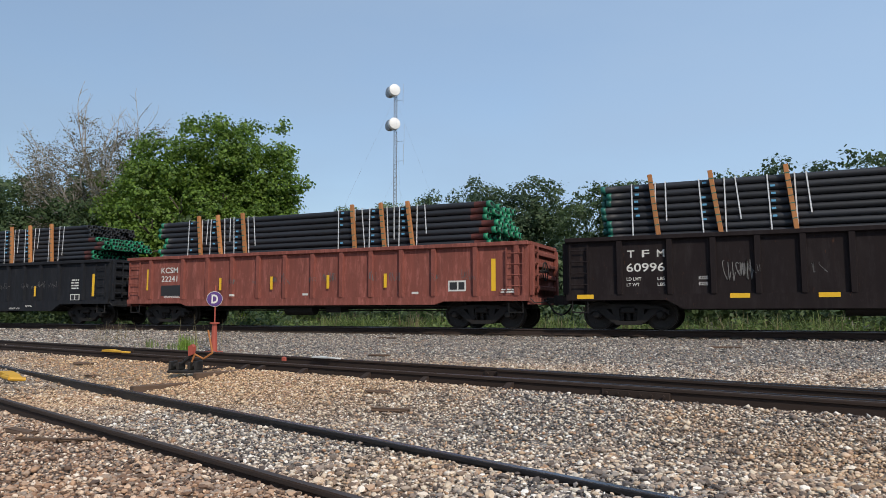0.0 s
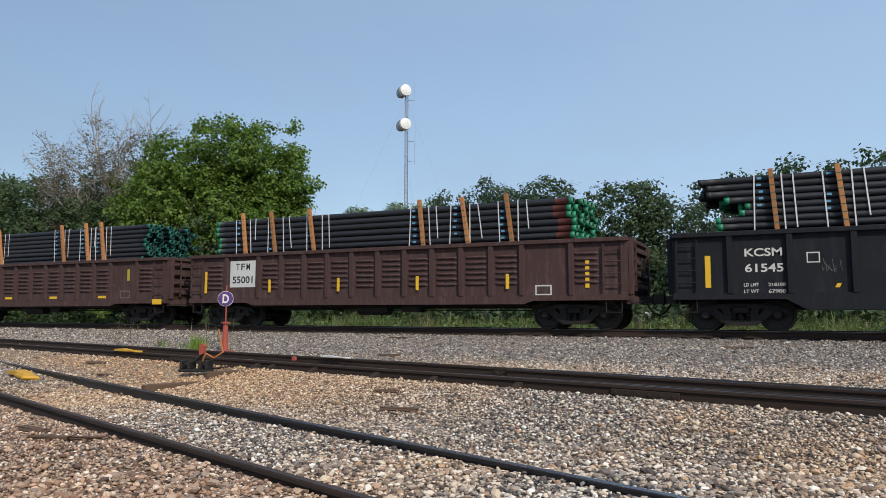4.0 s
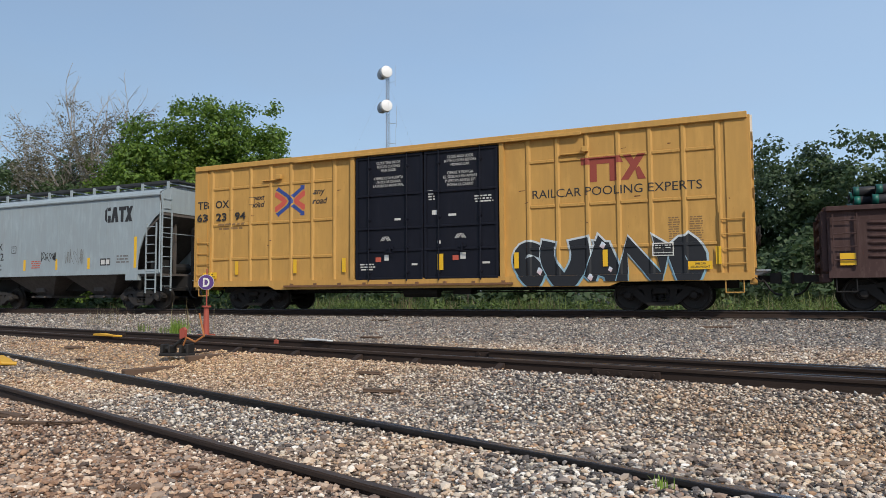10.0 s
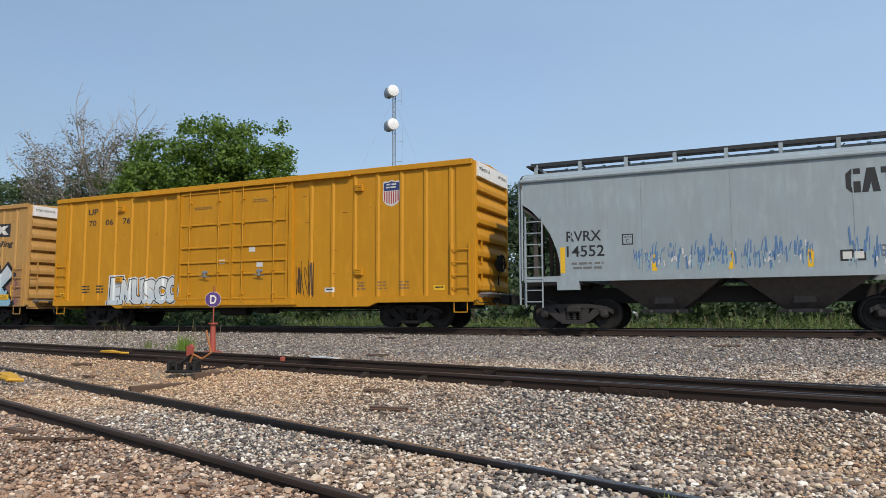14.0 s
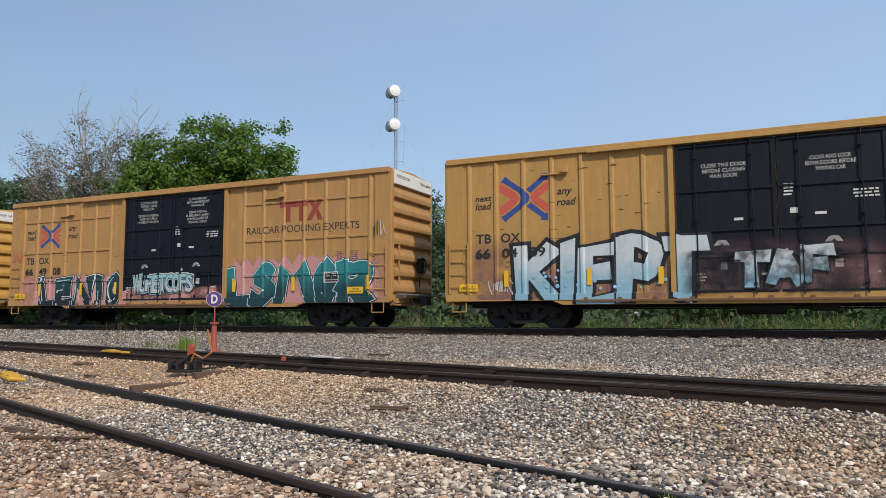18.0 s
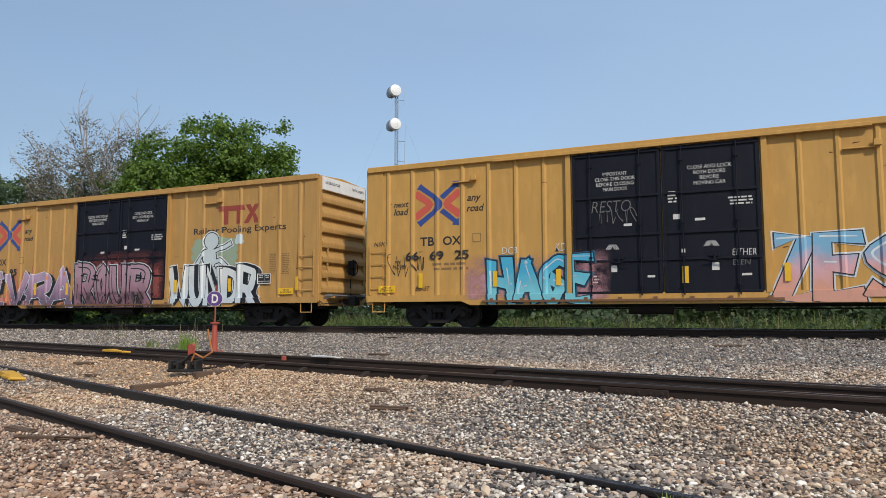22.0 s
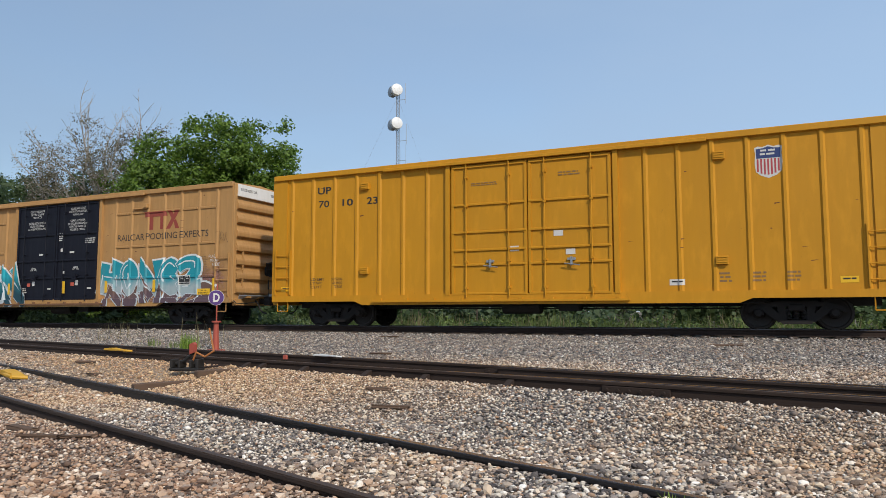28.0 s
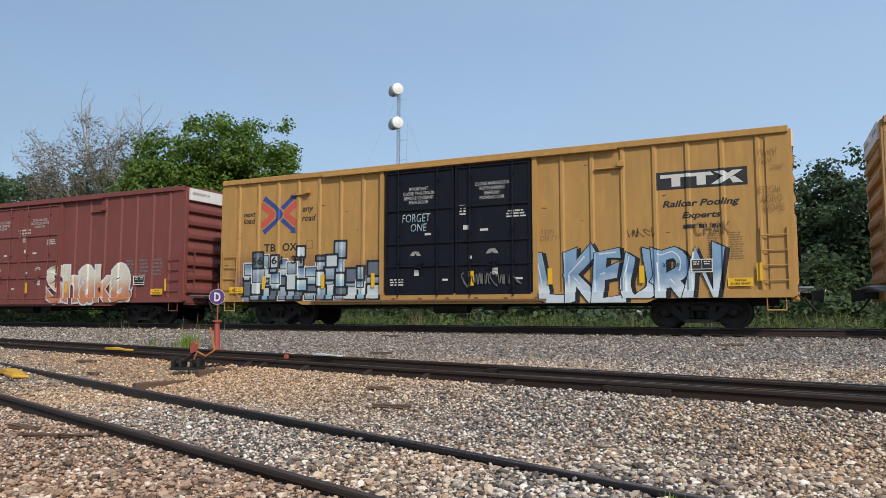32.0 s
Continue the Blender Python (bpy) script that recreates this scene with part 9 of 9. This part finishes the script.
# a plain seated outline over the cloud: head, trunk and limbs without features
def seated_outline(car, bed):
    for mat, grow, up in ((S["white"], 0.075, 0.006), (S["black"], 0.035, 0.008), (S["softpale"], 0.0, 0.010)):
        for k, (cx, cz, rx, rz) in enumerate(((4.66, 3.12, 0.33, 0.30), (4.60, 2.50, 0.30, 0.38))):
            ring = [(cx + (rx + grow) * math.cos(0.2618 * i), cz + (rz + grow) * math.sin(0.2618 * i)) for i in range(24)]
            laid("graffiti_figure", ring, [tuple(range(24))], mat, car, bed, up + 0.0005 * k)
        for k, path in enumerate((((4.38, 2.76), (4.1, 2.45), (3.92, 2.2)), ((4.85, 2.76), (5.3, 2.88), (5.55, 3.0)), ((4.7, 2.3), (5.1, 2.42), (5.35, 2.2)), ((4.5, 2.2), (4.8, 2.1), (4.95, 1.85)))):
            ring = ribbon([Vector(p) for p in path], 0.06, 0.075, grow)
            laid("graffiti_figure", [(p.x, p.y) for p in ring], strip_faces(len(ring)), mat, car, bed, up + 0.0012 + 0.0002 * k)


seated_outline(c, CAR_BED)
dotted(5.85, 6.1, 3.0, 3.25, 14, S["softpale"], c, CAR_BED, 47, 0.09, 0.012)
couple(c, -234.6)

c = boxcar("yellow boxcar with black doors and brown-and-blue graffiti", YELLOW_C, DOORBLACK, "TB", "663059", "slogan_line", False, 15)
shapes([blob(random.Random(51), -8.0, -2.6, 0.86, 1.3, 13, 0.4)], S["mauve"], c, CAR_BED, "graffiti_cloud", 0.004, "mauve sprayed cloud")
mist(c, 2.6, 8.9, 0.86, 3.0, MAUVE_MIST)
piece("TAGK", -8.0, -2.0, 0.72, 2.2, c, CAR_BED, S["aqualilac"], S["slate"], S["palelilac"], None, None, S["white"], None, 51, 0.19, 0.028, 0.04, wild=1.4, lift=0.010)
shapes([[(-1.75, 2.35), (-0.95, 2.35), (-0.98, 2.95), (-1.2, 2.75)], [(-1.2, 1.35), (-0.95, 1.35), (-0.95, 2.33), (-1.2, 2.33)]], S["softaqua"], c, CAR_BED, "graffiti_stroke", 0.03)
lettering("tok", -0.75, -0.2, 1.32, 1.55, S["white"], c, DOOR_BED, 0.02, 0.1, lift=0.03)
mist(c, 2.5, 3.2, 0.9, 3.0, MAUVE_MIST)
piece("PGA", 2.75, 6.9, 0.70, 3.22, c, CAR_BED, S["umber"], S["softblue"], None, None, None, S["softblue"], None, 52, 0.225, 0.03, 0.03, wild=0.35, lift=0.010)
shapes([[(6.6, 0.86), (6.75, 1.6), (7.15, 1.75), (7.5, 1.55), (7.75, 0.86)]], S["umber"], c, CAR_BED, "graffiti_stroke", 0.008)
shapes([[(6.55, 3.0), (6.75, 3.0), (7.6, 0.9), (7.35, 0.9)]], S["softblue"], c, CAR_BED, "graffiti_stroke", 0.028)
lettering("XGH61", 5.78, 6.12, 1.02, 1.14, STENCIL_K, c, CAR_BED, 0.01, lift=0.06)
dotted(2.7, 6.8, 2.0, 3.2, 26, S["pinkcloud"], c, CAR_BED, 54, 0.06, 0.03)
dotted(2.7, 6.8, 1.0, 3.1, 14, S["softblue"], c, CAR_BED, 55, 0.05, 0.036)


for k, (turn_by, length, wide) in enumerate(((0, 1.0, 0.05), (-0.32, 0.82, 0.05), (0.32, 0.82, 0.05), (-0.95, 0.62, 0.06), (0.95, 0.62, 0.06), (-2.5, 0.42, 0.07), (2.5, 0.42, 0.07), (3.14, 0.45, 0.07))):
    bow = [(0.0, 0.30), (0.10, 0.55), (0.07, 0.85), (0.0, 1.0), (-0.07, 0.85), (-0.10, 0.55), (0.0, 0.30)]
    way = [Vector((7.95 + length * (u * math.cos(turn_by) + v * math.sin(turn_by)), 2.62 + length * (v * math.cos(turn_by) - u * math.sin(turn_by)))) for u, v in bow]
    ring = ribbon(way, wide * 0.5, wide * 0.6, 0.0)
    laid("graffiti_petal", [(p.x, p.y) for p in ring], strip_faces(len(ring)), S["white"], c, CAR_BED, 0.008 + 0.0006 * k, "white sprayed petal outline")
lettering("BIRDS", 7.7, 8.5, 1.72, 1.98, S["white"], c, CAR_BED, -0.02, 0.2, "marker_tag", lift=0.02)
lettering("PAC", 6.7, 7.5, 2.55, 3.05, STENCIL_K, c, CAR_BED, 0.01, 0.2, lift=0.02)
scrawl(8.7, 9.2, 2.6, 4.2, STENCIL_W, c, CAR_BED, 15, 3, 0.02, 0.05)
couple(c, -255.3)

couple(boxcar("golden yellow boxcar with yellow doors, clean of graffiti", GOLD, GOLD, "UP", "701023", "gold", False, 16), -276.0)

c = boxcar("yellow boxcar with grid-ribbed sides, black doors and turquoise graffiti", YELLOW_C, DOORBLACK, "TB", "643344", "grid", True, 17)
shapes([blob(random.Random(61), -7.9, -2.7, 0.84, 2.2, 11, 0.45)], S["white"], c, GRID_BED, "graffiti_cloud", 0.004, "white sprayed ground")
mist(c, -9.0, -2.6, 0.86, 2.9, ROSE_MIST, GRID_BED)
mist(c, 2.6, 9.2, 0.86, 2.8, MAUVE_MIST, GRID_BED)
piece("FAUSN", -8.3, -2.0, 0.72, 2.5, c, GRID_BED, S["aquadeep"], S["white"], S["white"], None, None, None, None, 61, 0.19, 0.045, 0.03, slant=-0.45, wild=0.7, lift=0.012)
piece("NSMAZS", 3.0, 8.6, 0.70, 1.52, c, GRID_BED, S["umber"], S["white"], S["softpale"], None, None, None, None, 63, 0.16, 0.035, 0.03, wild=2.0, lift=0.008)
piece("HONG2", 2.75, 7.9, 1.22, 2.48, c, GRID_BED, S["aquabrown"], S["white"], S["white"], None, None, S["white"], None, 62, 0.21, 0.03, 0.04, wild=0.8, lift=0.014)
lettering("XGH61", 5.42, 5.92, 1.26, 1.40, STENCIL_K, c, GRID_BED, 0.01, lift=0.06)
for k, tx in enumerate(("FULL", "MOON", "VIBE")):
    lettering(tx, 8.30 + 0.08 * k, 8.66 + 0.1 * k, 2.46 - 0.15 * k, 2.58 - 0.15 * k, STENCIL_W, c, GRID_BED, -0.01, 0.1, "marker_tag", lift=0.06)
scrawl(8.75, 9.2, 3.0, 3.4, STENCIL_T, c, GRID_BED, 5, 4, 0.014, 0.04)
couple(c, -296.6)

c = boxcar("yellow boxcar with black doors, grey block graffiti and blue letters", YELLOW_A, DOORBLACK, "TB", "666134", "plate", False, 18)
mist(c, -9.0, -2.6, 0.86, 2.7, MAUVE_MIST)
blockwork(-8.3, -2.6, 0.86, 2.35, c, CAR_BED, [S["mist"], S["slate"], S["paleblue"], S["steel"], S["mist"], S["softpale"]], S["black"], 71)
piece("LKEURN", 2.7, 7.7, 0.66, 2.25, c, CAR_BED, S["bluewhite"], S["black"], None, S["black"], None, S["white"], None, 72, 0.185, 0.028, 0.03, wild=1.3, lift=0.012, drop=(0.10, -0.04))
lettering("XNH60", 6.15, 6.6, 1.66, 1.78, STENCIL_K, c, CAR_BED, 0.01, lift=0.06)
for tx, x0, x1, z0, z1 in (("FORGET", -1.85, -0.85, 3.30, 3.56), ("ONE", -1.55, -0.98, 3.0, 3.24)):
    lettering(tx, x0, x1, z0, z1, S["paleblue"], c, DOOR_BED, -0.005, 0.1, lift=0.03)
for tx, x0, x1, z0, z1 in (("WHAT", 8.60, 9.10, 4.52, 4.68), ("ONE", 8.66, 8.98, 4.32, 4.46), ("2008!", 8.90, 9.22, 4.14, 4.25)):
    lettering(tx, x0, x1, z0, z1, STENCIL_T, c, CAR_BED, -0.015, 0.15, "marker_tag", lift=0.04)
for k, tx in enumerate(("ETCH", "AGRO", "WOMB")):
    lettering(tx, 8.62 + 0.03 * k, 9.12 + 0.04 * k, 3.52 - 0.24 * k, 3.70 - 0.24 * k, STENCIL_T, c, CAR_BED, -0.01, 0.1, "marker_tag", lift=0.04)
lettering("RIDIN", 2.72, 3.12, 2.72, 2.86, STENCIL_T, c, CAR_BED, -0.01, 0.1, "marker_tag")
lettering("DIRTY!", 2.70, 3.28, 2.52, 2.68, STENCIL_T, c, CAR_BED, -0.01, 0.1, "marker_tag")
scrawl(5.2, 6.0, 2.5, 2.8, STENCIL_K, c, CAR_BED, 6, 5, 0.014)
lettering("CHAK", 7.0, 7.9, 2.5, 2.85, STENCIL_T, c, CAR_BED, 0.0, 0.1, lift=0.03)
scrawl(0.2, 2.1, 1.2, 1.7, STENCIL_D, c, DOOR_BED, 8, 8, 0.03, 0.03)
couple(c, -317.4)

c = boxcar("oxide red boxcar with red doors and cream throw-up graffiti", OXIDE, OXIDE, "", "", "oxide", False, 19)
sprayed("Shaka", 1.95, 6.7, 0.80, 2.35, c, CAR_BED, S["cream"], S["white"], None, None, 81, 0.03, lift=0.05, wild=0.3, rim=0.03)
couple(c, -338.0)


# ---- the train's order: half-way point of each car's body at the start ----
def motions():
    steps = [k * 1.0 for k in range(33)]
    for ob, x in TRAIN:
        walk(ob, [(t, pose(x + run(t), TRACK_Y, RAIL_Z)) for t in steps])
    ticks = [k / 30 for k in range(961)]
    for s in (-1, 1):
        first = WHEELSETS[s][0]
        walk(first, [(t, Matrix.Translation((0.88 * s, 0, WHEEL_R - 0.46)) @ Matrix.Rotation((run(t) - run(0)) / WHEEL_R, 4, "Y")) for t in ticks])
        keys = first.animation_data
        for w in WHEELSETS[s][1:]:
            w.rotation_mode = "QUATERNION"
            w.animation_data_create()
            w.animation_data.action = keys.action
            w.animation_data.action_slot = keys.action_slot


motions()
